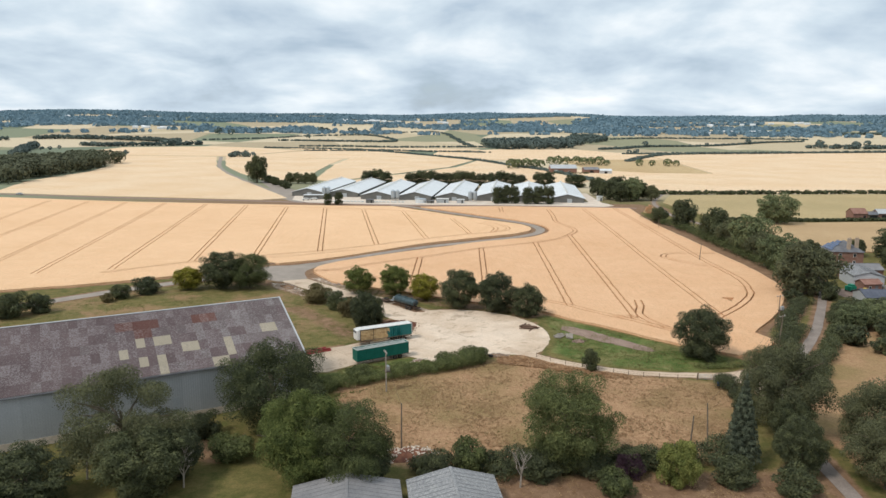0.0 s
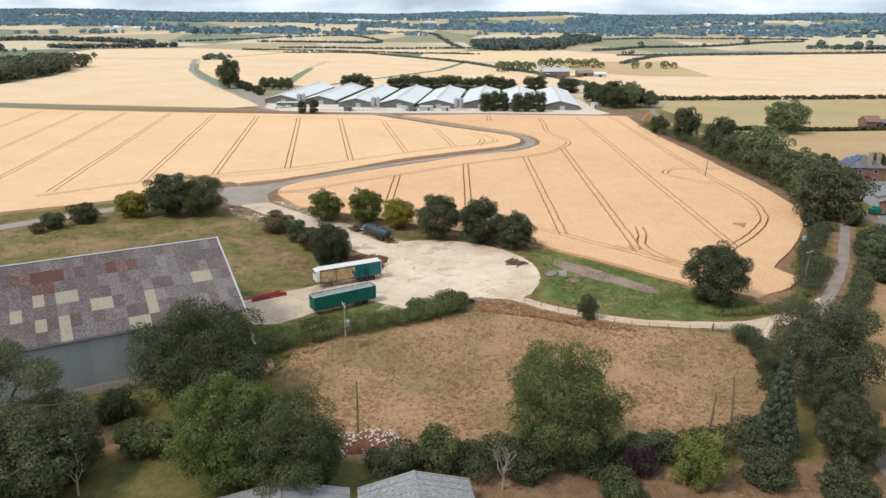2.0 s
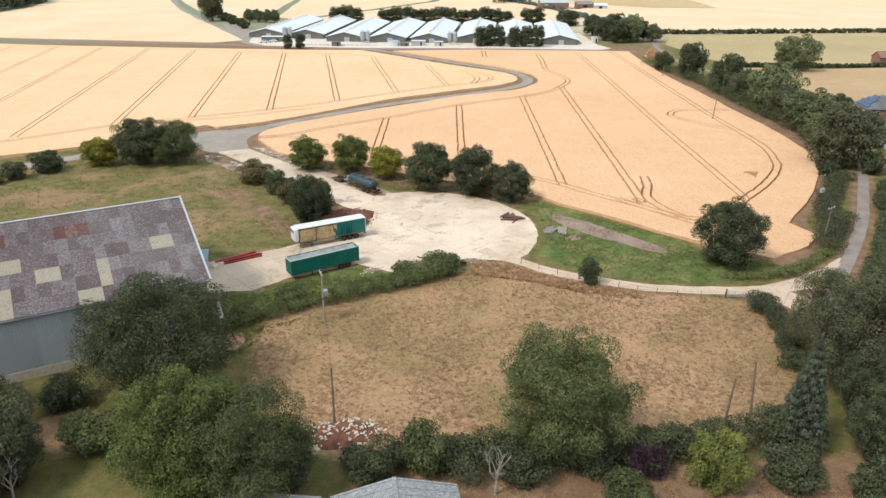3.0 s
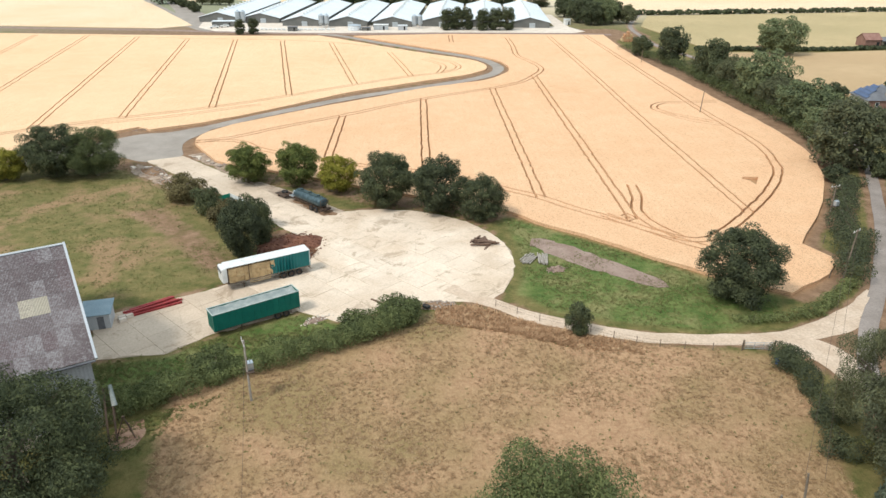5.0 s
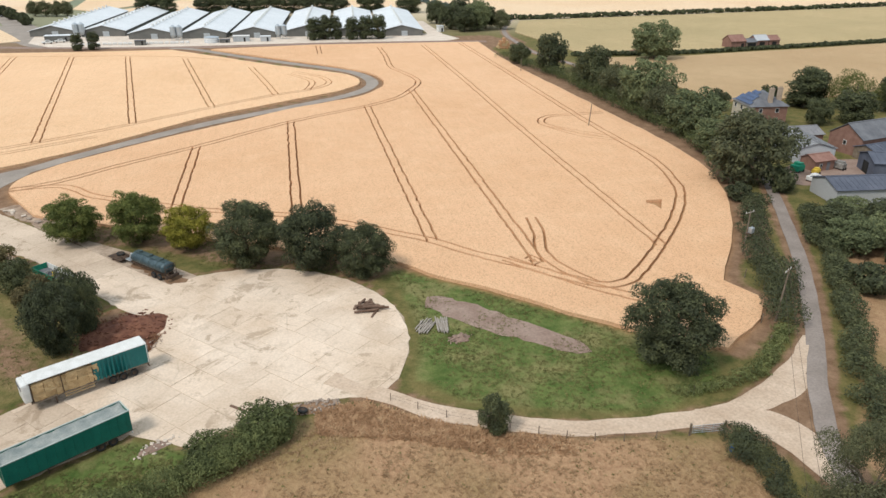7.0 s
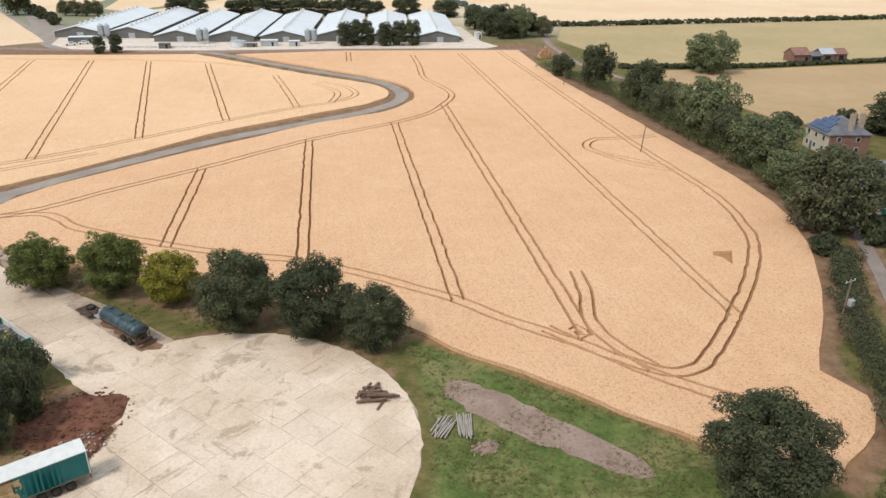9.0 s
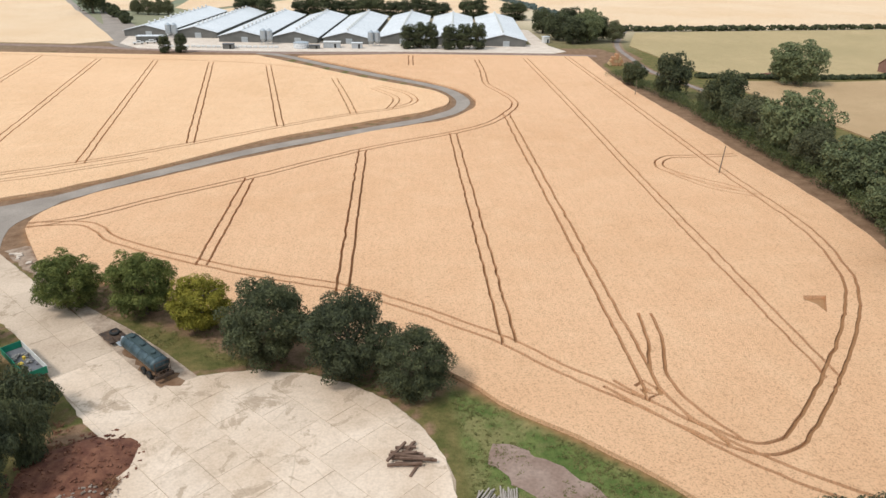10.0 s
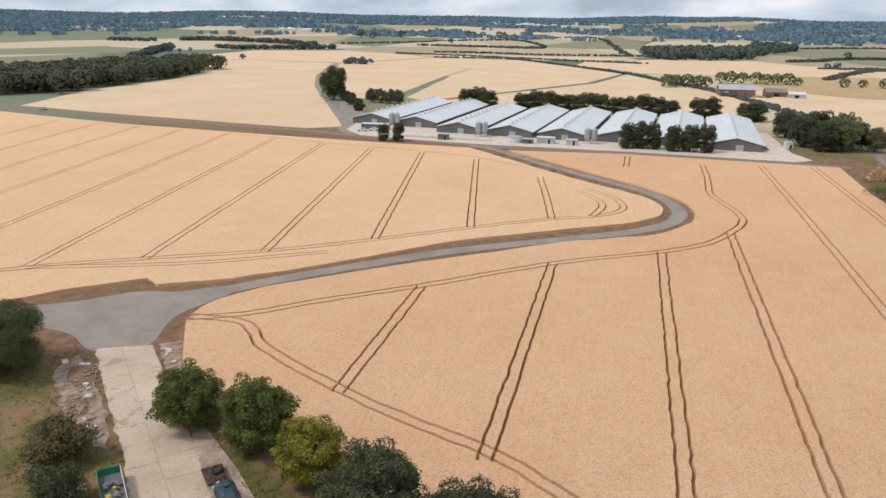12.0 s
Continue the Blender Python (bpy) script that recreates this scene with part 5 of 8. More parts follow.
# ---- poultry sheds ----
def shed(m, length, width, eave, ridge, label):
    root = empty("poultry_shed", m, label, "shed", "row of poultry sheds")
    w = width / 2
    bm = bmesh.new()
    # walls: long sides, and gables with thickness
    for s in (-1, 1):
        box(bm, (0.2, length, eave), (s * (w - 0.1), length / 2, eave / 2))
    part("wall", bm, M_CLAD_DARK, root)
    for y in (0.0, length - 0.2):
        v = [(-w, y, 0), (w, y, 0), (w, y, eave), (0, y, ridge - 0.12), (-w, y, eave), (-w, y + 0.2, 0), (w, y + 0.2, 0), (w, y + 0.2, eave), (0, y + 0.2, ridge - 0.12), (-w, y + 0.2, eave)]
        mesh("gable", v, [(0, 1, 2, 3, 4), (9, 8, 7, 6, 5), (0, 5, 6, 1), (1, 6, 7, 2), (2, 7, 8, 3), (3, 8, 9, 4), (4, 9, 5, 0)], M_CLAD_DARK, root)
    over, n = 0.7, 34
    slope = (ridge - eave) / w
    for s in (-1, 1):
        # profiled sheets: low ribs down the slope
        bm = bmesh.new()
        a = Matrix.Translation((s * (w + over) / 2, length / 2, ridge - slope * (w + over) / 2)) @ Matrix.Rotation(s * math.atan(slope), 4, "Y")
        ln = math.hypot(w + over, slope * (w + over))
        box(bm, (ln, length + 1.0, 0.12), a.translation, a.to_3x3().to_4x4())
        for i in range(n):
            y = -length / 2 - 0.4 + (length + 0.8) * i / (n - 1)
            p = a @ Vector((0, y, 0.08))
            box(bm, (ln, 0.16, 0.05), p, a.to_3x3().to_4x4())
        part("roof_slope", bm, M_ROOF_WHITE, root)
    bm = bmesh.new()
    box(bm, (0.9, length + 1.0, 0.14), (0, length / 2, ridge + 0.08), bevel=0.04)
    part("ridge_cap", bm, M_ROOF_WHITE, root)
    for i in range(13):
        bm = bmesh.new()
        y = 6 + (length - 12) * i / 12
        tube(bm, (0.1, y, ridge), (0.1, y, ridge + 1.0), 0.5, 0.5, 10)
        tube(bm, (0.1, y, ridge + 1.0), (0.1, y, ridge + 1.35), 0.7, 0.55, 10)
        part("roof_fan", bm, M_WHITE, root)
    bm = bmesh.new()
    box(bm, (3.2, 0.14, 2.6), (1.5, -0.06, 1.3), bevel=0.03)
    part("door", bm, M_STEEL, root, "grey sliding shed door")
    return root


def silo(x, y, r=1.5, h=7.5):
    root = empty("feed_silo", Matrix.Translation((x, y, 0.06)), "galvanised steel feed silo on legs beside a shed", "silo", "feed silos")
    bm = bmesh.new()
    tube(bm, (0, 0, 2.6), (0, 0, h - 1.0), r, r, 18)
    tube(bm, (0, 0, 1.0), (0, 0, 2.6), 0.35, r, 18)
    part("body", bm, M_STEEL, root)
    for i in range(5):
        bm = bmesh.new()
        z = 2.6 + (h - 3.6) * i / 4
        tube(bm, (0, 0, z - 0.04), (0, 0, z + 0.04), r + 0.05, r + 0.05, 18)
        part("band", bm, M_STEEL, root)
    bm = bmesh.new()
    tube(bm, (0, 0, h - 1.0), (0, 0, h), r + 0.06, 0.3, 18)
    part("lid", bm, M_STEEL, root)
    for i in range(4):
        a = i * math.pi / 2 + 0.78
        bm = bmesh.new()
        tube(bm, (math.cos(a) * r * 0.92, math.sin(a) * r * 0.92, -0.05), (math.cos(a) * r * 0.92, math.sin(a) * r * 0.92, 2.8), 0.08, 0.08, 6)
        part("leg", bm, M_STEEL, root)
    return root


first_shed = shed(Matrix(), 104, 22.5, 3.0, 5.7, "long poultry shed with pale ribbed roof and dark walls")
SHEDS = ((-113.59, 514.65), (-87.21, 509.44), (-60.67, 493.99), (-34.19, 491.17), (-8.67, 488.42), (17.89, 488.81), (43.49, 484.94), (68.61, 481.44))
for i, (x, y) in enumerate(SHEDS):
    m = pose(x, y, 0, 0, 0, -4.6)
    if i:
        copy_thing(first_shed, m)
    else:
        first_shed.matrix_basis = m
for x, y in ((-100.13, 508.39), (-97.14, 508.38), (-48.64, 486.83), (-45.65, 486.86), (3.87, 481.31), (6.88, 481.35)):
    silo(x, y)


# ---- the old barn ----
def speckled(name, a, b, c, amount, metal=0.0):
    """Weathered sheet: blotches of lichen over a stained base."""
    n = Nodes(name)
    co = n.where("world")
    big, spots, fine = n.noise(co, 0.12, 4), n.noise(co, 3.2, 6, 0.85), n.noise(co, 7.0, 4, 0.7)
    col = n.mix(n.ramp(big, [(0.35, 0.0), (0.65, 1.0)]), a, b)
    col = n.mix(n.ramp(n.math("ADD", spots, n.math("MULTIPLY", n.math("SUBTRACT", n.chance(), 0.5), 0.10)), [(0.58 - amount, 0.0), (0.70 - amount, 1.0)]), col, c)
    col = n.mix(0.4, col, n.ramp(fine, [(0.3, (0.4, 0.4, 0.4)), (0.65, (1, 1, 1))]), "MULTIPLY")
    k = n.math("MULTIPLY_ADD", n.chance(), 0.14)
    n.t.nodes[-1].inputs[2].default_value = 0.93
    col = n.mix(1.0, col, n.add("ShaderNodeCombineColor", {0: k, 1: k, 2: k}).outputs[0], "MULTIPLY")
    return n.done(col, 0.85, spots, 0.3, 0.02, metal, 0.2)


M_SHEET_OLD = speckled("stained fibre cement sheet", (0.112, 0.080, 0.081), (0.152, 0.110, 0.109), (0.245, 0.218, 0.218), 0.10)
M_SHEET_PALE = speckled("lichen grey fibre cement sheet", (0.124, 0.094, 0.094), (0.168, 0.134, 0.132), (0.275, 0.252, 0.249), 0.11)
M_SHEET_RUST = speckled("red stained sheet", (0.118, 0.054, 0.045), (0.155, 0.074, 0.060), (0.225, 0.175, 0.165), 0.08)
M_ROOFLIGHT = speckled("yellowed rooflight sheet", (0.36, 0.315, 0.24), (0.41, 0.36, 0.28), (0.27, 0.23, 0.19), 0.06)
M_WALL_SHEET = speckled("grey steel wall sheet", (0.44, 0.44, 0.445), (0.49, 0.49, 0.49), (0.53, 0.53, 0.53), 0.0, 0.0)
M_WALL_PATCH = speckled("pale replacement sheet", (0.46, 0.47, 0.48), (0.52, 0.53, 0.54), (0.56, 0.57, 0.58), 0.0, 0.1)
# flat near-black that paints the shade inside open doorways
M_INSIDE_SHADE = plain("shade inside openings", (0.015, 0.015, 0.014), (0.03, 0.028, 0.025), 1.0, 8.0, 0.9)

BL, BW, BE, BR = 74.0, 34.2, 9.2, 16.0
barn = empty("barn", Matrix.Translation((-30.0, 131.9, 0)) @ Matrix(((-0.868, -0.497, 0, 0), (-0.497, 0.868, 0, 0), (0, 0, 1, 0), (0, 0, 0, 1))),
             "huge old barn with lichened, red stained corrugated roof", "barn")


def corrugated(name, wide, tall, waves, mat, depth=0.05):
    """A sheet along x and y with ridges along y, as mesh data."""
    n = waves * 2
    v = [(wide * i / n, y, depth * (i % 2)) for y in (0, tall) for i in range(n + 1)]
    me = bpy.data.meshes.new(name)
    me.from_pydata(v, [], [(i, i + 1, n + 2 + i, n + 1 + i) for i in range(n)])
    me.materials.append(mat)
    return me


def barn_wall():
    for u in range(24):
        w = BL / 24
        patch = u in (7, 16)
        n = 16
        v = [(u * w + 0.006 + (w - 0.012) * i / n, 0.06 + 0.02 * (i % 2), z) for z in (0.1, BE - 0.1) for i in range(n + 1)]
        v += [(x, 0.24, z) for x, _, z in v]
        m2 = 2 * (n + 1)
        f = [(i, i + 1, n + 2 + i, n + 1 + i) for i in range(n)]
        f += [(m2 + i + 1, m2 + i, m2 + n + 1 + i, m2 + n + 2 + i) for i in range(n)] + [(0, n + 1, m2 + n + 1, m2), (n, m2 + n, m2 + 2 * n + 1, 2 * n + 1)]
        mesh("wall_sheet", v, f, M_WALL_SHEET, barn)
        if patch or u in (4, 10):
            bm = bmesh.new()
            box(bm, (1.1, 0.06, 2.4 if patch else 1.6), (u * w + 1.2, 0.02, 3.2 if patch else 1.4), bevel=0.01)
            part("patch", bm, M_WALL_PATCH, barn, "pale replacement sheet")
    bm = bmesh.new()
    box(bm, (BL, 0.3, 1.3), (BL / 2, 0.14, 0.65))
    part("plinth", bm, M_CONCRETE, barn)
    part("back_wall", box(bmesh.new(), (BL, 0.25, BE), (BL / 2, BW - 0.125, BE / 2)), M_WALL_SHEET, barn)
    for u0 in (0.0, BL - 0.25):
        vv = [(u0 + du, v, z) for du in (0, 0.25) for v, z in ((0.06, 0), (BW, 0), (BW, BE), (BW / 2, BR - 0.3), (0.06, BE))]
        mesh("gable", vv, [(0, 1, 2, 3, 4), (9, 8, 7, 6, 5), (0, 5, 6, 1), (1, 6, 7, 2), (2, 7, 8, 3), (3, 8, 9, 4), (4, 9, 5, 0)], M_WALL_SHEET, barn)
    bm = bmesh.new()
    tube(bm, (-0.5, -0.55, BE - 0.3), (BL + 0.5, -0.55, BE - 0.3), 0.14, 0.14, 8)
    part("gutter", bm, M_SLATE, barn)


def barn_roof():
    half, rise = BW / 2 + 0.5, (BR - BE) * (BW / 2 + 0.5) / (BW / 2)
    slope, ln = math.atan2(rise, half), math.hypot(half, rise)
    cols, rows = 50, 7
    wide, tall = (BL + 1.0) / cols, ln / rows
    kinds = {k: corrugated("roof_sheet", wide + 0.02, tall + 0.12, 10, m) for k, m in (("old", M_SHEET_OLD), ("pale", M_SHEET_PALE), ("rust", M_SHEET_RUST), ("light", M_ROOFLIGHT))}
    # rooflights: along, share of the slope, half width
    lights = ((4.6, 0.52, 1.3), (12.8, 0.39, 1.3), (12.3, 0.25, 0.62), (19.9, 0.39, 1.3), (23.7, 0.52, 1.3), (28.3, 0.52, 0.62), (31.3, 0.38, 0.62), (27.3, 0.22, 0.62), (24.4, 0.23, 0.62), (25.2, 0.03, 0.62), (15.2, 0.04, 0.9), (40.5, 0.18, 0.62), (52.0, 0.5, 0.62), (60, 0.2, 0.62))
    bleached = ((2.2, 6), (17.4, 4), (12.9, 4), (14.6, 4), (19.7, 4), (23.2, 4), (8.5, 4), (16.9, 1), (30.2, 1))
    rng = random.Random(5)
    for c in range(cols):
        for r in range(rows):
            u, f = c * wide + wide / 2, (r + 0.5) / rows
            near_light = any(abs(u - lu) < lw + 0.06 and int(lf * 7) == r for lu, lf, lw in lights)
            red = (23.6 < u < 30.9 and r == 5) or (13.4 < u < 18.2 and r == 5) or (25.0 < u < 28.5 and r == 4) or (52 < u < 58 and r in (4, 5))
            pale = rng.random() < (0.85 if u < 9 else 0.45 if u < 13 else 0.08 if u < 20 else 0.04) or any(abs(u - bu) < 0.76 and br == r for bu, br in bleached)
            me = kinds["light" if near_light else "rust" if red else "pale" if pale else "old"]
            ob = new("roof_sheet", me)
            ob.parent = barn
            v = f * ln - tall / 2
            ob.matrix_basis = Matrix.Translation((c * wide - 0.5, -0.5 + v * math.cos(slope), BE - 0.1 + v * math.sin(slope) + 0.02 * (c % 2))) @ Matrix.Rotation(slope - 0.007 + rng.uniform(-0.004, 0.004), 4, "X")
    bm = bmesh.new()
    box(bm, (BL + 1.0, ln, 0.1), (BL / 2, BW - half / 2 + 0.5, BR - rise / 2), Matrix.Rotation(-slope, 4, "X"))
    part("back_slope", bm, M_SHEET_OLD, barn)
    bm = bmesh.new()
    box(bm, (BL + 1.1, 0.5, 0.12), (BL / 2, BW / 2, BR + 0.12), bevel=0.05)
    part("ridge_cap", bm, M_WALL_PATCH, barn, "pale ridge capping")
    for u0 in (-0.6, BL + 0.6):
        bm = bmesh.new()
        box(bm, (0.28, ln + 0.2, 0.22), (u0, half / 2 - 0.5, BE - 0.1 + rise / 2 + 0.08), Matrix.Rotation(slope, 4, "X"), 0.03)
        part("barge_board", bm, M_WALL_PATCH, barn, "pale weathered barge board")


barn_wall()
barn_roof()


# ---- things in the yard ----
def wheel(name, parent, at, r=0.5, w=0.3, axis=(0, 1, 0)):
    """A tyre round a rim."""
    a = Vector(axis).normalized()
    turn = a.to_track_quat("Z", "Y").to_matrix().to_4x4()
    seg, prof = 20, [(0.55, -0.5), (0.85, -0.5), (1.0, -0.32), (1.0, 0.32), (0.85, 0.5), (0.55, 0.5)]
    v, f = [], []
    for i in range(seg):
        t = 2 * math.pi * i / seg
        v += [turn @ Vector((math.cos(t) * r * k, math.sin(t) * r * k, w * z)) + Vector(at) for k, z in prof]
    n = len(prof)
    for i in range(seg):
        for j in range(n):
            f.append((i * n + j, ((i + 1) % seg) * n + j, ((i + 1) % seg) * n + (j + 1) % n, i * n + (j + 1) % n))
    tyre = mesh(name, v, f, M_BLACK, parent, "", True)
    bm = bmesh.new()
    tube(bm, Vector(at) - a * w * 0.32, Vector(at) + a * w * 0.32, r * 0.56, r * 0.56, 14)
    part("rim", bm, M_IRON, tyre)
    return tyre


def straw_bale(bm, at, size, turn=None):
    got = bmesh.ops.create_cube(bm, size=1)
    bmesh.ops.subdivide_edges(bm, edges=bm.edges[:], cuts=3, use_grid_fill=True)
    for v in bm.verts:
        k = noise.noise_vector(v.co * 2.6 + Vector(at) * 3.1)
        v.co = Vector([c * s for c, s in zip(v.co * (1 - 0.10 * v.co.length_squared), size)]) + k * 0.13


def curtain_trailer():
    m = pose(-18.55, 168.76, 0.07, 0, 0, 29.2)
    root = empty("curtain_trailer", m, "white roofed teal curtain-sided trailer, half open, loaded with straw bales", "trailer")
    L, W = 13.6, 2.5
    h = L / 2
    bm = bmesh.new()
    box(bm, (L, W, 0.10), (0, 0, 3.96), bevel=0.04)
    for i in range(7):
        box(bm, (0.05, W - 0.1, 0.03), (-h + 1 + i * 1.95, 0, 4.02))
    part("roof", bm, M_WHITE, root, "dirty white roof")
    part("deck", box(bmesh.new(), (L, W, 0.16), (0, 0, 1.22), bevel=0.03), M_WOOD, root)
    bm = bmesh.new()
    for y in (-0.45, 0.45):
        box(bm, (L - 1.0, 0.14, 0.42), (0, y, 0.94))
    part("chassis", bm, M_IRON, root)
    bm = bmesh.new()
    box(bm, (0.9, W, 2.5), (-h - 0.25, 0, 2.7), bevel=0.28)
    part("headboard", bm, M_WHITE, root, "rounded white front bulkhead")
    bm = bmesh.new()
    box(bm, (0.06, W - 0.5, 0.5), (-h - 0.72, 0, 3.4), bevel=0.02)
    part("vent", bm, M_SLATE, root)
    for y in (-1.22, 1.22):
        # pleated curtain on the rear half
        n, x0, x1 = 44, 0.2, h - 0.1
        v = []
        for i in range(n + 1):
            x = x0 + (x1 - x0) * i / n
            crease = 0.19 * math.exp(-((x - 2.6) / 1.6) ** 2) * math.sin(i * 1.9) if y < 0 else 0.02 * math.sin(i)
            v += [(x, y + crease * 1.4, 1.25), (x, y + crease, 2.6), (x, y + 0.2 * crease, 3.92)]
        f = [q for i in range(n) for q in ((3 * i, 3 * i + 3, 3 * i + 4, 3 * i + 1), (3 * i + 1, 3 * i + 4, 3 * i + 5, 3 * i + 2))]
        part_ob = mesh("curtain", v, f, M_TEAL, root, "creased teal side curtain")
        part_ob.modifiers.new("thick", "SOLIDIFY").thickness = 0.02
    full = part("curtain", box(bmesh.new(), (h, 0.03, 2.66), (-h / 2 + 0.1, 1.22, 2.6)), M_TEAL, root)
    bm = bmesh.new()
    box(bm, (0.05, W - 0.02, 2.7), (h - 0.02, 0, 2.6), bevel=0.01)
    part("rear_door", bm, M_TEAL, root)
    for x in (-h + 0.25, -3.3, 0.15, h - 0.1):
        for y in (-1.2, 1.2):
            part("pillar", box(bmesh.new(), (0.1, 0.1, 2.7), (x, y, 2.6)), M_IRON if x < 5 else M_WHITE, root)
    bm = bmesh.new()
    box(bm, (3.4, 0.05, 0.12), (-1.6, -1.2, 1.06))
    box(bm, (3.4, 0.05, 0.12), (-1.6, -1.2, 0.72))
    for x in (-3.2, -1.6, 0.0):
        box(bm, (0.06, 0.05, 0.5), (x, -1.19, 0.9))
    part("side_guard", bm, M_STRAW, root, "pale side guard rail")
    for x in (2.2, 3.5, 4.8):
        for y in (-1.08, 1.08):
            wheel("wheel", root, (x, y, 0.5), 0.5, 0.36)
    for y in (-0.8, 0.8):
        part("landing_leg", box(bmesh.new(), (0.14, 0.14, 1.1), (-4.2, y, 0.57)), M_IRON, root)
    bm = bmesh.new()
    box(bm, (0.12, W, 0.2), (h - 0.1, 0, 0.75), bevel=0.03)
    part("rear_bumper", bm, M_IRON, root)
    # bales inside
    rng = random.Random(3)
    for lx in range(6):
        for ly in range(2):
            for lz in range(2):
                bm = bmesh.new()
                straw_bale(bm, (lx, ly, lz), (1.34, 1.22, 1.24))
                b = part("straw_bale", bm, M_STRAW)
                b.matrix_basis = m @ pose(-h + 0.95 + lx * 1.22, -0.62 + ly * 1.2, 1.30 + 0.60 + lz * 1.10, rng.uniform(-4, 4), rng.uniform(-4, 4), rng.uniform(-8, 8))
                tagged(b, "square straw bale stacked on the trailer", "straw bale", "bales on the trailer")
    return root


def bulk_trailer():
    m = pose(-17.75, 155.06, 0.07, 0, 0, 33.3)
    root = empty("bulk_trailer", m, "long green open-topped bulk trailer with dusty load sheet", "trailer")
    L, W, z0, z1 = 12.7, 2.5, 0.95, 3.5
    h = L / 2
    for y in (-1, 1):
        bm = bmesh.new()
        box(bm, (L, 0.08, z1 - z0), (0, y * (W / 2 - 0.04), (z0 + z1) / 2), bevel=0.015)
        side = part("side_panel", bm, M_GREEN, root)
        for i in range(14):
            part("rib", box(bmesh.new(), (0.07, 0.05, z1 - z0 - 0.2), (-h + 0.45 + i * (L - 0.9) / 13, y * (W / 2 + 0.02), (z0 + z1) / 2)), M_GREEN, side)
    for x in (-h, h):
        bm = bmesh.new()
        box(bm, (0.08, W - 0.16, z1 - z0), (x * 0.994, 0, (z0 + z1) / 2), bevel=0.015)
        for k in (-0.6, 0, 0.6):
            box(bm, (0.06, 0.06, z1 - z0 - 0.3), (x * 1.003, k, (z0 + z1) / 2))
        part("end_panel", bm, M_GREEN, root)
    bm = bmesh.new()
    for y in (-1, 1):
        box(bm, (L + 0.05, 0.14, 0.12), (0, y * (W / 2 - 0.02), z1 + 0.02), bevel=0.03)
    for x in (-h, h):
        box(bm, (0.14, W, 0.12), (x, 0, z1 + 0.022), bevel=0.03)
    part("top_rail", bm, M_LOADRAIL, root, "pale worn top rail")
    # sagging sheet
    nx, ny = 44, 8
    v = [(-h + 0.1 + (L - 0.2) * i / nx, -W / 2 + 0.1 + (W - 0.2) * j / ny, z1 - 0.10 - 0.16 * math.sin(math.pi * j / ny) + 0.09 * noise.noise((i * 0.35, j * 0.6, 2)) + 0.05 * math.cos(i * 2 * math.pi / 5.5)) for i in range(nx + 1) for j in range(ny + 1)]
    f = [(i * (ny + 1) + j, (i + 1) * (ny + 1) + j, (i + 1) * (ny + 1) + j + 1, i * (ny + 1) + j + 1) for i in range(nx) for j in range(ny)]
    mesh("load_sheet", v, f, M_DUSTY, root, "dusty grey sheet sagging between the sides", True)
    part("floor_pan", box(bmesh.new(), (L, W, 0.1), (0, 0, z0)), M_IRON, root)
    bm = bmesh.new()
    for y in (-0.45, 0.45):
        box(bm, (L - 0.8, 0.14, 0.3), (0, y, z0 - 0.2))
    part("chassis", bm, M_IRON, root)
    for x in (2.9, 4.2):
        for y in (-1.05, 1.05):
            wheel("wheel", root, (x, y, 0.5), 0.5, 0.36)
    for y in (-0.8, 0.8):
        part("landing_leg", box(bmesh.new(), (0.14, 0.14, 0.9), (-2.4, y, 0.45)), M_IRON, root)
    bm = bmesh.new()
    box(bm, (0.1, W, 0.18), (h - 0.05, 0, 0.62), bevel=0.02)
    part("rear_bumper", bm, M_WHITE, root)
    return root


M_DUSTY = plain("dusty load sheet", (0.20, 0.23, 0.22), (0.36, 0.37, 0.34), 0.6, 6.0, 0.8)
M_LOADRAIL = plain("worn pale rail", (0.38, 0.44, 0.40), (0.50, 0.53, 0.48), 1.0, 9.0, 0.6)
M_TANK = plain("faded teal tank", (0.032, 0.056, 0.066), (0.085, 0.125, 0.138), 1.3, 5.0, 0.45, 0.2)
M_TANK_DARK = plain("grimy tank top", (0.035, 0.06, 0.065), (0.07, 0.10, 0.10), 0.8, 6.0, 0.6, 0.2)
M_BLUE = plain("blue plastic", (0.03, 0.12, 0.40), (0.04, 0.16, 0.48), 1.0, 8.0, 0.5)
M_RED = plain("faded red steel", (0.28, 0.030, 0.034), (0.36, 0.055, 0.05), 1.0, 8.0, 0.6)
M_JUNK = plain("mixed scrap", (0.16, 0.15, 0.14), (0.34, 0.32, 0.29), 2.0, 9.0, 0.7)
M_YELLOW = plain("yellow plastic", (0.62, 0.42, 0.05), (0.70, 0.50, 0.08), 2.0, 9.0, 0.5)
M_RUST = plain("rust red scrap", (0.12, 0.045, 0.028), (0.23, 0.10, 0.058), 0.9, 6.0, 0.9)
M_SKIP = plain("bright green paint", (0.012, 0.22, 0.13), (0.02, 0.27, 0.16), 1.0, 8.0, 0.5)
M_STONE = plain("broken stone", (0.27, 0.205, 0.16), (0.42, 0.34, 0.275), 1.5, 8.0, 0.9)
curtain_trailer()
bulk_trailer()


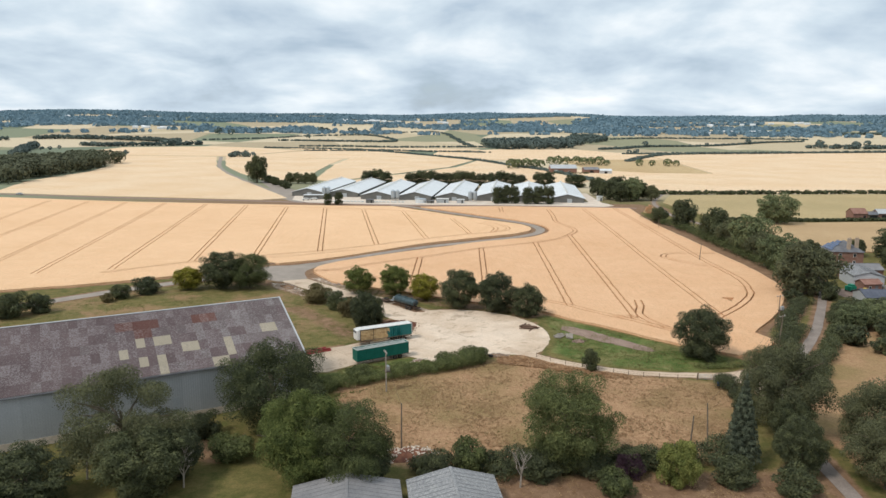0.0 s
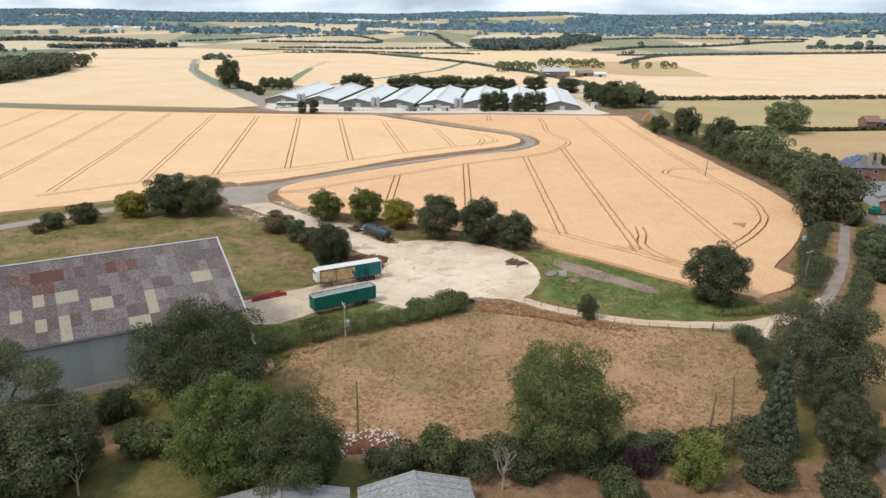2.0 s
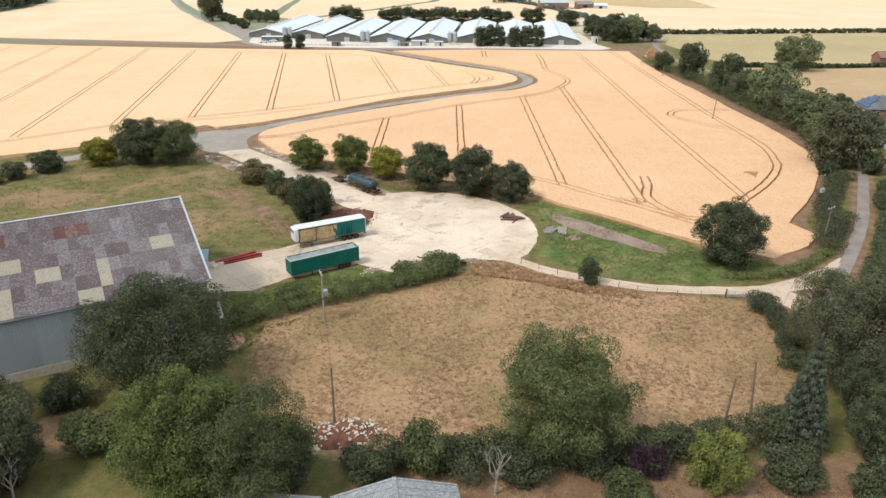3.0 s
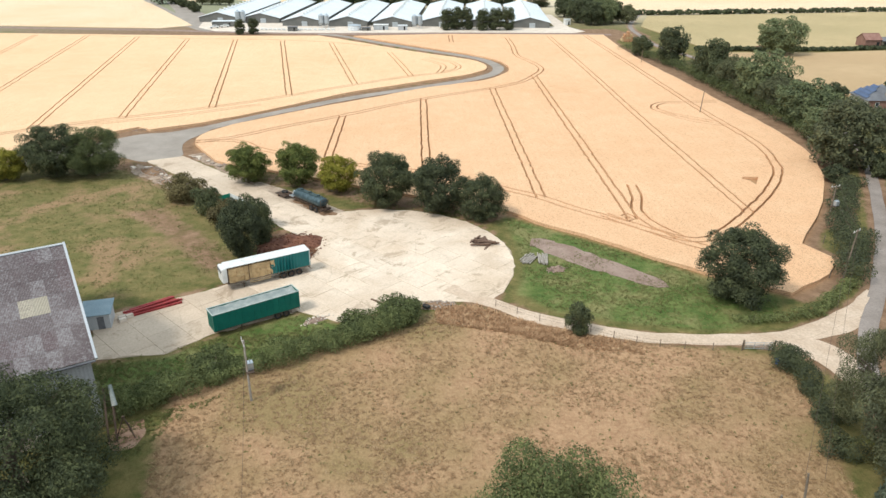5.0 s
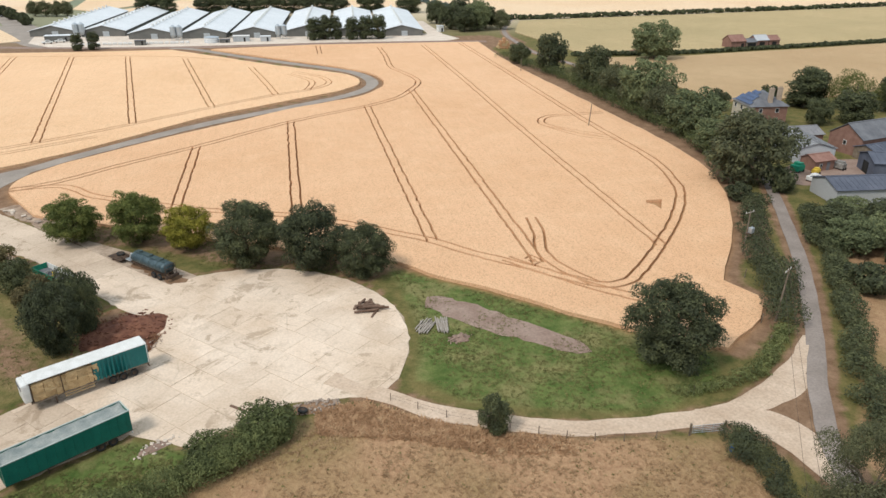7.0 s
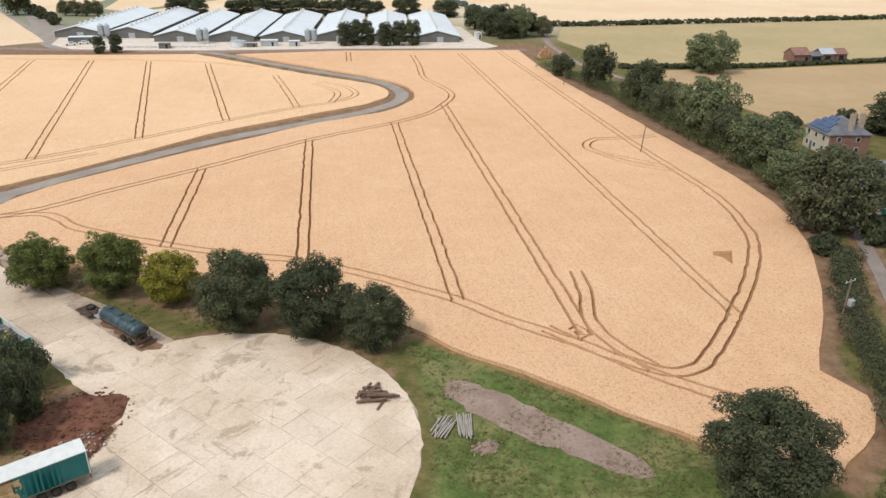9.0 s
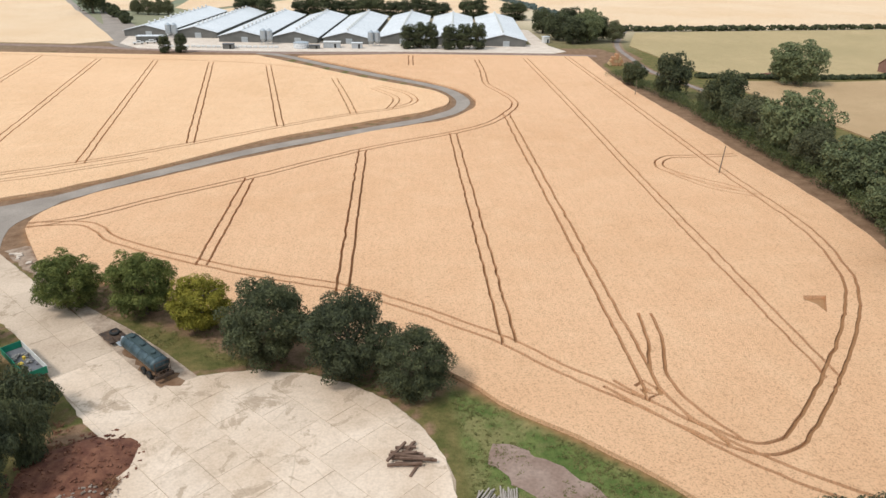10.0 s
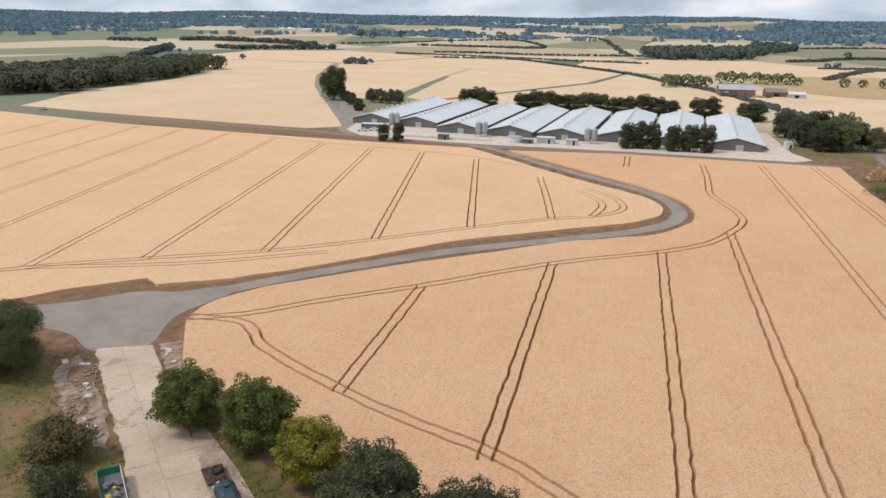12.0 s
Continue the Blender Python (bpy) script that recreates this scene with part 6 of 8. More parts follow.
def bowser():
    """Old tanker trailer beside the lane; x runs to its rear."""
    m = pose(-16.25, 201.1, 0.06, 0, 0, -46.5) @ Matrix.Diagonal((1.14, 1.08, 1.08, 1))
    root = empty("tanker_trailer", m, "old teal tanker trailer with rusty frame beside the lane", "trailer")
    bm = bmesh.new()
    n, seg = 26, 20
    # oval tank with domed ends
    v, f = [], []
    for i in range(n + 1):
        k = i / n
        x = -3.6 + 7.8 * k
        s = min(1.0, math.sqrt(max(0.0, 1 - max(0, abs(k - 0.5) * 2 - 0.93) ** 2 / 0.0052)) if abs(k - 0.5) * 2 > 0.93 else 1.0)
        s = max(s, 0.25)
        v += [(x, math.cos(2 * math.pi * j / seg) * 1.12 * s, 1.95 + math.sin(2 * math.pi * j / seg) * 0.88 * s) for j in range(seg)]
    f = [(i * seg + j, (i + 1) * seg + j, (i + 1) * seg + (j + 1) % seg, i * seg + (j + 1) % seg) for i in range(n) for j in range(seg)]
    f += [tuple(range(seg)), tuple(n * seg + j for j in range(seg))[::-1]]
    bm.free()
    mesh("tank", v, f, M_TANK, root, "faded teal oval tank", True)
    for x in (-2.6, -0.9, 0.8, 2.5):
        ring_v = []
        for xx in (x - 0.06, x + 0.06):
            for j in range(seg):
                ring_v.append((xx, math.cos(2 * math.pi * j / seg) * 1.16, 1.95 + math.sin(2 * math.pi * j / seg) * 0.92))
        mesh("band", ring_v, [(j, (j + 1) % seg, seg + (j + 1) % seg, seg + j) for j in range(seg)], M_TANK_DARK, root)
    bm = bmesh.new()
    box(bm, (6.9, 0.9, 0.06), (0.2, 0, 2.84), bevel=0.02)
    for x in (-2.2, 0.2, 2.6):
        tube(bm, (x, 0, 2.85), (x, 0, 3.1), 0.3, 0.3, 12)
    part("walkway", bm, M_TANK_DARK, root, "grimy walkway with hatches")
    for y in (-0.45, 0.45):
        bm = bmesh.new()
        box(bm, (11.4, 0.16, 0.3), (-1.4, y, 0.9))
        part("frame_rail", bm, M_IRON, root)
    bm = bmesh.new()
    box(bm, (1.2, 1.9, 0.12), (-4.5, 0, 1.2), bevel=0.02)
    box(bm, (0.2, 0.3, 1.2), (-4.4, -0.4, 1.7), Matrix.Rotation(0.5, 4, "Y"))
    part("front_platform", bm, M_STEEL, root, "bare pale metal platform")
    bm = bmesh.new()
    for y in (-0.9, 0.9):
        tube(bm, (4.4, y, 0.7), (4.4, y, 2.6), 0.05, 0.05, 6)
    for z in (0.8, 1.4, 2.0, 2.6):
        tube(bm, (4.4, -0.9, z), (4.4, 0.9, z), 0.04, 0.04, 6)
    box(bm, (0.4, 2.2, 0.4), (4.5, 0, 0.75), bevel=0.04)
    part("rear_ladder", bm, M_IRON, root)
    for x in (1.6, 2.9):
        for y in (-1.0, 1.0):
            wheel("wheel", root, (x, y, 0.5), 0.5, 0.34)
    bm = bmesh.new()
    box(bm, (3.2, 2.3, 0.14), (-7.9, 0, 0.55), bevel=0.03)
    box(bm, (2.0, 0.3, 0.25), (-6.2, 0, 0.55))
    part("dolly_deck", bm, M_IRON, root)
    for y in (-0.9, 0.9):
        part("leg", box(bmesh.new(), (0.16, 0.16, 0.5), (-8.6, y, 0.24)), M_IRON, root)
    return root, m


tagged(prism("pavement", ragged([(-35.97, 221.72), (-29.56, 217.21), (-21.18, 210.23), (-14.29, 203.76), (-8.88, 198.29), (-12.81, 195.85), (-19.2, 202.31), (-27.57, 211.76)], 0.3, 0.4), 0.0, 0.083, M_BROKEN), "broken concrete strip under the old tanker", "broken concrete", kind="structure")
tagged(prism("soil_patch", ragged(smooth([(-20.19, 204.78), (-17.72, 201.31), (-13.3, 196.54), (-10.84, 196.33), (-11.34, 198.31), (-15.76, 202.78), (-19.21, 206.26)], 0.8, True), 0.8, 0.8), 0.0, 0.093, M_SOIL), "dark oily earth under the old tanker", "bare soil", kind="structure")
for strip_line in ([(-61.5, 231.5), (-54.8, 226.0), (-48.9, 221.0), (-41.6, 213.4), (-38.6, 209.6), (-42.0, 209.2), (-48.5, 213.2), (-55.0, 219.5), (-61.5, 225.5)], [(-51.6, 238.0), (-45.5, 231.2), (-39.5, 224.8), (-35.4, 220.8), (-32.4, 224.2), (-37.2, 230.4), (-42.0, 236.4), (-46.6, 241.6)]):
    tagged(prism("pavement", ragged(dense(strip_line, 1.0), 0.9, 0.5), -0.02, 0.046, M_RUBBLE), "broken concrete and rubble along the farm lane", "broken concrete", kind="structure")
_rb = random.Random(31)
for i in range(26):
    k = _rb.random()
    side_of = i % 3
    bx, by = (-60 + 19 * k + _rb.uniform(-2.4, 0.4), 231 - 18.5 * k + _rb.uniform(-2.4, 0.4)) if side_of else (-49.5 + 14 * k + _rb.uniform(-0.3, 1.5), 236.5 - 14 * k + _rb.uniform(-0.3, 1.5))
    chunk = part("concrete_block", box(bmesh.new(), (_rb.uniform(0.5, 1.7), _rb.uniform(0.4, 1.1), _rb.uniform(0.2, 0.45)), (0, 0, 0.1), None, 0.06), M_STONE if i % 2 else M_CONCRETE)
    chunk.matrix_basis = pose(bx, by, 0.04, _rb.uniform(-9, 9), _rb.uniform(-9, 9), _rb.uniform(0, 180))
    tagged(chunk, "broken lump of concrete beside the farm lane", "concrete block", "lumps of concrete along the lane")
_, bowser_m = bowser()
spare = empty("tyre", bowser_m @ pose(-8.2, 0.3, 0.82), "loose black lorry tyre lying on a metal deck", "tyre")
wheel("tread", spare, (0, 0, 0), 0.62, 0.36, (0.05, 0.03, 1))


def open_trailer():
    m = pose(-31.05, 201.0, 0.07, 0, 0, -46)
    root = empty("farm_trailer", m, "open green farm trailer filled with junk", "trailer")
    L, W, z0, z1 = 8.6, 2.5, 0.8, 1.75
    for y, mt in ((-1, M_SKIP), (1, M_WHITE)):
        part("side_panel", box(bmesh.new(), (L, 0.07, z1 - z0), (0, y * W / 2, (z0 + z1) / 2), bevel=0.02), mt, root)
    for x in (-1, 1):
        part("end_panel", box(bmesh.new(), (0.07, W - 0.07, z1 - z0), (x * L / 2, 0, (z0 + z1) / 2), bevel=0.02), M_SKIP, root)
    part("floor_pan", box(bmesh.new(), (L, W, 0.1), (0, 0, z0)), M_SLATE, root)
    part("chassis", box(bmesh.new(), (L, 0.8, 0.25), (0, 0, z0 - 0.2)), M_IRON, root)
    bm = bmesh.new()
    box(bm, (1.6, 0.2, 0.2), (-L / 2 - 0.8, 0, z0 - 0.25))
    part("drawbar", bm, M_IRON, root)
    for x in (0.4, 1.6):
        for y in (-1, 1):
            wheel("wheel", root, (x, y * 0.95, 0.45), 0.45, 0.3)
    rng = random.Random(8)
    for i in range(15):
        bm = bmesh.new()
        box(bm, (rng.uniform(0.3, 1.1), rng.uniform(0.2, 0.6), rng.uniform(0.15, 0.5)), (0, 0, 0), Matrix.Rotation(rng.uniform(0, 3), 4, "Z") @ Matrix.Rotation(rng.uniform(-0.4, 0.4), 4, "X"), 0.04)
        j = part("junk", bm, M_YELLOW if i in (3, 4) else M_JUNK)
        j.matrix_basis = m @ pose(-1.5 + rng.uniform(-1.4, 4.5), rng.uniform(-0.8, 0.8), z0 + 0.3)
        tagged(j, "yellow plastic container lying in the farm trailer" if i in (3, 4) else "piece of grey scrap lying in the farm trailer", "scrap", "junk in the farm trailer")


open_trailer()


def beams(name, at, angle, items, mat, label, category, group, lift=0.0):
    """Loose long pieces lying over one another; items: (dx, dy, z, length, thick, wide, turn, tilt)."""
    for dx, dy, z, ln, th, wd, tn, ti in items:
        bm = bmesh.new()
        box(bm, (ln, wd, th), (0, 0, 0), None, min(th, wd) * 0.12)
        ob = part(name, bm, mat)
        ob.matrix_basis = pose(at[0], at[1], lift, 0, 0, angle) @ pose(dx, dy, z + th / 2, 0, ti, tn)
        tagged(ob, label, category, group)


M_RUSTY_WOOD = plain("stained brown timber", (0.13, 0.075, 0.05), (0.22, 0.14, 0.10), 1.5, 12.0, 0.9)
beams("steel_beam", (-33.9, 159.8), 33, [(-0.3, -1.1, 0.0, 8.4, 0.30, 0.30, 0, 0), (0.1, -0.4, 0.0, 8.2, 0.30, 0.30, 3, 0), (-0.4, 0.4, 0.0, 7.6, 0.30, 0.30, -2, 0), (0.0, 1.2, 0.0, 6.4, 0.28, 0.28, 6, 0), (-0.2, -0.7, 0.31, 7.8, 0.28, 0.28, 2, 0), (0.2, 0.2, 0.31, 6.2, 0.28, 0.28, 8, 0)], M_RED,
      "faded red steel beam lying at the yard's edge", "steel beam", "pile of red beams", 0.06)
_r = random.Random(12)
beams("railway_sleeper", (17.68, 181.82), 10, [(_r.uniform(-0.9, 0.9) - 0.5 * (i // 6), -1.5 + 0.52 * (i % 6) + 0.3 * (i // 6), 0.26 * (i // 6), _r.uniform(2.2, 3.8), 0.25, 0.28, (-12 if i % 5 else 48) + _r.uniform(-14, 14), _r.uniform(-4, 4)) for i in range(16)], M_RUSTY_WOOD,
      "old brown timber sleeper in a loose heap", "timber", "timber heap on the concrete", 0.07)
beams("fence_stake", (24.33, 174.7), 62, [(_r.uniform(-0.4, 0.4), -0.9 + 0.2 * i, 0.12 + 0.1 * (i % 2), _r.uniform(3.0, 4.2), 0.16, 0.16, _r.uniform(-14, 14), _r.uniform(-3, 3)) for i in range(10)], M_DEAD,
      "bleached wooden stake in a pile on the grass", "timber", "timber piles on the grass", 0.02)
beams("fence_stake", (26.67, 174.5), 84, [(_r.uniform(-0.3, 0.3), -0.8 + 0.17 * i, 0.12 + 0.1 * (i % 2), _r.uniform(3.4, 4.4), 0.16, 0.16, _r.uniform(-4, 4), 0) for i in range(10)], M_DEAD,
      "bleached wooden stake in a pile on the grass", "timber", "timber piles on the grass", 0.02)


def heap(name, at, rx, ry, h, mat, label, category, pieces, piece_mat, seed=1, angle=0.0, size=(0.15, 0.5)):
    """A low mound strewn with bits."""
    root = empty(name, pose(at[0], at[1], 0, 0, 0, angle), label, category)
    n, seg, rng = 10, 30, random.Random(seed)
    v = [(0, 0, h)]
    for i in range(1, n + 1):
        k = i / n
        for j in range(seg):
            a = 2 * math.pi * j / seg
            e = 1 + 0.22 * noise.noise((math.cos(a) * 1.7, math.sin(a) * 1.7, seed))
            x, y = math.cos(a) * rx * k * e, math.sin(a) * ry * k * e
            v.append((x, y, max(-0.06, h * (1 - k * k) * (1 + 0.5 * noise.noise((x * 0.8, y * 0.8, seed + 3))) - 0.06 * k)))
    f = [(0, 1 + j, 1 + (j + 1) % seg) for j in range(seg)]
    f += [(1 + i * seg + j, 1 + (i + 1) * seg + j, 1 + (i + 1) * seg + (j + 1) % seg, 1 + i * seg + (j + 1) % seg) for i in range(n - 1) for j in range(seg)]
    mesh("mound", v, f, mat, root, "", True)
    bm = bmesh.new()
    for _ in range(pieces):
        a, k = rng.uniform(0, 6.28), 1.18 * math.sqrt(rng.random())
        x, y = math.cos(a) * rx * k, math.sin(a) * ry * k
        s = [rng.uniform(*size), rng.uniform(*size) * 0.6, rng.uniform(*size) * 0.35]
        box(bm, s, (x, y, max(0, h * (1 - k * k)) + s[2] * 0.3), Euler((rng.uniform(-0.5, 0.5), rng.uniform(-0.5, 0.5), rng.uniform(0, 3))).to_matrix().to_4x4())
    tagged(part("rubble", bm, piece_mat, root), kind="stuff")
    return root


heap("scrap_heap", (-17.41, 181.78), 6.2, 5.0, 1.1, M_RUST, "rust red heap of scrap and ash beside the yard", "scrap heap", 260, M_RUST, 4, 40)
heap("scrap_heap", (-15.44, 176.84), 3.4, 2.6, 0.6, M_RUST, "small rust red heap behind the trailer", "scrap heap", 90, M_STONE, 5, 30)
heap("rubble_heap", (-8.2, 109.2), 4.6, 2.6, 0.7, M_RUST, "heap of broken bricks and white rubble", "rubble heap", 150, M_CONCRETE, 6, 8)
heap("rubble_heap", (-55.8, 225.6), 4.4, 2.4, 0.6, M_SOIL, "low heap of broken concrete beside the lane", "rubble heap", 120, M_STONE, 7, -46)
heap("rubble_heap", (-49.6, 217.2), 3.4, 1.6, 0.4, M_SOIL, "low heap of broken concrete beside the lane", "rubble heap", 80, M_STONE, 8, -46)
heap("rubble_heap", (-68.69, 264.8), 5, 2.0, 0.5, M_SOIL, "soil bank with broken stone at the junction", "soil bank", 110, M_STONE, 9, 20)
heap("soil_mound", (28.43, 170.74), 1.7, 1.0, 0.45, M_DIRT, "small mound of dry earth and cut grass", "soil mound", 40, M_DIRT, 10, 20)
heap("rubble_heap", (7.87, 158.98), 3.0, 1.2, 0.5, M_SOIL, "brown earth bank with stones at the yard's edge", "soil bank", 90, M_STONE, 12, 6)
loose_tyre = empty("tyre", pose(6.69, 158.11, 0.42), "old black tyre lying on the earth bank", "tyre")
wheel("tread", loose_tyre, (0, 0, 0), 0.6, 0.34, (0.15, 0.1, 1))
beams("plank", (-0.74, 160.41), -40, [(0, 0, 0, 2.4, 0.12, 0.3, 0, 0), (1.6, 0.8, 0, 1.6, 0.1, 0.25, 30, 0)], M_RUSTY_WOOD, "brown wooden plank lying at the yard's edge", "timber", "planks at the yard edge", 0.08)
heap("rubble_heap", (-9.18, 155.27), 2.6, 0.9, 0.12, M_DIRT, "spilled pale chalk beside the green trailer", "rubble heap", 34, M_CONCRETE, 13, 33)


def hut():
    root = empty("shed_hut", pose(-40, 155.31, 0.04, 0, 0, 14), "small grey-blue metal hut beside the barn", "hut")
    part("wall", box(bmesh.new(), (3.6, 3.8, 2.3), (0, 0, 1.15), bevel=0.03), M_WALL_SHEET, root)
    bm = bmesh.new()
    box(bm, (4.2, 4.5, 0.1), (0, 0, 2.5), Matrix.Rotation(0.06, 4, "X"), 0.02)
    part("roof", bm, M_HUTROOF, root, "pale blue-grey sheet roof")
    part("door", box(bmesh.new(), (0.9, 0.06, 1.9), (0.6, -1.92, 0.97), bevel=0.01), M_SLATE, root)


M_HUTROOF = plain("blue grey sheet", (0.22, 0.30, 0.34), (0.28, 0.36, 0.40), 0.5, 6.0, 0.5)
hut()
for dx, dy in ((0, 0), (0.9, 0.5), (0.4, -0.7)):
    b = part("concrete_block", box(bmesh.new(), (1.0, 0.6, 0.55), (0, 0, 0.27), bevel=0.03), M_CONCRETE)
    b.matrix_basis = pose(-37.25 + dx, 156.34 + dy, 0.06, 0, 0, 30 + 20 * dx)
    tagged(b, "rough concrete block by the metal hut", "concrete block", "blocks by the hut")


def a_frame():
    """Small lifting frame of two legs and a stay on bare red earth."""
    ring = [(-26.9 + 2.1 * math.cos(q), 130.2 + 2.6 * math.sin(q)) for q in np.linspace(0, 2 * math.pi, 26)[:-1]]
    tagged(prism("soil_patch", ragged(ring, 0.7, 0.5, 5), -0.05, 0.04, M_REDSOIL), "bare reddish earth at the foot of the hedge", "bare soil", kind="structure")
    root = empty("lifting_frame", pose(-26.9, 130.0, 0.04), "rusty steel lifting frame on bare reddish earth", "frame")
    top = Vector((0, 0, 2.6))
    for foot in ((-1.0, -0.3, 0), (1.0, -0.3, 0), (0, 1.2, 0)):
        part("leg", tube(bmesh.new(), foot, top, 0.08, 0.07, 7), M_IRON, root)
    part("crossbar", tube(bmesh.new(), (-0.62, -0.19, 1.0), (0.62, -0.19, 1.0), 0.05, 0.05, 6), M_IRON, root)
    part("head", box(bmesh.new(), (0.3, 0.26, 0.2), (0, 0, 2.6), bevel=0.03), M_IRON, root)


a_frame()


def elevator():
    """Short rusty lattice conveyor with a pale hood, leaning towards the barn's gable."""
    root = empty("conveyor", Matrix(), "rusty lattice conveyor with a pale hood beside the barn", "conveyor")
    low, high = Vector((-28.0, 129.0, 0.15)), Vector((-29.2, 132.6, 4.7))
    side = Vector((0.38, 0.14, 0))
    for k in (-1, 1):
        bm = bmesh.new()
        tube(bm, low + side * k, high + side * k, 0.07, 0.07, 6)
        tube(bm, low + side * k + Vector((0, -0.2, 0.4)), high + side * k + Vector((0, -0.2, 0.4)), 0.05, 0.05, 6)
        part("rail", bm, M_IRON, root)
        part("strut", tube(bmesh.new(), low.lerp(high, 0.62) + side * k, Vector((-29.4, 132.0, 0)) + side * k * 2, 0.05, 0.05, 6), M_IRON, root)
    for i in range(9):
        p = low.lerp(high, i / 8)
        part("rung", tube(bmesh.new(), p - side, p + side, 0.04, 0.04, 5), M_IRON, root)
    part("hood", tube(bmesh.new(), high + Vector((0.3, 0, 0.4)), low.lerp(high, 0.6) + Vector((0.55, 0.1, 0.35)), 0.20, 0.30, 12), M_DUSTY, root, "dirty pale metal hood")


elevator()


# ---- poles, fences, gate ----
def power_pole(x, y, h, cross=True, lean=0.0, box_on=False, label="weathered wooden power pole", angle=0.0, wood=None):
    root = empty("power_pole", pose(x, y, 0, lean, lean * 0.6, angle), label, "pole", "power poles")
    bm = bmesh.new()
    tube(bm, (0, 0, -0.2), (0, 0, h), 0.15, 0.10, 9)
    part("post", bm, wood or M_WOOD, root)
    if cross:
        bm = bmesh.new()
        box(bm, (2.2, 0.12, 0.14), (0, 0.1, h - 0.35), bevel=0.02)
        part("crossarm", bm, M_DEAD, root)
        for k in (-0.95, 0, 0.95):
            bm = bmesh.new()
            tube(bm, (k, 0.1, h - 0.28), (k, 0.1, h - 0.02), 0.06, 0.04, 8)
            part("insulator", bm, M_WHITE, root)
    if box_on:
        bm = bmesh.new()
        box(bm, (0.8, 0.7, 0.95), (0.5, -0.45, h * 0.55), bevel=0.06)
        for k in (-0.25, 0, 0.25):
            tube(bm, (0.5 + k, -0.45, h * 0.55 + 0.47), (0.5 + k, -0.45, h * 0.55 + 0.75), 0.05, 0.03, 6)
        part("transformer", bm, M_STEEL, root, "pale grey transformer")
        bm = bmesh.new()
        box(bm, (1.5, 0.9, 0.08), (0.35, -0.3, h * 0.55 - 0.55))
        part("platform", bm, M_IRON, root)
    return root


power_pole(-14.5, 136.14, 8.4, True, 0, True, "bleached power pole with a grey transformer by the hedge", 112, M_DEAD)
power_pole(90.92, 276.67, 7.2, False, 4, label="leaning wooden pole in the wheat")
power_pole(98.43, 364.59, 5.4, False, label="wooden pole at the edge of the wheat")
power_pole(83.67, 188.89, 7.8, True, 0, True, "wooden power pole with transformer by the roadside hedge", 20)
power_pole(74.11, 166.04, 8.5, True, 2, label="tall wooden power pole in the roadside hedge", angle=35)
power_pole(37.37, 112.75, 6.0, False, 3, label="bare wooden pole at the pasture's edge")
power_pole(40.09, 112.34, 8.0, False, -4, label="bare leaning wooden pole at the pasture's edge")
power_pole(-9.29, 111.29, 7.8, False, 1, label="thin bare pole in the dry pasture")


def wire(a, b, sag):
    cu = bpy.data.curves.new("wire", "CURVE")
    cu.dimensions, cu.bevel_depth = "3D", 0.018
    sp = cu.splines.new("POLY")
    n = 14
    sp.points.add(n)
    for i in range(n + 1):
        k = i / n
        p = Vector(a).lerp(Vector(b), k)
        sp.points[i].co = (p.x, p.y, p.z - sag * 4 * k * (1 - k), 1)
    cu.materials.append(M_IRON)
    return tagged(new("cable", cu), "thin overhead power cable between poles", "cable", "overhead cables")


for k in (-0.9, 0.9):
    wire((83.67 + k * 0.9, 188.89 + k * 0.3, 7.7), (74.11 + k * 0.8, 166.04 + k * 0.5, 8.3), 0.5)
    wire((74.11 + k * 0.8, 166.04 + k * 0.5, 8.3), (40.09 + k, 112.34, 7.8), 1.2)
wire((-14.5, 136.14, 8.2), (-9.29, 111.29, 7.6), 0.8)


def field_gate():
    root = empty("field_gate", pose(50.96, 145.18, 0, 0, 0, -4), "grey five-bar metal gate at the pasture's corner", "gate")
    for z in (0.25, 0.5, 0.72, 0.95, 1.18):
        bm = bmesh.new()
        tube(bm, (-1.8, 0, z), (1.8, 0, z), 0.035, 0.035, 6)
        part("rail", bm, M_STEEL, root)
    for x in (-1.8, -0.6, 0.6, 1.8):
        bm = bmesh.new()
        tube(bm, (x, 0, 0.15), (x, 0, 1.25), 0.035, 0.035, 6)
        part("upright", bm, M_STEEL, root)
    for x in (-2.05, 2.05):
        bm = bmesh.new()
        box(bm, (0.2, 0.2, 1.6), (x, 0, 0.75), bevel=0.02)
        part("gate_post", bm, M_WOOD, root)


field_gate()
drum = empty("drum", pose(52.02, 141.93, 0), "blue plastic drum beside the pasture hedge", "drum")
bm = bmesh.new()
tube(bm, (0, 0, 0), (0, 0, 0.9), 0.3, 0.3, 16)
part("body", bm, M_BLUE, drum)
for z in (0.3, 0.6):
    bm = bmesh.new()
    tube(bm, (0, 0, z - 0.03), (0, 0, z + 0.03), 0.32, 0.32, 16)
    part("hoop", bm, M_BLUE, drum)
fence = empty("wire_fence", Matrix(), "low wire fence on wooden posts along the track", "fence")
_fence = smooth([(17.06, 158.36), (22.92, 153.81), (29.54, 150.45), (35.19, 147.48), (41.23, 145.8), (48.72, 145.19)], 2.6)
for x, y in _fence:
    part("post", tube(bmesh.new(), (x, y, -0.1), (x, y, 1.15), 0.06, 0.05, 6), M_WOOD, fence)
for z in (0.5, 0.95):
    bm = bmesh.new()
    for (x0, y0), (x1, y1) in zip(_fence, _fence[1:]):
        tube(bm, (x0, y0, z), (x1, y1, z), 0.012, 0.012, 4)
    part("wire", bm, M_IRON, fence)
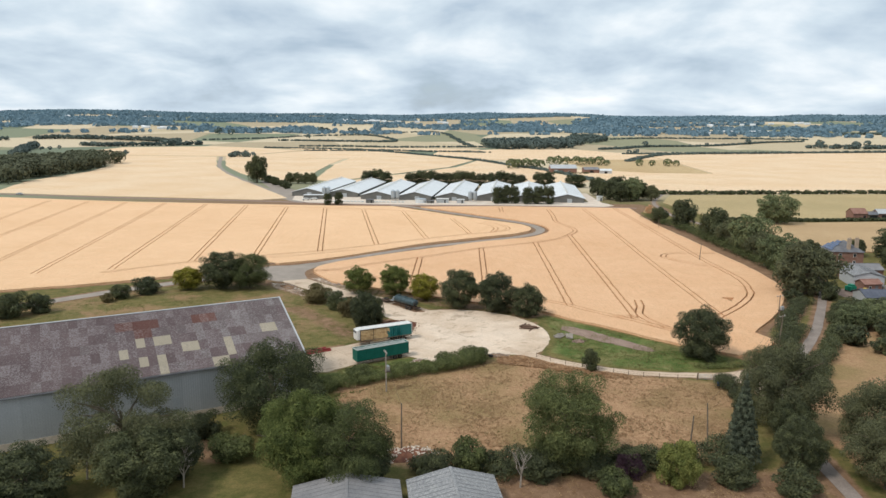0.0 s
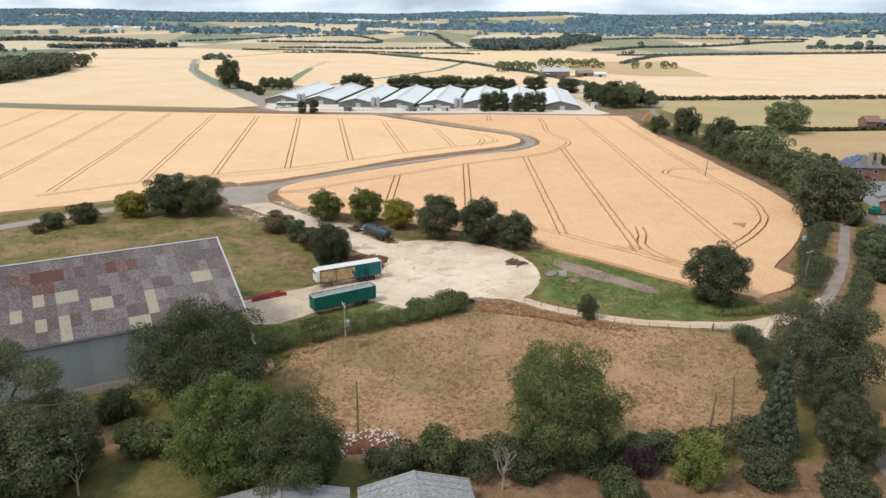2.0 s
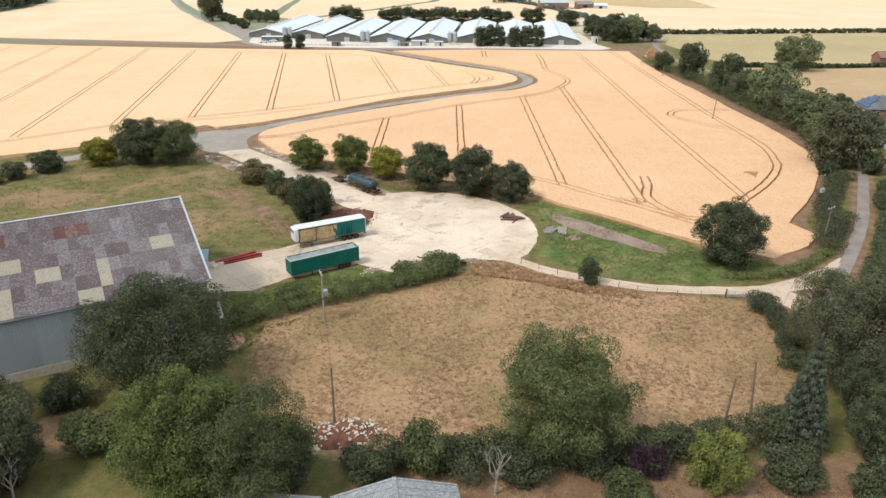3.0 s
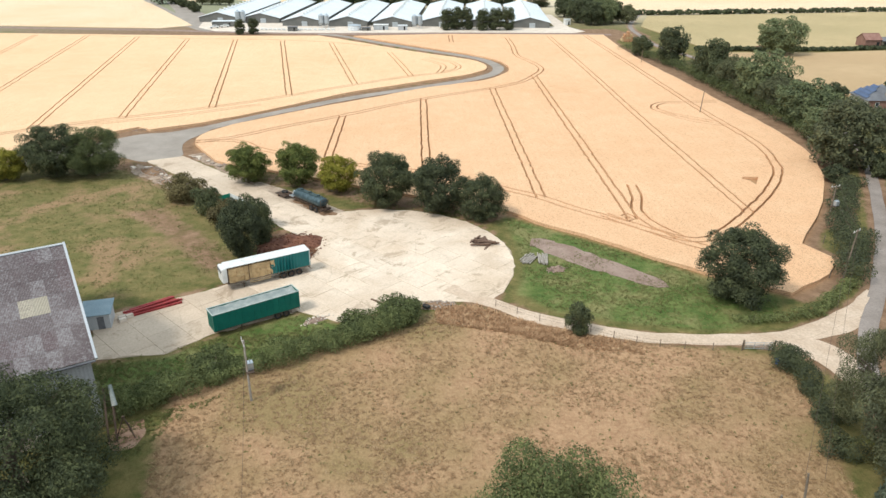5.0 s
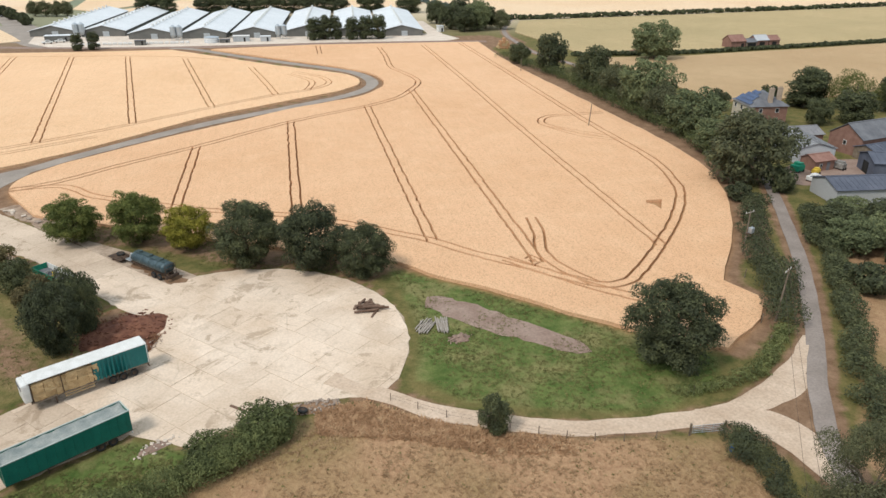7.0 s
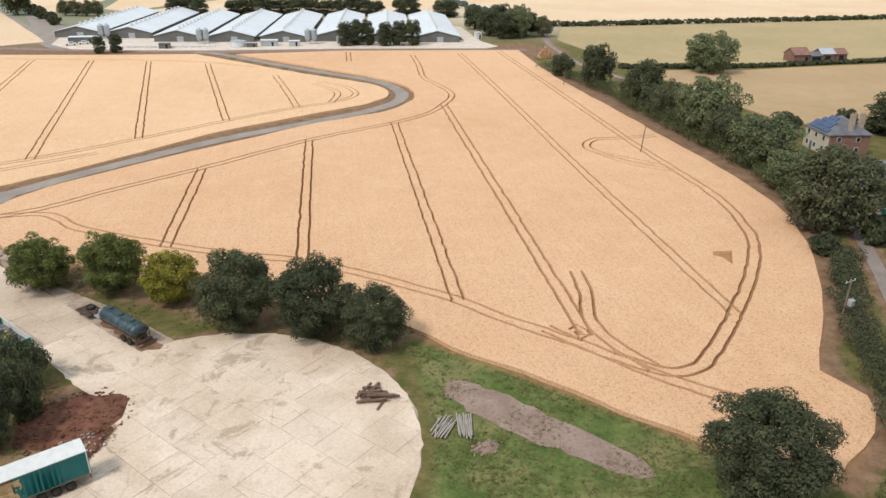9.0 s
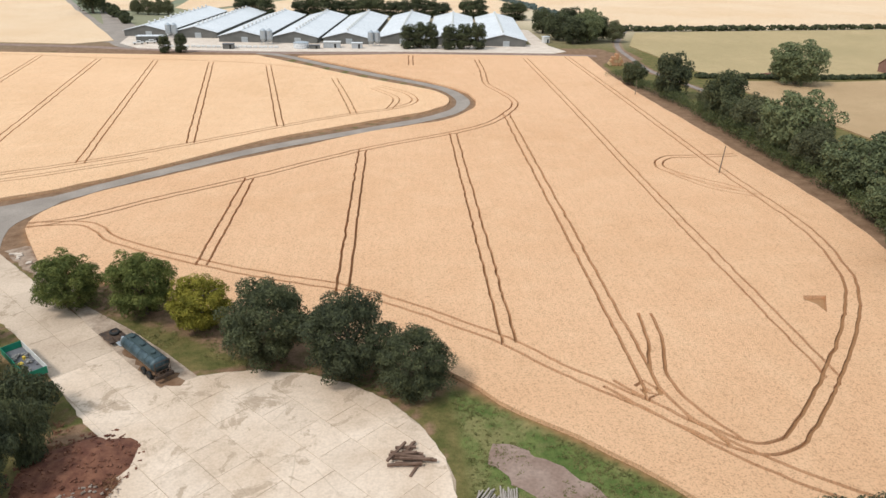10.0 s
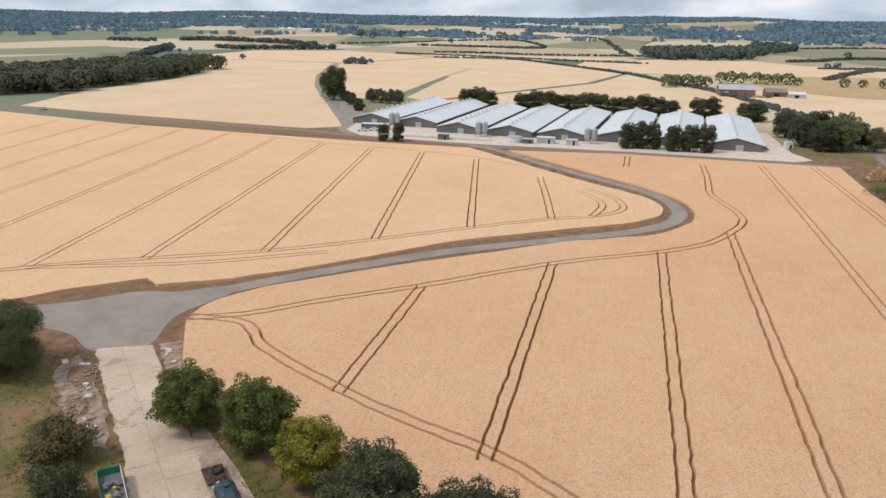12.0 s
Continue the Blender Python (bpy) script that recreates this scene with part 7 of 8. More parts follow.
for x, y in ((71.78, 166.05), (69.22, 160.42), (76.18, 170.98), (78.54, 175.43), (81.49, 181.36), (78.08, 179.88)):
    p = part("fence_post", tube(bmesh.new(), (0, 0, -0.1), (0, 0, 1.6), 0.09, 0.08, 7), M_WOOD)
    p.matrix_basis = pose(x, y, 0, 3, 2, 0)
    tagged(p, "weathered wooden post at the field edge", "post", "posts at the field edge")


# ---- bare tree and pale stems in the foreground ----
def dead_tree(x, y, h, seed):
    rng = random.Random(seed)
    root = empty("dead_tree", pose(x, y, 0), "bare grey dead tree with twigs", "tree")
    bm = bmesh.new()

    def grow(p, d, ln, r, depth):
        q = p + d * ln
        tube(bm, p, q, r, r * 0.6, 6 if depth < 2 else 4)
        if depth < 4:
            for _ in range(3 if depth else 5):
                e = (d + Vector((rng.uniform(-0.8, 0.8), rng.uniform(-0.8, 0.8), rng.uniform(-0.1, 0.5)))).normalized()
                grow(p.lerp(q, rng.uniform(0.55, 1.0)), e, ln * rng.uniform(0.5, 0.75), r * 0.5, depth + 1)

    grow(Vector((0, 0, -0.1)), Vector((0.05, 0.02, 1)), h * 0.42, 0.16, 0)
    part("bare_crown", bm, M_DEAD, root)


dead_tree(9.03, 99.57, 7.4, 3)
dead_tree(-54.71, 99.44, 8.5, 4)
dead_tree(-39.6, 97.6, 7.0, 6)


# ---- tufts of grass ----
def tufts(name, poly, count, size, mat, label, seed, keep_out=()):
    """Loose blades in small clumps over a patch of ground."""
    rng = np.random.default_rng(seed)
    poly = np.asarray(poly, float)
    lo, hi = poly.min(0), poly.max(0)
    x, y = rng.uniform(lo[0], hi[0], count * 3), rng.uniform(lo[1], hi[1], count * 3)
    ok = inside(x, y, poly)
    thick = np.array([noise.noise((a * 0.12, b * 0.12, seed)) for a, b in zip(x, y)]) > rng.uniform(-0.5, 0.35, len(x))
    ok &= thick
    for k in keep_out:
        ok &= ~inside(x, y, k)
    x, y = x[ok][:count], y[ok][:count]
    n, per = len(x), 5
    i = np.repeat(np.arange(n), per)
    a = rng.uniform(0, 6.28, n * per)
    h = size * rng.uniform(0.5, 1.3, n)[i] * rng.uniform(0.6, 1.1, n * per)
    base = np.stack([x[i] + rng.normal(scale=size * 0.3, size=n * per), y[i] + rng.normal(scale=size * 0.3, size=n * per), np.zeros(n * per)], 1)
    side = np.stack([np.cos(a), np.sin(a), np.zeros(n * per)], 1) * (size * 0.22)
    tip = base + np.stack([np.sin(a) * h * 0.9, -np.cos(a) * h * 0.9, h * 0.45], 1)
    ob = loose_faces(name, np.stack([base - side, base + side, tip], 1), mat)
    return tagged(ob, label, "grass", kind="stuff")


M_TUFT_DRY = leaves("straw coloured grass", (0.28, 0.175, 0.095), (0.37, 0.245, 0.135), (0.48, 0.34, 0.20), 0.3)
M_TUFT_RUST = leaves("tall russet grass", (0.35, 0.205, 0.11), (0.50, 0.315, 0.18), (0.64, 0.46, 0.28), 0.4)
M_TUFT_GREEN = leaves("rough green grass", (0.10, 0.11, 0.036), (0.17, 0.165, 0.06), (0.28, 0.24, 0.10), 0.4)
tufts("grass_tufts", PASTURE, 11000, 0.34, M_TUFT_DRY, "dry straw coloured grass tussocks in the pasture", 41)
tufts("grass_tufts", PASTURE, 700, 0.26, M_TUFT_GREEN, "scattered green weeds in the dry pasture", 42)
tufts("grass_tufts", [(-29.5, 131), (-24, 134.5), (-18.5, 137), (-21, 132.5), (-25, 127), (-30, 122)], 1400, 0.42, M_TUFT_GREEN, "rough green weeds at the foot of the hedge", 51)
tufts("grass_tufts", VERGE, 2500, 0.34, M_TUFT_GREEN, "rough green verge between the yard and the hedge", 49, [YARD])
M_TUFT_BROWN = leaves("dead brown weeds", (0.095, 0.045, 0.027), (0.19, 0.092, 0.052), (0.33, 0.185, 0.105), 0.3)
tufts("grass_tufts", RUST, 1800, 0.6, M_TUFT_BROWN, "dead brown weeds over the scrap heap", 50, [YARD])
tufts("grass_tufts", GREEN, 4000, 0.3, M_TUFT_GREEN, "rough green grass beside the round yard", 43)
tufts("grass_tufts", PADDOCK, 8000, 0.34, M_TUFT_GREEN, "rough tussocky grass of the paddock", 44, [YARD])
tufts("grass_tufts", [(-38.83, 143.67), (-23.11, 150.24), (-5.45, 152.98), (0.43, 155.88), (6.3, 157.81), (-3.5, 150.03), (-17.24, 141.36), (-30.99, 134.74)], 3000, 0.4, M_TUFT_GREEN, "rough green verge beside the yard", 45, [YARD])
tufts("grass_tufts", [(8.26, 158.29), (14.13, 158.76), (19.99, 154.12), (27.79, 150.16), (35.58, 147.48), (35.57, 144.92), (26.8, 146.42), (18.02, 150.88), (8.25, 153.87)], 2600, 0.6, M_TUFT_RUST, "tall russet dry grass on the bank by the track", 46)
tufts("grass_tufts", GARDEN, 4000, 0.35, M_TUFT_DRY, "dry grass of the garden lawn", 47)
tufts("grass_tufts", [(-42.91, 235.16), (-35, 228.15), (-21.21, 221.11), (-7.43, 213.13), (8.28, 205.17), (22, 198.23), (16.12, 192.3), (-3.49, 200.25), (-19.21, 207.25), (-27.09, 214.23), (-40.91, 227.22)], 4000, 0.45, M_TUFT_GREEN, "weeds under the trees by the lane", 48, [YARD, FIELD_EAST])


# ---- farm buildings ----
def gabled(name, m, L, W, eave, ridge, wall, roof, label, category="building", openings=(), ribs=0, group=""):
    """A plain building: walls with thickness, gables and two roof slopes; openings: (side, along, z0, wide, high, material)."""
    root = empty(name, m, label, category, group)
    for y in (-1, 1):
        part("wall", box(bmesh.new(), (L, 0.3, eave), (0, y * (W / 2 - 0.15), eave / 2)), wall, root)
    for x in (-1, 1):
        xo, xi = x * L / 2, x * (L / 2 - 0.3)
        v = [(a, b, c) for a in (xo, xi) for b, c in ((-W / 2 + 0.302, 0), (W / 2 - 0.302, 0), (W / 2 - 0.302, eave), (0, ridge - 0.15), (-W / 2 + 0.302, eave))]
        mesh("gable", v, [(0, 1, 2, 3, 4), (9, 8, 7, 6, 5), (0, 5, 6, 1), (1, 6, 7, 2), (2, 7, 8, 3), (3, 8, 9, 4), (4, 9, 5, 0)], wall, root)
    slope = math.atan2(ridge - eave, W / 2)
    run = W / 2 + 0.4
    ln = run / math.cos(slope)
    for y in (-1, 1):
        bm = bmesh.new()
        a = Matrix.Rotation(-y * slope, 4, "X")
        c = Vector((0, y * run / 2, ridge - math.tan(slope) * run / 2 + 0.06))
        box(bm, (L + 0.6, ln, 0.12), c, a)
        slope_part = part("roof_slope", bm, roof, root)
        for i in range(ribs):
            part("roof_rib", box(bmesh.new(), (0.1, ln, 0.05), c + a.to_3x3() @ Vector((-L / 2 + L * i / max(1, ribs - 1), 0, 0.08)), a), roof, slope_part)
    part("ridge_cap", box(bmesh.new(), (L + 0.6, 0.45, 0.14), (0, 0, ridge + 0.1), bevel=0.04), roof, root)
    # openings are not cut; near-black panels on the wall paint their inside shade
    for side, along_x, z0, wd, hg, mt in openings:
        if side in ("s", "n"):
            y = -W / 2 if side == "s" else W / 2
            win = part("window" if hg < 1.8 else "door", box(bmesh.new(), (wd, 0.1, hg), (along_x, y, z0 + hg / 2), bevel=0.02), M_WHITE if hg < 1.8 else mt, root)
            if hg < 1.8:
                part("pane", box(bmesh.new(), (wd - 0.2, 0.06, hg - 0.2), (along_x, y + (-0.04 if side == "s" else 0.04), z0 + hg / 2)), mt, win)
        else:
            x = -L / 2 if side == "w" else L / 2
            win = part("window" if hg < 1.8 else "door", box(bmesh.new(), (0.1, wd, hg), (x, along_x, z0 + hg / 2), bevel=0.02), M_WHITE if hg < 1.8 else mt, root)
            if hg < 1.8:
                part("pane", box(bmesh.new(), (0.06, wd - 0.2, hg - 0.2), (x + (-0.04 if side == "w" else 0.04), along_x, z0 + hg / 2)), mt, win)
    return root


M_PANE = plain("dark window glass", (0.02, 0.025, 0.03), (0.05, 0.06, 0.07), 1.0, 6.0, 0.1, 0, 0.0, 0.001, "object", 0.6)
M_CREAM = plain("cream render", (0.56, 0.49, 0.38), (0.64, 0.57, 0.46), 0.5, 6.0, 0.85)
M_TILE = plain("weathered red tile", (0.25, 0.125, 0.095), (0.32, 0.18, 0.14), 0.6, 7.0, 0.85)
M_SOLAR = plain("blue solar glass", (0.035, 0.06, 0.14), (0.05, 0.085, 0.18), 0.5, 4.0, 0.15, 0, 0.0, 0.001, "object", 0.6)
M_FIBRE = plain("grey fibre roof", (0.21, 0.205, 0.21), (0.28, 0.27, 0.27), 0.3, 4.0, 0.8, 0, 0.3, 0.02)
M_FIBRE_WORN = speckled("mottled fibre roof", (0.17, 0.17, 0.18), (0.22, 0.22, 0.23), (0.36, 0.36, 0.35), 0.10)
M_BLUEROOF = plain("slate blue sheet", (0.085, 0.095, 0.125), (0.12, 0.13, 0.165), 0.4, 5.0, 0.85)
M_ORANGE = plain("orange brown bale wrap", (0.44, 0.22, 0.10), (0.54, 0.30, 0.16), 1.0, 8.0, 0.8)


def house():
    """Two storeys, hipped slate roof with solar panels, cream front to the west, brick to the south."""
    root = empty("house", pose(143.22, 274.01, 0, 0, 0, -6), "two-storey cream and brick farmhouse with solar panels", "house")
    W = 11.0
    h = W / 2
    part("cream_wall", box(bmesh.new(), (0.35, W, 5.6), (-h + 0.17, 0, 2.8)), M_CREAM, root)
    part("brick_wall", box(bmesh.new(), (W - 0.36, 0.35, 5.6), (0.18, -h + 0.17, 2.8)), M_BRICK, root)
    part("brick_wall", box(bmesh.new(), (W - 0.36, 0.35, 5.6), (0.18, h - 0.17, 2.8)), M_BRICK, root)
    part("brick_wall", box(bmesh.new(), (0.35, W - 0.72, 5.6), (h - 0.17, 0, 2.8)), M_BRICK, root)
    e, r = h + 0.45, 2.0
    v = [(-e, -e, 5.5), (e, -e, 5.5), (e, e, 5.5), (-e, e, 5.5), (-0.6, -r * 0.2, 9.0), (0.9, r * 0.6, 9.0)]
    mesh("roof", v, [(0, 1, 4), (1, 2, 5, 4), (2, 3, 5), (3, 0, 4, 5), (3, 2, 1, 0)], M_SLATE, root, "hipped grey slate roof")
    nrm = Vector((-3.5, 0, 4.9)).normalized()
    for i in range(7):
        for j in range(4):
            p = Vector((-5.1 + 1.15 * j, -3.9 + 1.28 * i + 0.1 * j, 5.72 + (9.0 - 5.5) / 5.35 * (0.85 + 1.15 * j) * 0.98 + 0.05))
            if abs(p.y - 0.1 * j) < 4.8 - 1.0 * j:
                bm = bmesh.new()
                box(bm, (1.25, 1.2, 0.05), p, Matrix.Rotation(-math.atan2(3.5, 5.2), 4, "Y"), 0.01)
                part("solar_panel", bm, M_SOLAR, root, "dark blue solar panel")
    for x, y in ((0.5, -4.2), (3.6, -3.2)):
        bm = bmesh.new()
        box(bm, (1.2, 0.9, 4.4), (x, y, 8.2), bevel=0.04)
        box(bm, (1.35, 1.05, 0.2), (x, y, 10.3))
        for k in (-0.3, 0.3):
            tube(bm, (x + k, y, 10.4), (x + k, y, 10.9), 0.16, 0.13, 8)
        part("chimney", bm, M_STRAWBRICK, root, "buff brick chimney stack")
    for z in (1.0, 3.7):
        for y in (-3.6, 0.0, 3.6):
            w = part("window", box(bmesh.new(), (0.12, 1.15, 1.35), (-h, y, z + 0.6), bevel=0.02), M_WHITE, root)
            part("pane", box(bmesh.new(), (0.06, 0.95, 1.15), (-h - 0.05, y, z + 0.6)), M_PANE, w)
        for x in (-2.6, 2.4):
            w = part("window", box(bmesh.new(), (1.1, 0.12, 1.3), (x, -h, z + 0.6), bevel=0.02), M_WHITE, root)
            part("pane", box(bmesh.new(), (0.9, 0.06, 1.1), (x, -h - 0.05, z + 0.6)), M_PANE, w)
    part("door", box(bmesh.new(), (0.1, 1.0, 2.1), (-h - 0.005, 1.8, 1.05), bevel=0.02), M_SLATE, root)


M_STRAWBRICK = plain("buff brick", (0.40, 0.30, 0.22), (0.48, 0.37, 0.28), 0.8, 8.0, 0.9)
house()
gabled("farm_shed", pose(132.02, 239.08, 0, 0, 0, 80), 14, 9, 4.0, 5.2, M_WALL_PATCH, M_FIBRE_WORN, "pale grey roofed farm shed beside the yard", "shed", [("w", 1.5, 0, 2.6, 2.6, M_INSIDE_SHADE)], 14)
gabled("farm_shed", pose(136.5, 248.49, 0, 0, 0, 0), 12, 7, 3.6, 5.0, M_BRICK, M_FIBRE, "low grey roofed brick outbuilding", "shed", [("s", 0, 0, 2.4, 2.3, M_INSIDE_SHADE)], 10)
gabled("brick_barn", pose(155.15, 241.72, 0, 0, 0, 12), 22, 9.5, 4.6, 7.6, M_BRICK, M_SLATE, "old brick barn with grey slate roof", "barn", [("s", -6, 0, 3, 3.2, M_INSIDE_SHADE), ("s", 3, 0, 2.4, 2.4, M_INSIDE_SHADE), ("w", 0, 2.2, 1.0, 1.2, M_INSIDE_SHADE)])
gabled("lean_to", pose(149.55, 233.72, 0, 0, 0, 12), 10, 6, 2.8, 3.8, M_WOOD, M_BLUEROOF, "open fronted lean-to with dark sheet roof", "shed", [("s", 0, 0, 7, 2.4, M_INSIDE_SHADE)], 9)
gabled("brick_store", pose(129.11, 229.44, 0, 0, 0, 8), 6, 4.4, 2.6, 3.6, M_BRICK, M_TILE, "small red brick store in the farmyard", "shed", [("s", -1, 0.8, 0.9, 1.0, M_PANE), ("s", 1.2, 0, 1.0, 2.0, M_SLATE)])
gabled("long_shed", pose(128.33, 209.71, 0, 0, 0, -6), 24, 9, 3.2, 4.6, M_WALL_SHEET, M_BLUEROOF, "long low shed with slate blue roof", "shed", [("s", 4, 0, 3, 2.5, M_INSIDE_SHADE)], 22)
gabled("blue_shed", pose(143.03, 222.35, 0, 0, 0, -20), 11, 9, 3.6, 5.0, M_BLUEROOF, M_BLUEROOF, "dark blue sheeted shed in the farmyard", "shed", [("w", 0, 0, 3, 2.8, M_INSIDE_SHADE)], 10)
yard2 = ragged(smooth([(116.76, 219.86), (125.5, 217.73), (139.09, 217.46), (148.95, 225.24), (147.04, 232.22), (135.39, 234.51), (119.76, 229.79)], 2, True), 0.6, 0.3)
tagged(prism("pavement", yard2, -0.05, 0.05, M_DIRT), "dusty bare farmyard between the brick buildings", "farmyard", kind="structure")
for (x, y), (sx, sy, sz), mt, lb, ct in (((122.86, 227.95), (2.6, 2.2, 2.0), M_SKIP, "green plastic tank in the farmyard", "tank"), ((125.76, 225.21), (1.8, 1.2, 1.4), M_YELLOW, "yellow machine parked in the farmyard", "machine"), ((133.95, 227.55), (1.6, 2.4, 1.8), M_JUNK, "grey machinery standing by the brick store", "machine"), ((122.12, 221.28), (3.4, 1.6, 1.3), M_WHITE, "white trailer box at the yard entrance", "trailer")):
    t = empty(ct, pose(x, y, 0.05, 0, 0, 20), lb, ct)
    bm = bmesh.new()
    box(bm, (sx, sy, sz * 0.7), (0, 0, sz * 0.35 + 0.3), bevel=0.12)
    part("body", bm, mt, t)
    bm = bmesh.new()
    box(bm, (sx * 0.5, sy * 0.8, sz * 0.35), (sx * 0.1, 0, sz * 0.85 + 0.2), bevel=0.1)
    part("top", bm, mt, t)
    for kx in (-0.32, 0.32):
        for ky in (-0.5, 0.5):
            wheel("wheel", t, (kx * sx, ky * sy, 0.32), 0.32, 0.2)
# barns beyond the pasture
gabled("field_barn", pose(219.59, 407.83, 0, 0, 0, 4), 8, 7, 3.6, 6.0, M_BRICK, M_TILE, "small brick field barn with red tiles", "barn", [("s", 2.5, 0, 1.4, 2.4, M_INSIDE_SHADE)])
gabled("field_barn", pose(226.78, 407.32, 0, 0, 0, 4), 5.6, 6, 3.0, 4.2, M_WOOD, M_SLATE, "open fronted cattle shelter with dark roof", "shed", [("s", 0.2, 0, 4.4, 2.4, M_INSIDE_SHADE)])
gabled("field_barn", pose(234.22, 409.88, 0, 0, 0, 4), 7, 6, 3.4, 5.4, M_BRICK, M_WALL_PATCH, "brick shelter with pale sheeted roof", "shed", [("s", 0, 0, 3.0, 2.4, M_INSIDE_SHADE)])
gabled("field_barn", pose(241.22, 410.4, 0, 0, 0, 4), 6, 6, 3.2, 5.0, M_BRICK, M_TILE, "half ruined brick shelter with red roof", "shed", [("s", 0, 0, 2.4, 2.4, M_INSIDE_SHADE)])
heap("rubble_heap", (167.11, 402.19), 10, 3, 1.2, M_RUST, "long heap of red brick rubble by the hedge", "rubble heap", 120, M_BRICK, 21, 0, (0.3, 1.0))
# northern farm
gabled("farmhouse", pose(105.21, 783.24, 0, 0, 0, 3), 28, 14, 5.0, 8.5, M_BRICK, M_WALL_PATCH, "large brick farm building with pale roof", "building", [("s", -8, 0, 4, 3.4, M_WHITE), ("s", 6, 1, 2, 1.5, M_PANE)], 20)
gabled("farm_shed", pose(134.63, 779.6, 0, 0, 0, 3), 16, 12, 4.0, 6.4, M_BRICK, M_FIBRE, "brick farm building with grey roof", "building", [("s", 0, 0, 4, 3.0, M_INSIDE_SHADE)], 10)
gabled("farm_shed", pose(148.86, 770.11, 0, 0, 0, -4), 12, 9, 3.4, 5.0, M_WALL_SHEET, M_ROOF_WHITE, "pale low farm shed by the fields", "building", [("s", 0, 0, 3, 2.6, M_INSIDE_SHADE)], 8)
hedge([(92.05, 762.38), (105.21, 760.24), (118.39, 762.02), (128.54, 762.78)], 2.5, 5, M_LEAF_DARK, "clipped dark hedge before the northern farm", 31, 8, 0.8)

# low farm building under the start of the flight
for (x, y), w, mt, lb in (((-15.34, 94.51), 14.8, M_FIBRE, "low grey roofed farm building, smooth fibre sheets"), ((-1.05, 96.68), 12.6, M_FIBRE_WORN, "low farm building with mottled grey roof")):
    gabled("farm_building", pose(x, y, 0, 0, 0, 99) @ pose(-13, 0, 0), 26, w - 0.9, 2.7, 4.2, M_BRICK, mt, lb, "building", [("e", 0, 0, 2.4, 2.1, M_INSIDE_SHADE)], 26)


# ---- round the poultry sheds ----
def round_tank(x, y, r, h):
    t = empty("water_tank", pose(x, y, 0.06), "round galvanised water tank on the concrete", "tank")
    bm = bmesh.new()
    tube(bm, (0, 0, 0), (0, 0, h), r, r, 28)
    part("body", bm, M_ROOF_WHITE, t)
    bm = bmesh.new()
    tube(bm, (0, 0, h), (0, 0, h + 0.5), r + 0.1, r * 0.3, 28)
    part("lid", bm, M_STEEL, t)
    for z in (0.3, h * 0.5, h - 0.2):
        bm = bmesh.new()
        tube(bm, (0, 0, z - 0.05), (0, 0, z + 0.05), r + 0.06, r + 0.06, 28)
        part("hoop", bm, M_STEEL, t)


round_tank(-29.1, 475.11, 3.6, 2.6)


def cabin(x, y, L, W, h, mat, roof, label, angle=0):
    t = empty("cabin", pose(x, y, 0.06, 0, 0, angle), label, "cabin")
    part("body", box(bmesh.new(), (L, W, h), (0, 0, h / 2), bevel=0.05), mat, t)
    part("roof", box(bmesh.new(), (L + 0.4, W + 0.4, 0.18), (0, 0, h + 0.09), bevel=0.04), roof, t)
    # panel in the near-black colour painted for a shaded doorway
    part("door", box(bmesh.new(), (0.9, 0.08, min(2.0, h - 0.3)), (L * 0.2, -W / 2 - 0.01, min(2.0, h - 0.3) / 2)), M_INSIDE_SHADE, t)
    return t


cabin(-14.62, 476.87, 8, 4, 2.6, M_STEEL, M_WHITE, "grey plant cabin by the poultry sheds")
cabin(-2.61, 474.97, 5, 3, 2.4, M_WALL_PATCH, M_ROOF_WHITE, "small pale cabin on the concrete apron")
cabin(-62.48, 472.16, 5, 2.6, 2.2, M_CLAD_DARK, M_SLATE, "dark container on the concrete apron")
cabin(-22.6, 473.12, 5, 2.2, 1.6, M_CLAD_DARK, M_SLATE, "low dark store on the concrete apron")
cabin(-104.45, 494.9, 14, 5, 2.8, M_CLAD_DARK, M_ROOF_WHITE, "low dark annex with white roof", 4)
cabin(92.38, 494.96, 3.2, 3, 3.0, M_WHITE, M_ROOF_WHITE, "small white hut among the trees", 10)
_r = random.Random(4)
for i in range(22):
    b = part("wrapped_bale", box(bmesh.new(), (1.9, 1.3, 1.0), (0, 0, 0.5), bevel=0.25), M_WHITE)
    b.matrix_basis = pose(-92.35 + 2.45 * i + _r.uniform(-0.3, 0.3), 476.73 - 0.09 * i * 1.2 + _r.uniform(-0.4, 0.4), 0.06, 0, 0, _r.uniform(-8, 8))
    tagged(b, "white wrapped bale on the concrete apron", "bale", "white bales by the sheds")


def pickup(x, y, angle, mat, label):
    t = empty("pickup_truck", pose(x, y, 0.08, 0, 0, angle), label, "vehicle")
    bm = bmesh.new()
    box(bm, (5.0, 1.85, 0.62), (0, 0, 0.78), bevel=0.14)
    part("body", bm, mat, t)
    bm = bmesh.new()
    box(bm, (2.2, 1.65, 0.62), (0.2, 0, 1.38), bevel=0.2)
    cab = part("cab", bm, mat, t)
    for y0 in (-0.83, 0.83):
        part("side_window", box(bmesh.new(), (1.5, 0.03, 0.34), (0.2, y0, 1.42)), M_PANE, cab)
    part("windscreen", box(bmesh.new(), (0.03, 1.3, 0.36), (1.31, 0, 1.42)), M_PANE, cab)
    for kx in (-1.6, 1.6):
        for ky in (-0.85, 0.85):
            wheel("wheel", t, (kx, ky, 0.37), 0.37, 0.24)


pickup(-108.32, 485.6, 20, M_WHITE, "white pickup parked before the sheds")
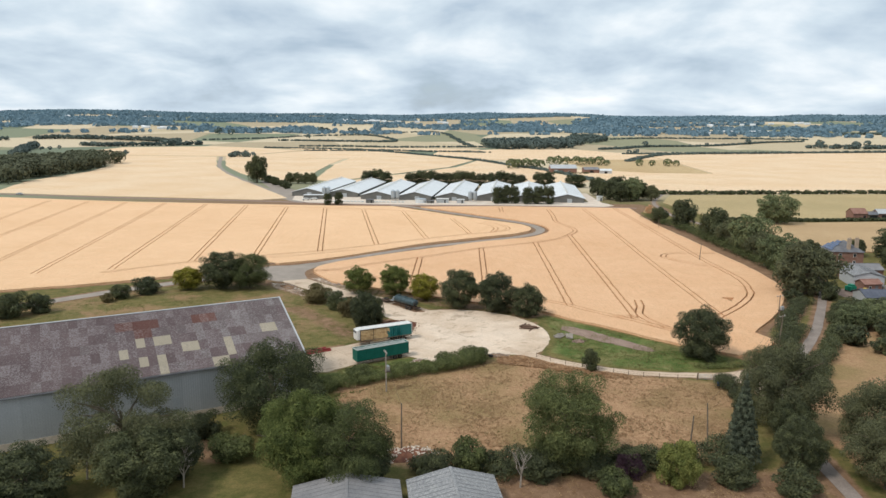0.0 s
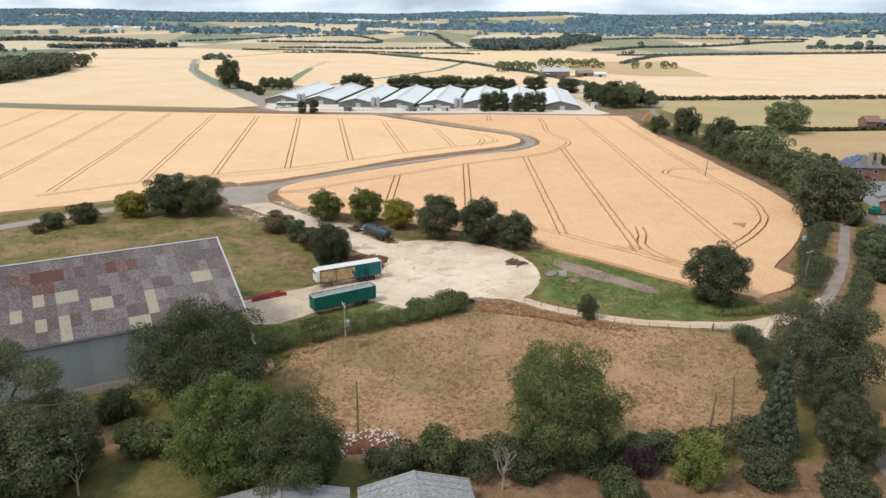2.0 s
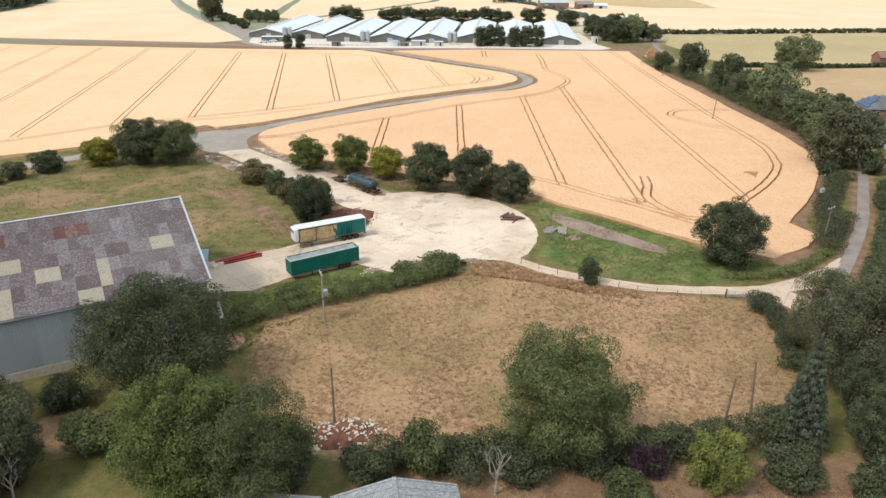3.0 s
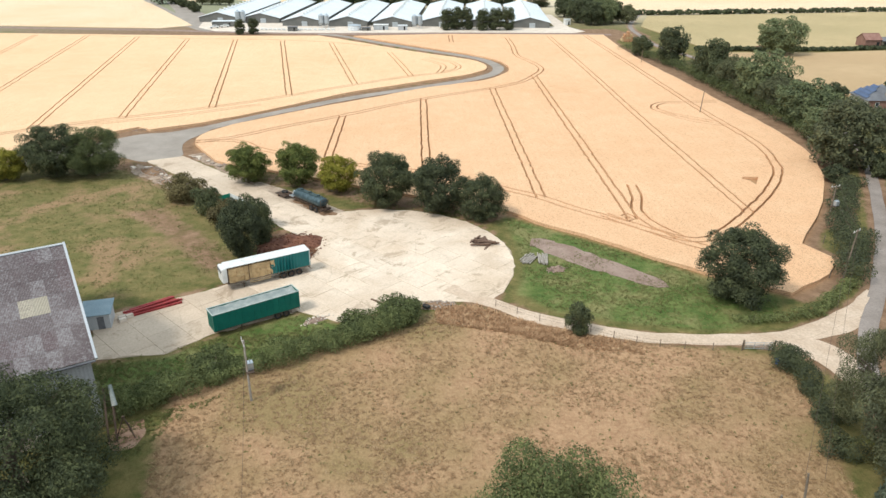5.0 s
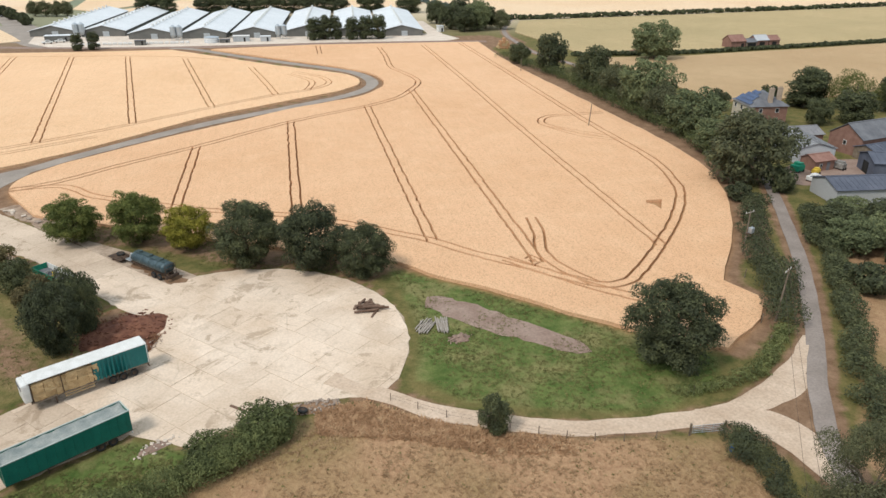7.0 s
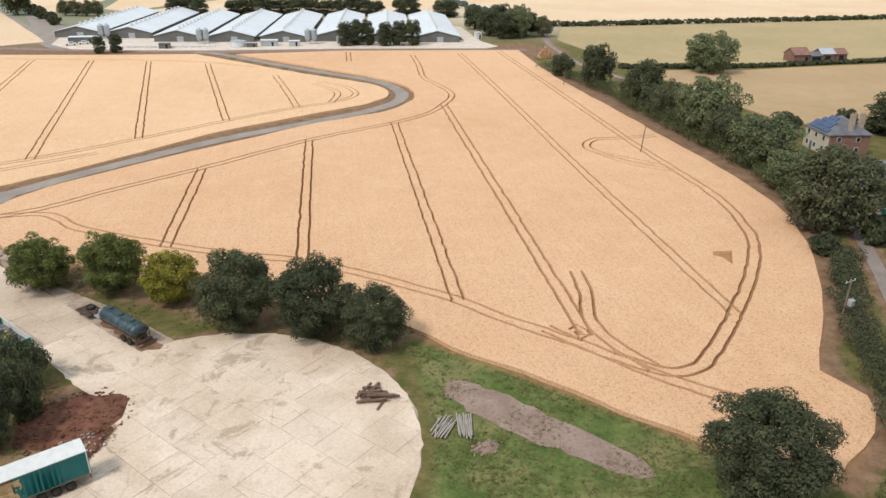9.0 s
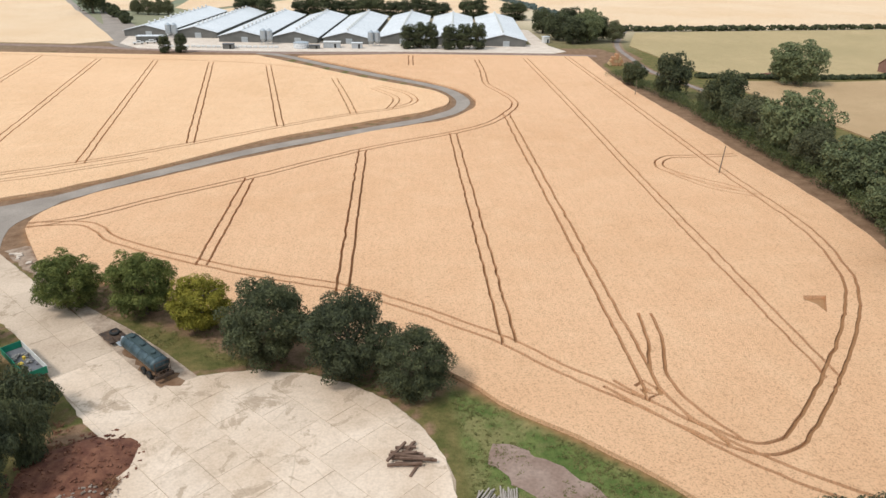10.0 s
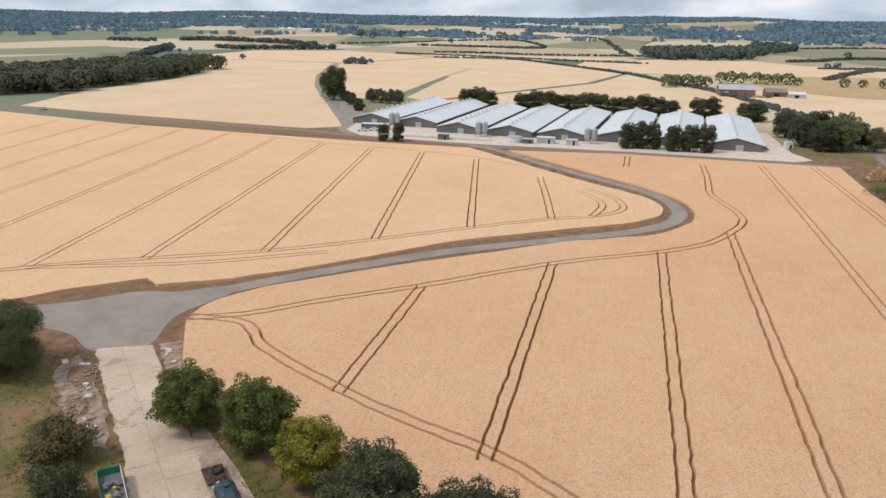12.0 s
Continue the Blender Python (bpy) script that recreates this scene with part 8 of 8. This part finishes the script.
pickup(-103.4, 489.19, 15, M_WHITE, "white pickup parked before the sheds")
pickup(-321.16, 507.84, -12, M_STEEL, "pale grey pickup standing on the farm road")


def bale_stack(x, y):
    rng = random.Random(2)
    for k, (row, n) in enumerate(((0, 5), (1, 4), (2, 3), (3, 1))):
        for i in range(n):
            for d in range(2):
                bm = bmesh.new()
                tube(bm, (0, -0.62, 0), (0, 0.62, 0), 0.68, 0.68, 16)
                b = part("round_bale", bm, M_ORANGE if rng.random() < 0.7 else M_STRAW)
                b.matrix_basis = pose(x + (i - n / 2) * 1.42 + rng.uniform(-0.08, 0.08), y + d * 1.4 + rng.uniform(-0.1, 0.1), 0.68 + row * 1.2, rng.uniform(-4, 4), 0, rng.uniform(-6, 6))
                tagged(b, "round straw bale in a weathered stack", "straw bale", "stack of round bales")


bale_stack(110.41, 426.77)


# ---- concrete slabs of the yard ----
def clip(poly, x0, x1, y0, y1):
    """A polygon cut to a rectangle."""
    for axis, lim, keep_less in ((0, x0, False), (0, x1, True), (1, y0, False), (1, y1, True)):
        out = []
        for a, b in zip(poly, poly[1:] + poly[:1]):
            ia, ib = (a[axis] <= lim) == keep_less, (b[axis] <= lim) == keep_less
            if ia:
                out.append(a)
            if ia != ib:
                k = (lim - a[axis]) / (b[axis] - a[axis])
                out.append((a[0] + (b[0] - a[0]) * k, a[1] + (b[1] - a[1]) * k))
        poly = out
        if len(poly) < 3:
            return []
    return poly


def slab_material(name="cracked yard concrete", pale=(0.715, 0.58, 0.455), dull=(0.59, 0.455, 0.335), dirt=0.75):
    n = Nodes(name)
    co = n.where("world")
    big, mid, fine, spots = n.noise(co, 0.09, 5, 0.6, 0.5), n.noise(co, 0.36, 7, 0.68, 0.5), n.noise(co, 3.2, 5, 0.7), n.noise(co, 12.0, 3)
    c = n.mix(n.ramp(big, [(0.35, 0.0), (0.6, 1.0)]), dull, pale)
    c = n.mix(n.math("MULTIPLY", n.math("MULTIPLY", n.ramp(n.noise(co, 0.22, 9, 0.72, 0.6), [(0.55, 0.0), (0.60, 1.0)]), n.ramp(n.noise(co, 0.07, 4, 0.6, 0.4), [(0.37, 0.0), (0.50, 1.0)])), dirt), c, (0.40, 0.30, 0.21))
    c = n.mix(n.math("MULTIPLY", n.ramp(mid, [(0.54, 0.0), (0.64, 1.0)]), 0.35), c, (0.47, 0.365, 0.265))
    c = n.mix(0.35, c, n.ramp(fine, [(0.32, (0.5, 0.47, 0.44)), (0.6, (1, 1, 1))]), "MULTIPLY")
    crack = n.add("ShaderNodeTexVoronoi", {"Vector": n.add("ShaderNodeMapping", {"Vector": n.mix(0.12, co, n.add("ShaderNodeTexNoise", {"Vector": co, "Scale": 0.8, "Detail": 4.0}).outputs["Color"]), "Scale": (1, 1, 1)}).outputs[0], "Scale": 0.15}, feature="DISTANCE_TO_EDGE").outputs[0]
    line = n.math("MULTIPLY", n.ramp(crack, [(0.0, 1.0), (0.012, 0.0)]), n.ramp(n.noise(co, 0.12, 2), [(0.48, 0.0), (0.58, 1.0)]))
    c = n.mix(n.math("MULTIPLY", line, 0.3), c, (0.30, 0.23, 0.165))
    k = n.math("MULTIPLY_ADD", n.chance(), 0.08)
    n.t.nodes[-1].inputs[2].default_value = 0.96
    c = n.mix(1.0, c, n.add("ShaderNodeCombineColor", {0: k, 1: k, 2: k}).outputs[0], "MULTIPLY")
    return n.done(c, 0.85, n.math("SUBTRACT", fine, n.math("MULTIPLY", line, 1.5)), 0.35, 0.03, spec=0.2)


M_SLAB = slab_material()
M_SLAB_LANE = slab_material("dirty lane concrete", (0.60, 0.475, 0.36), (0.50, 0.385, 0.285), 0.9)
M_JOINT = plain("dusty joint filling", (0.36, 0.275, 0.195), (0.50, 0.395, 0.295), 0.3, 3.0, 0.95, 0, 0.4, 0.02, "world", 0.1)
yard_base = tagged(prism("pavement", ragged(dense(YARD, 2.0), 0.4, 0.3), -0.06, 0.02, M_JOINT), "cracked pale concrete yard of large slabs", "concrete yard", kind="structure")
_ca, _sa = math.cos(radians(-46)), math.sin(radians(-46))
_turned = [(x * _ca + y * _sa, -x * _sa + y * _ca) for x, y in ragged(dense(YARD, 1.0), 0.6, 0.55, 6)]
_xs, _ys = [p[0] for p in _turned], [p[1] for p in _turned]
_rng = random.Random(9)
SX, SY = 5.2, 4.55
for i in range(int(min(_xs) // SX), int(max(_xs) // SX) + 1):
    for j in range(int(min(_ys) // SY), int(max(_ys) // SY) + 1):
        off = 1.6 * math.sin(j * 2.3)
        g = _rng.uniform(0.004, 0.032)
        cut = clip(_turned, i * SX + off + g, (i + 1) * SX + off - g, j * SY + g, (j + 1) * SY - g)
        if len(cut) < 3:
            continue
        back = [(x * _ca - y * _sa, x * _sa + y * _ca) for x, y in cut]
        cx, cy = sum(p[0] for p in back) / len(back), sum(p[1] for p in back) / len(back)
        z1 = 0.07 + _rng.uniform(-0.012, 0.012)
        n = len(back)
        area = sum(a[0] * b[1] - b[0] * a[1] for a, b in zip(back, back[1:] + back[:1]))
        if abs(area) < 1.0:
            continue
        if area < 0:
            back.reverse()
        verts = [(x, y, 0.0) for x, y in back] + [(x, y, z1 - 0.02) for x, y in back] + [(x + (cx - x) * 0.012, y + (cy - y) * 0.012, z1) for x, y in back]
        faces = [[2 * n + k for k in range(n)]] + [(k, (k + 1) % n, n + (k + 1) % n, n + k) for k in range(n)] + [(n + k, n + (k + 1) % n, 2 * n + (k + 1) % n, 2 * n + k) for k in range(n)]
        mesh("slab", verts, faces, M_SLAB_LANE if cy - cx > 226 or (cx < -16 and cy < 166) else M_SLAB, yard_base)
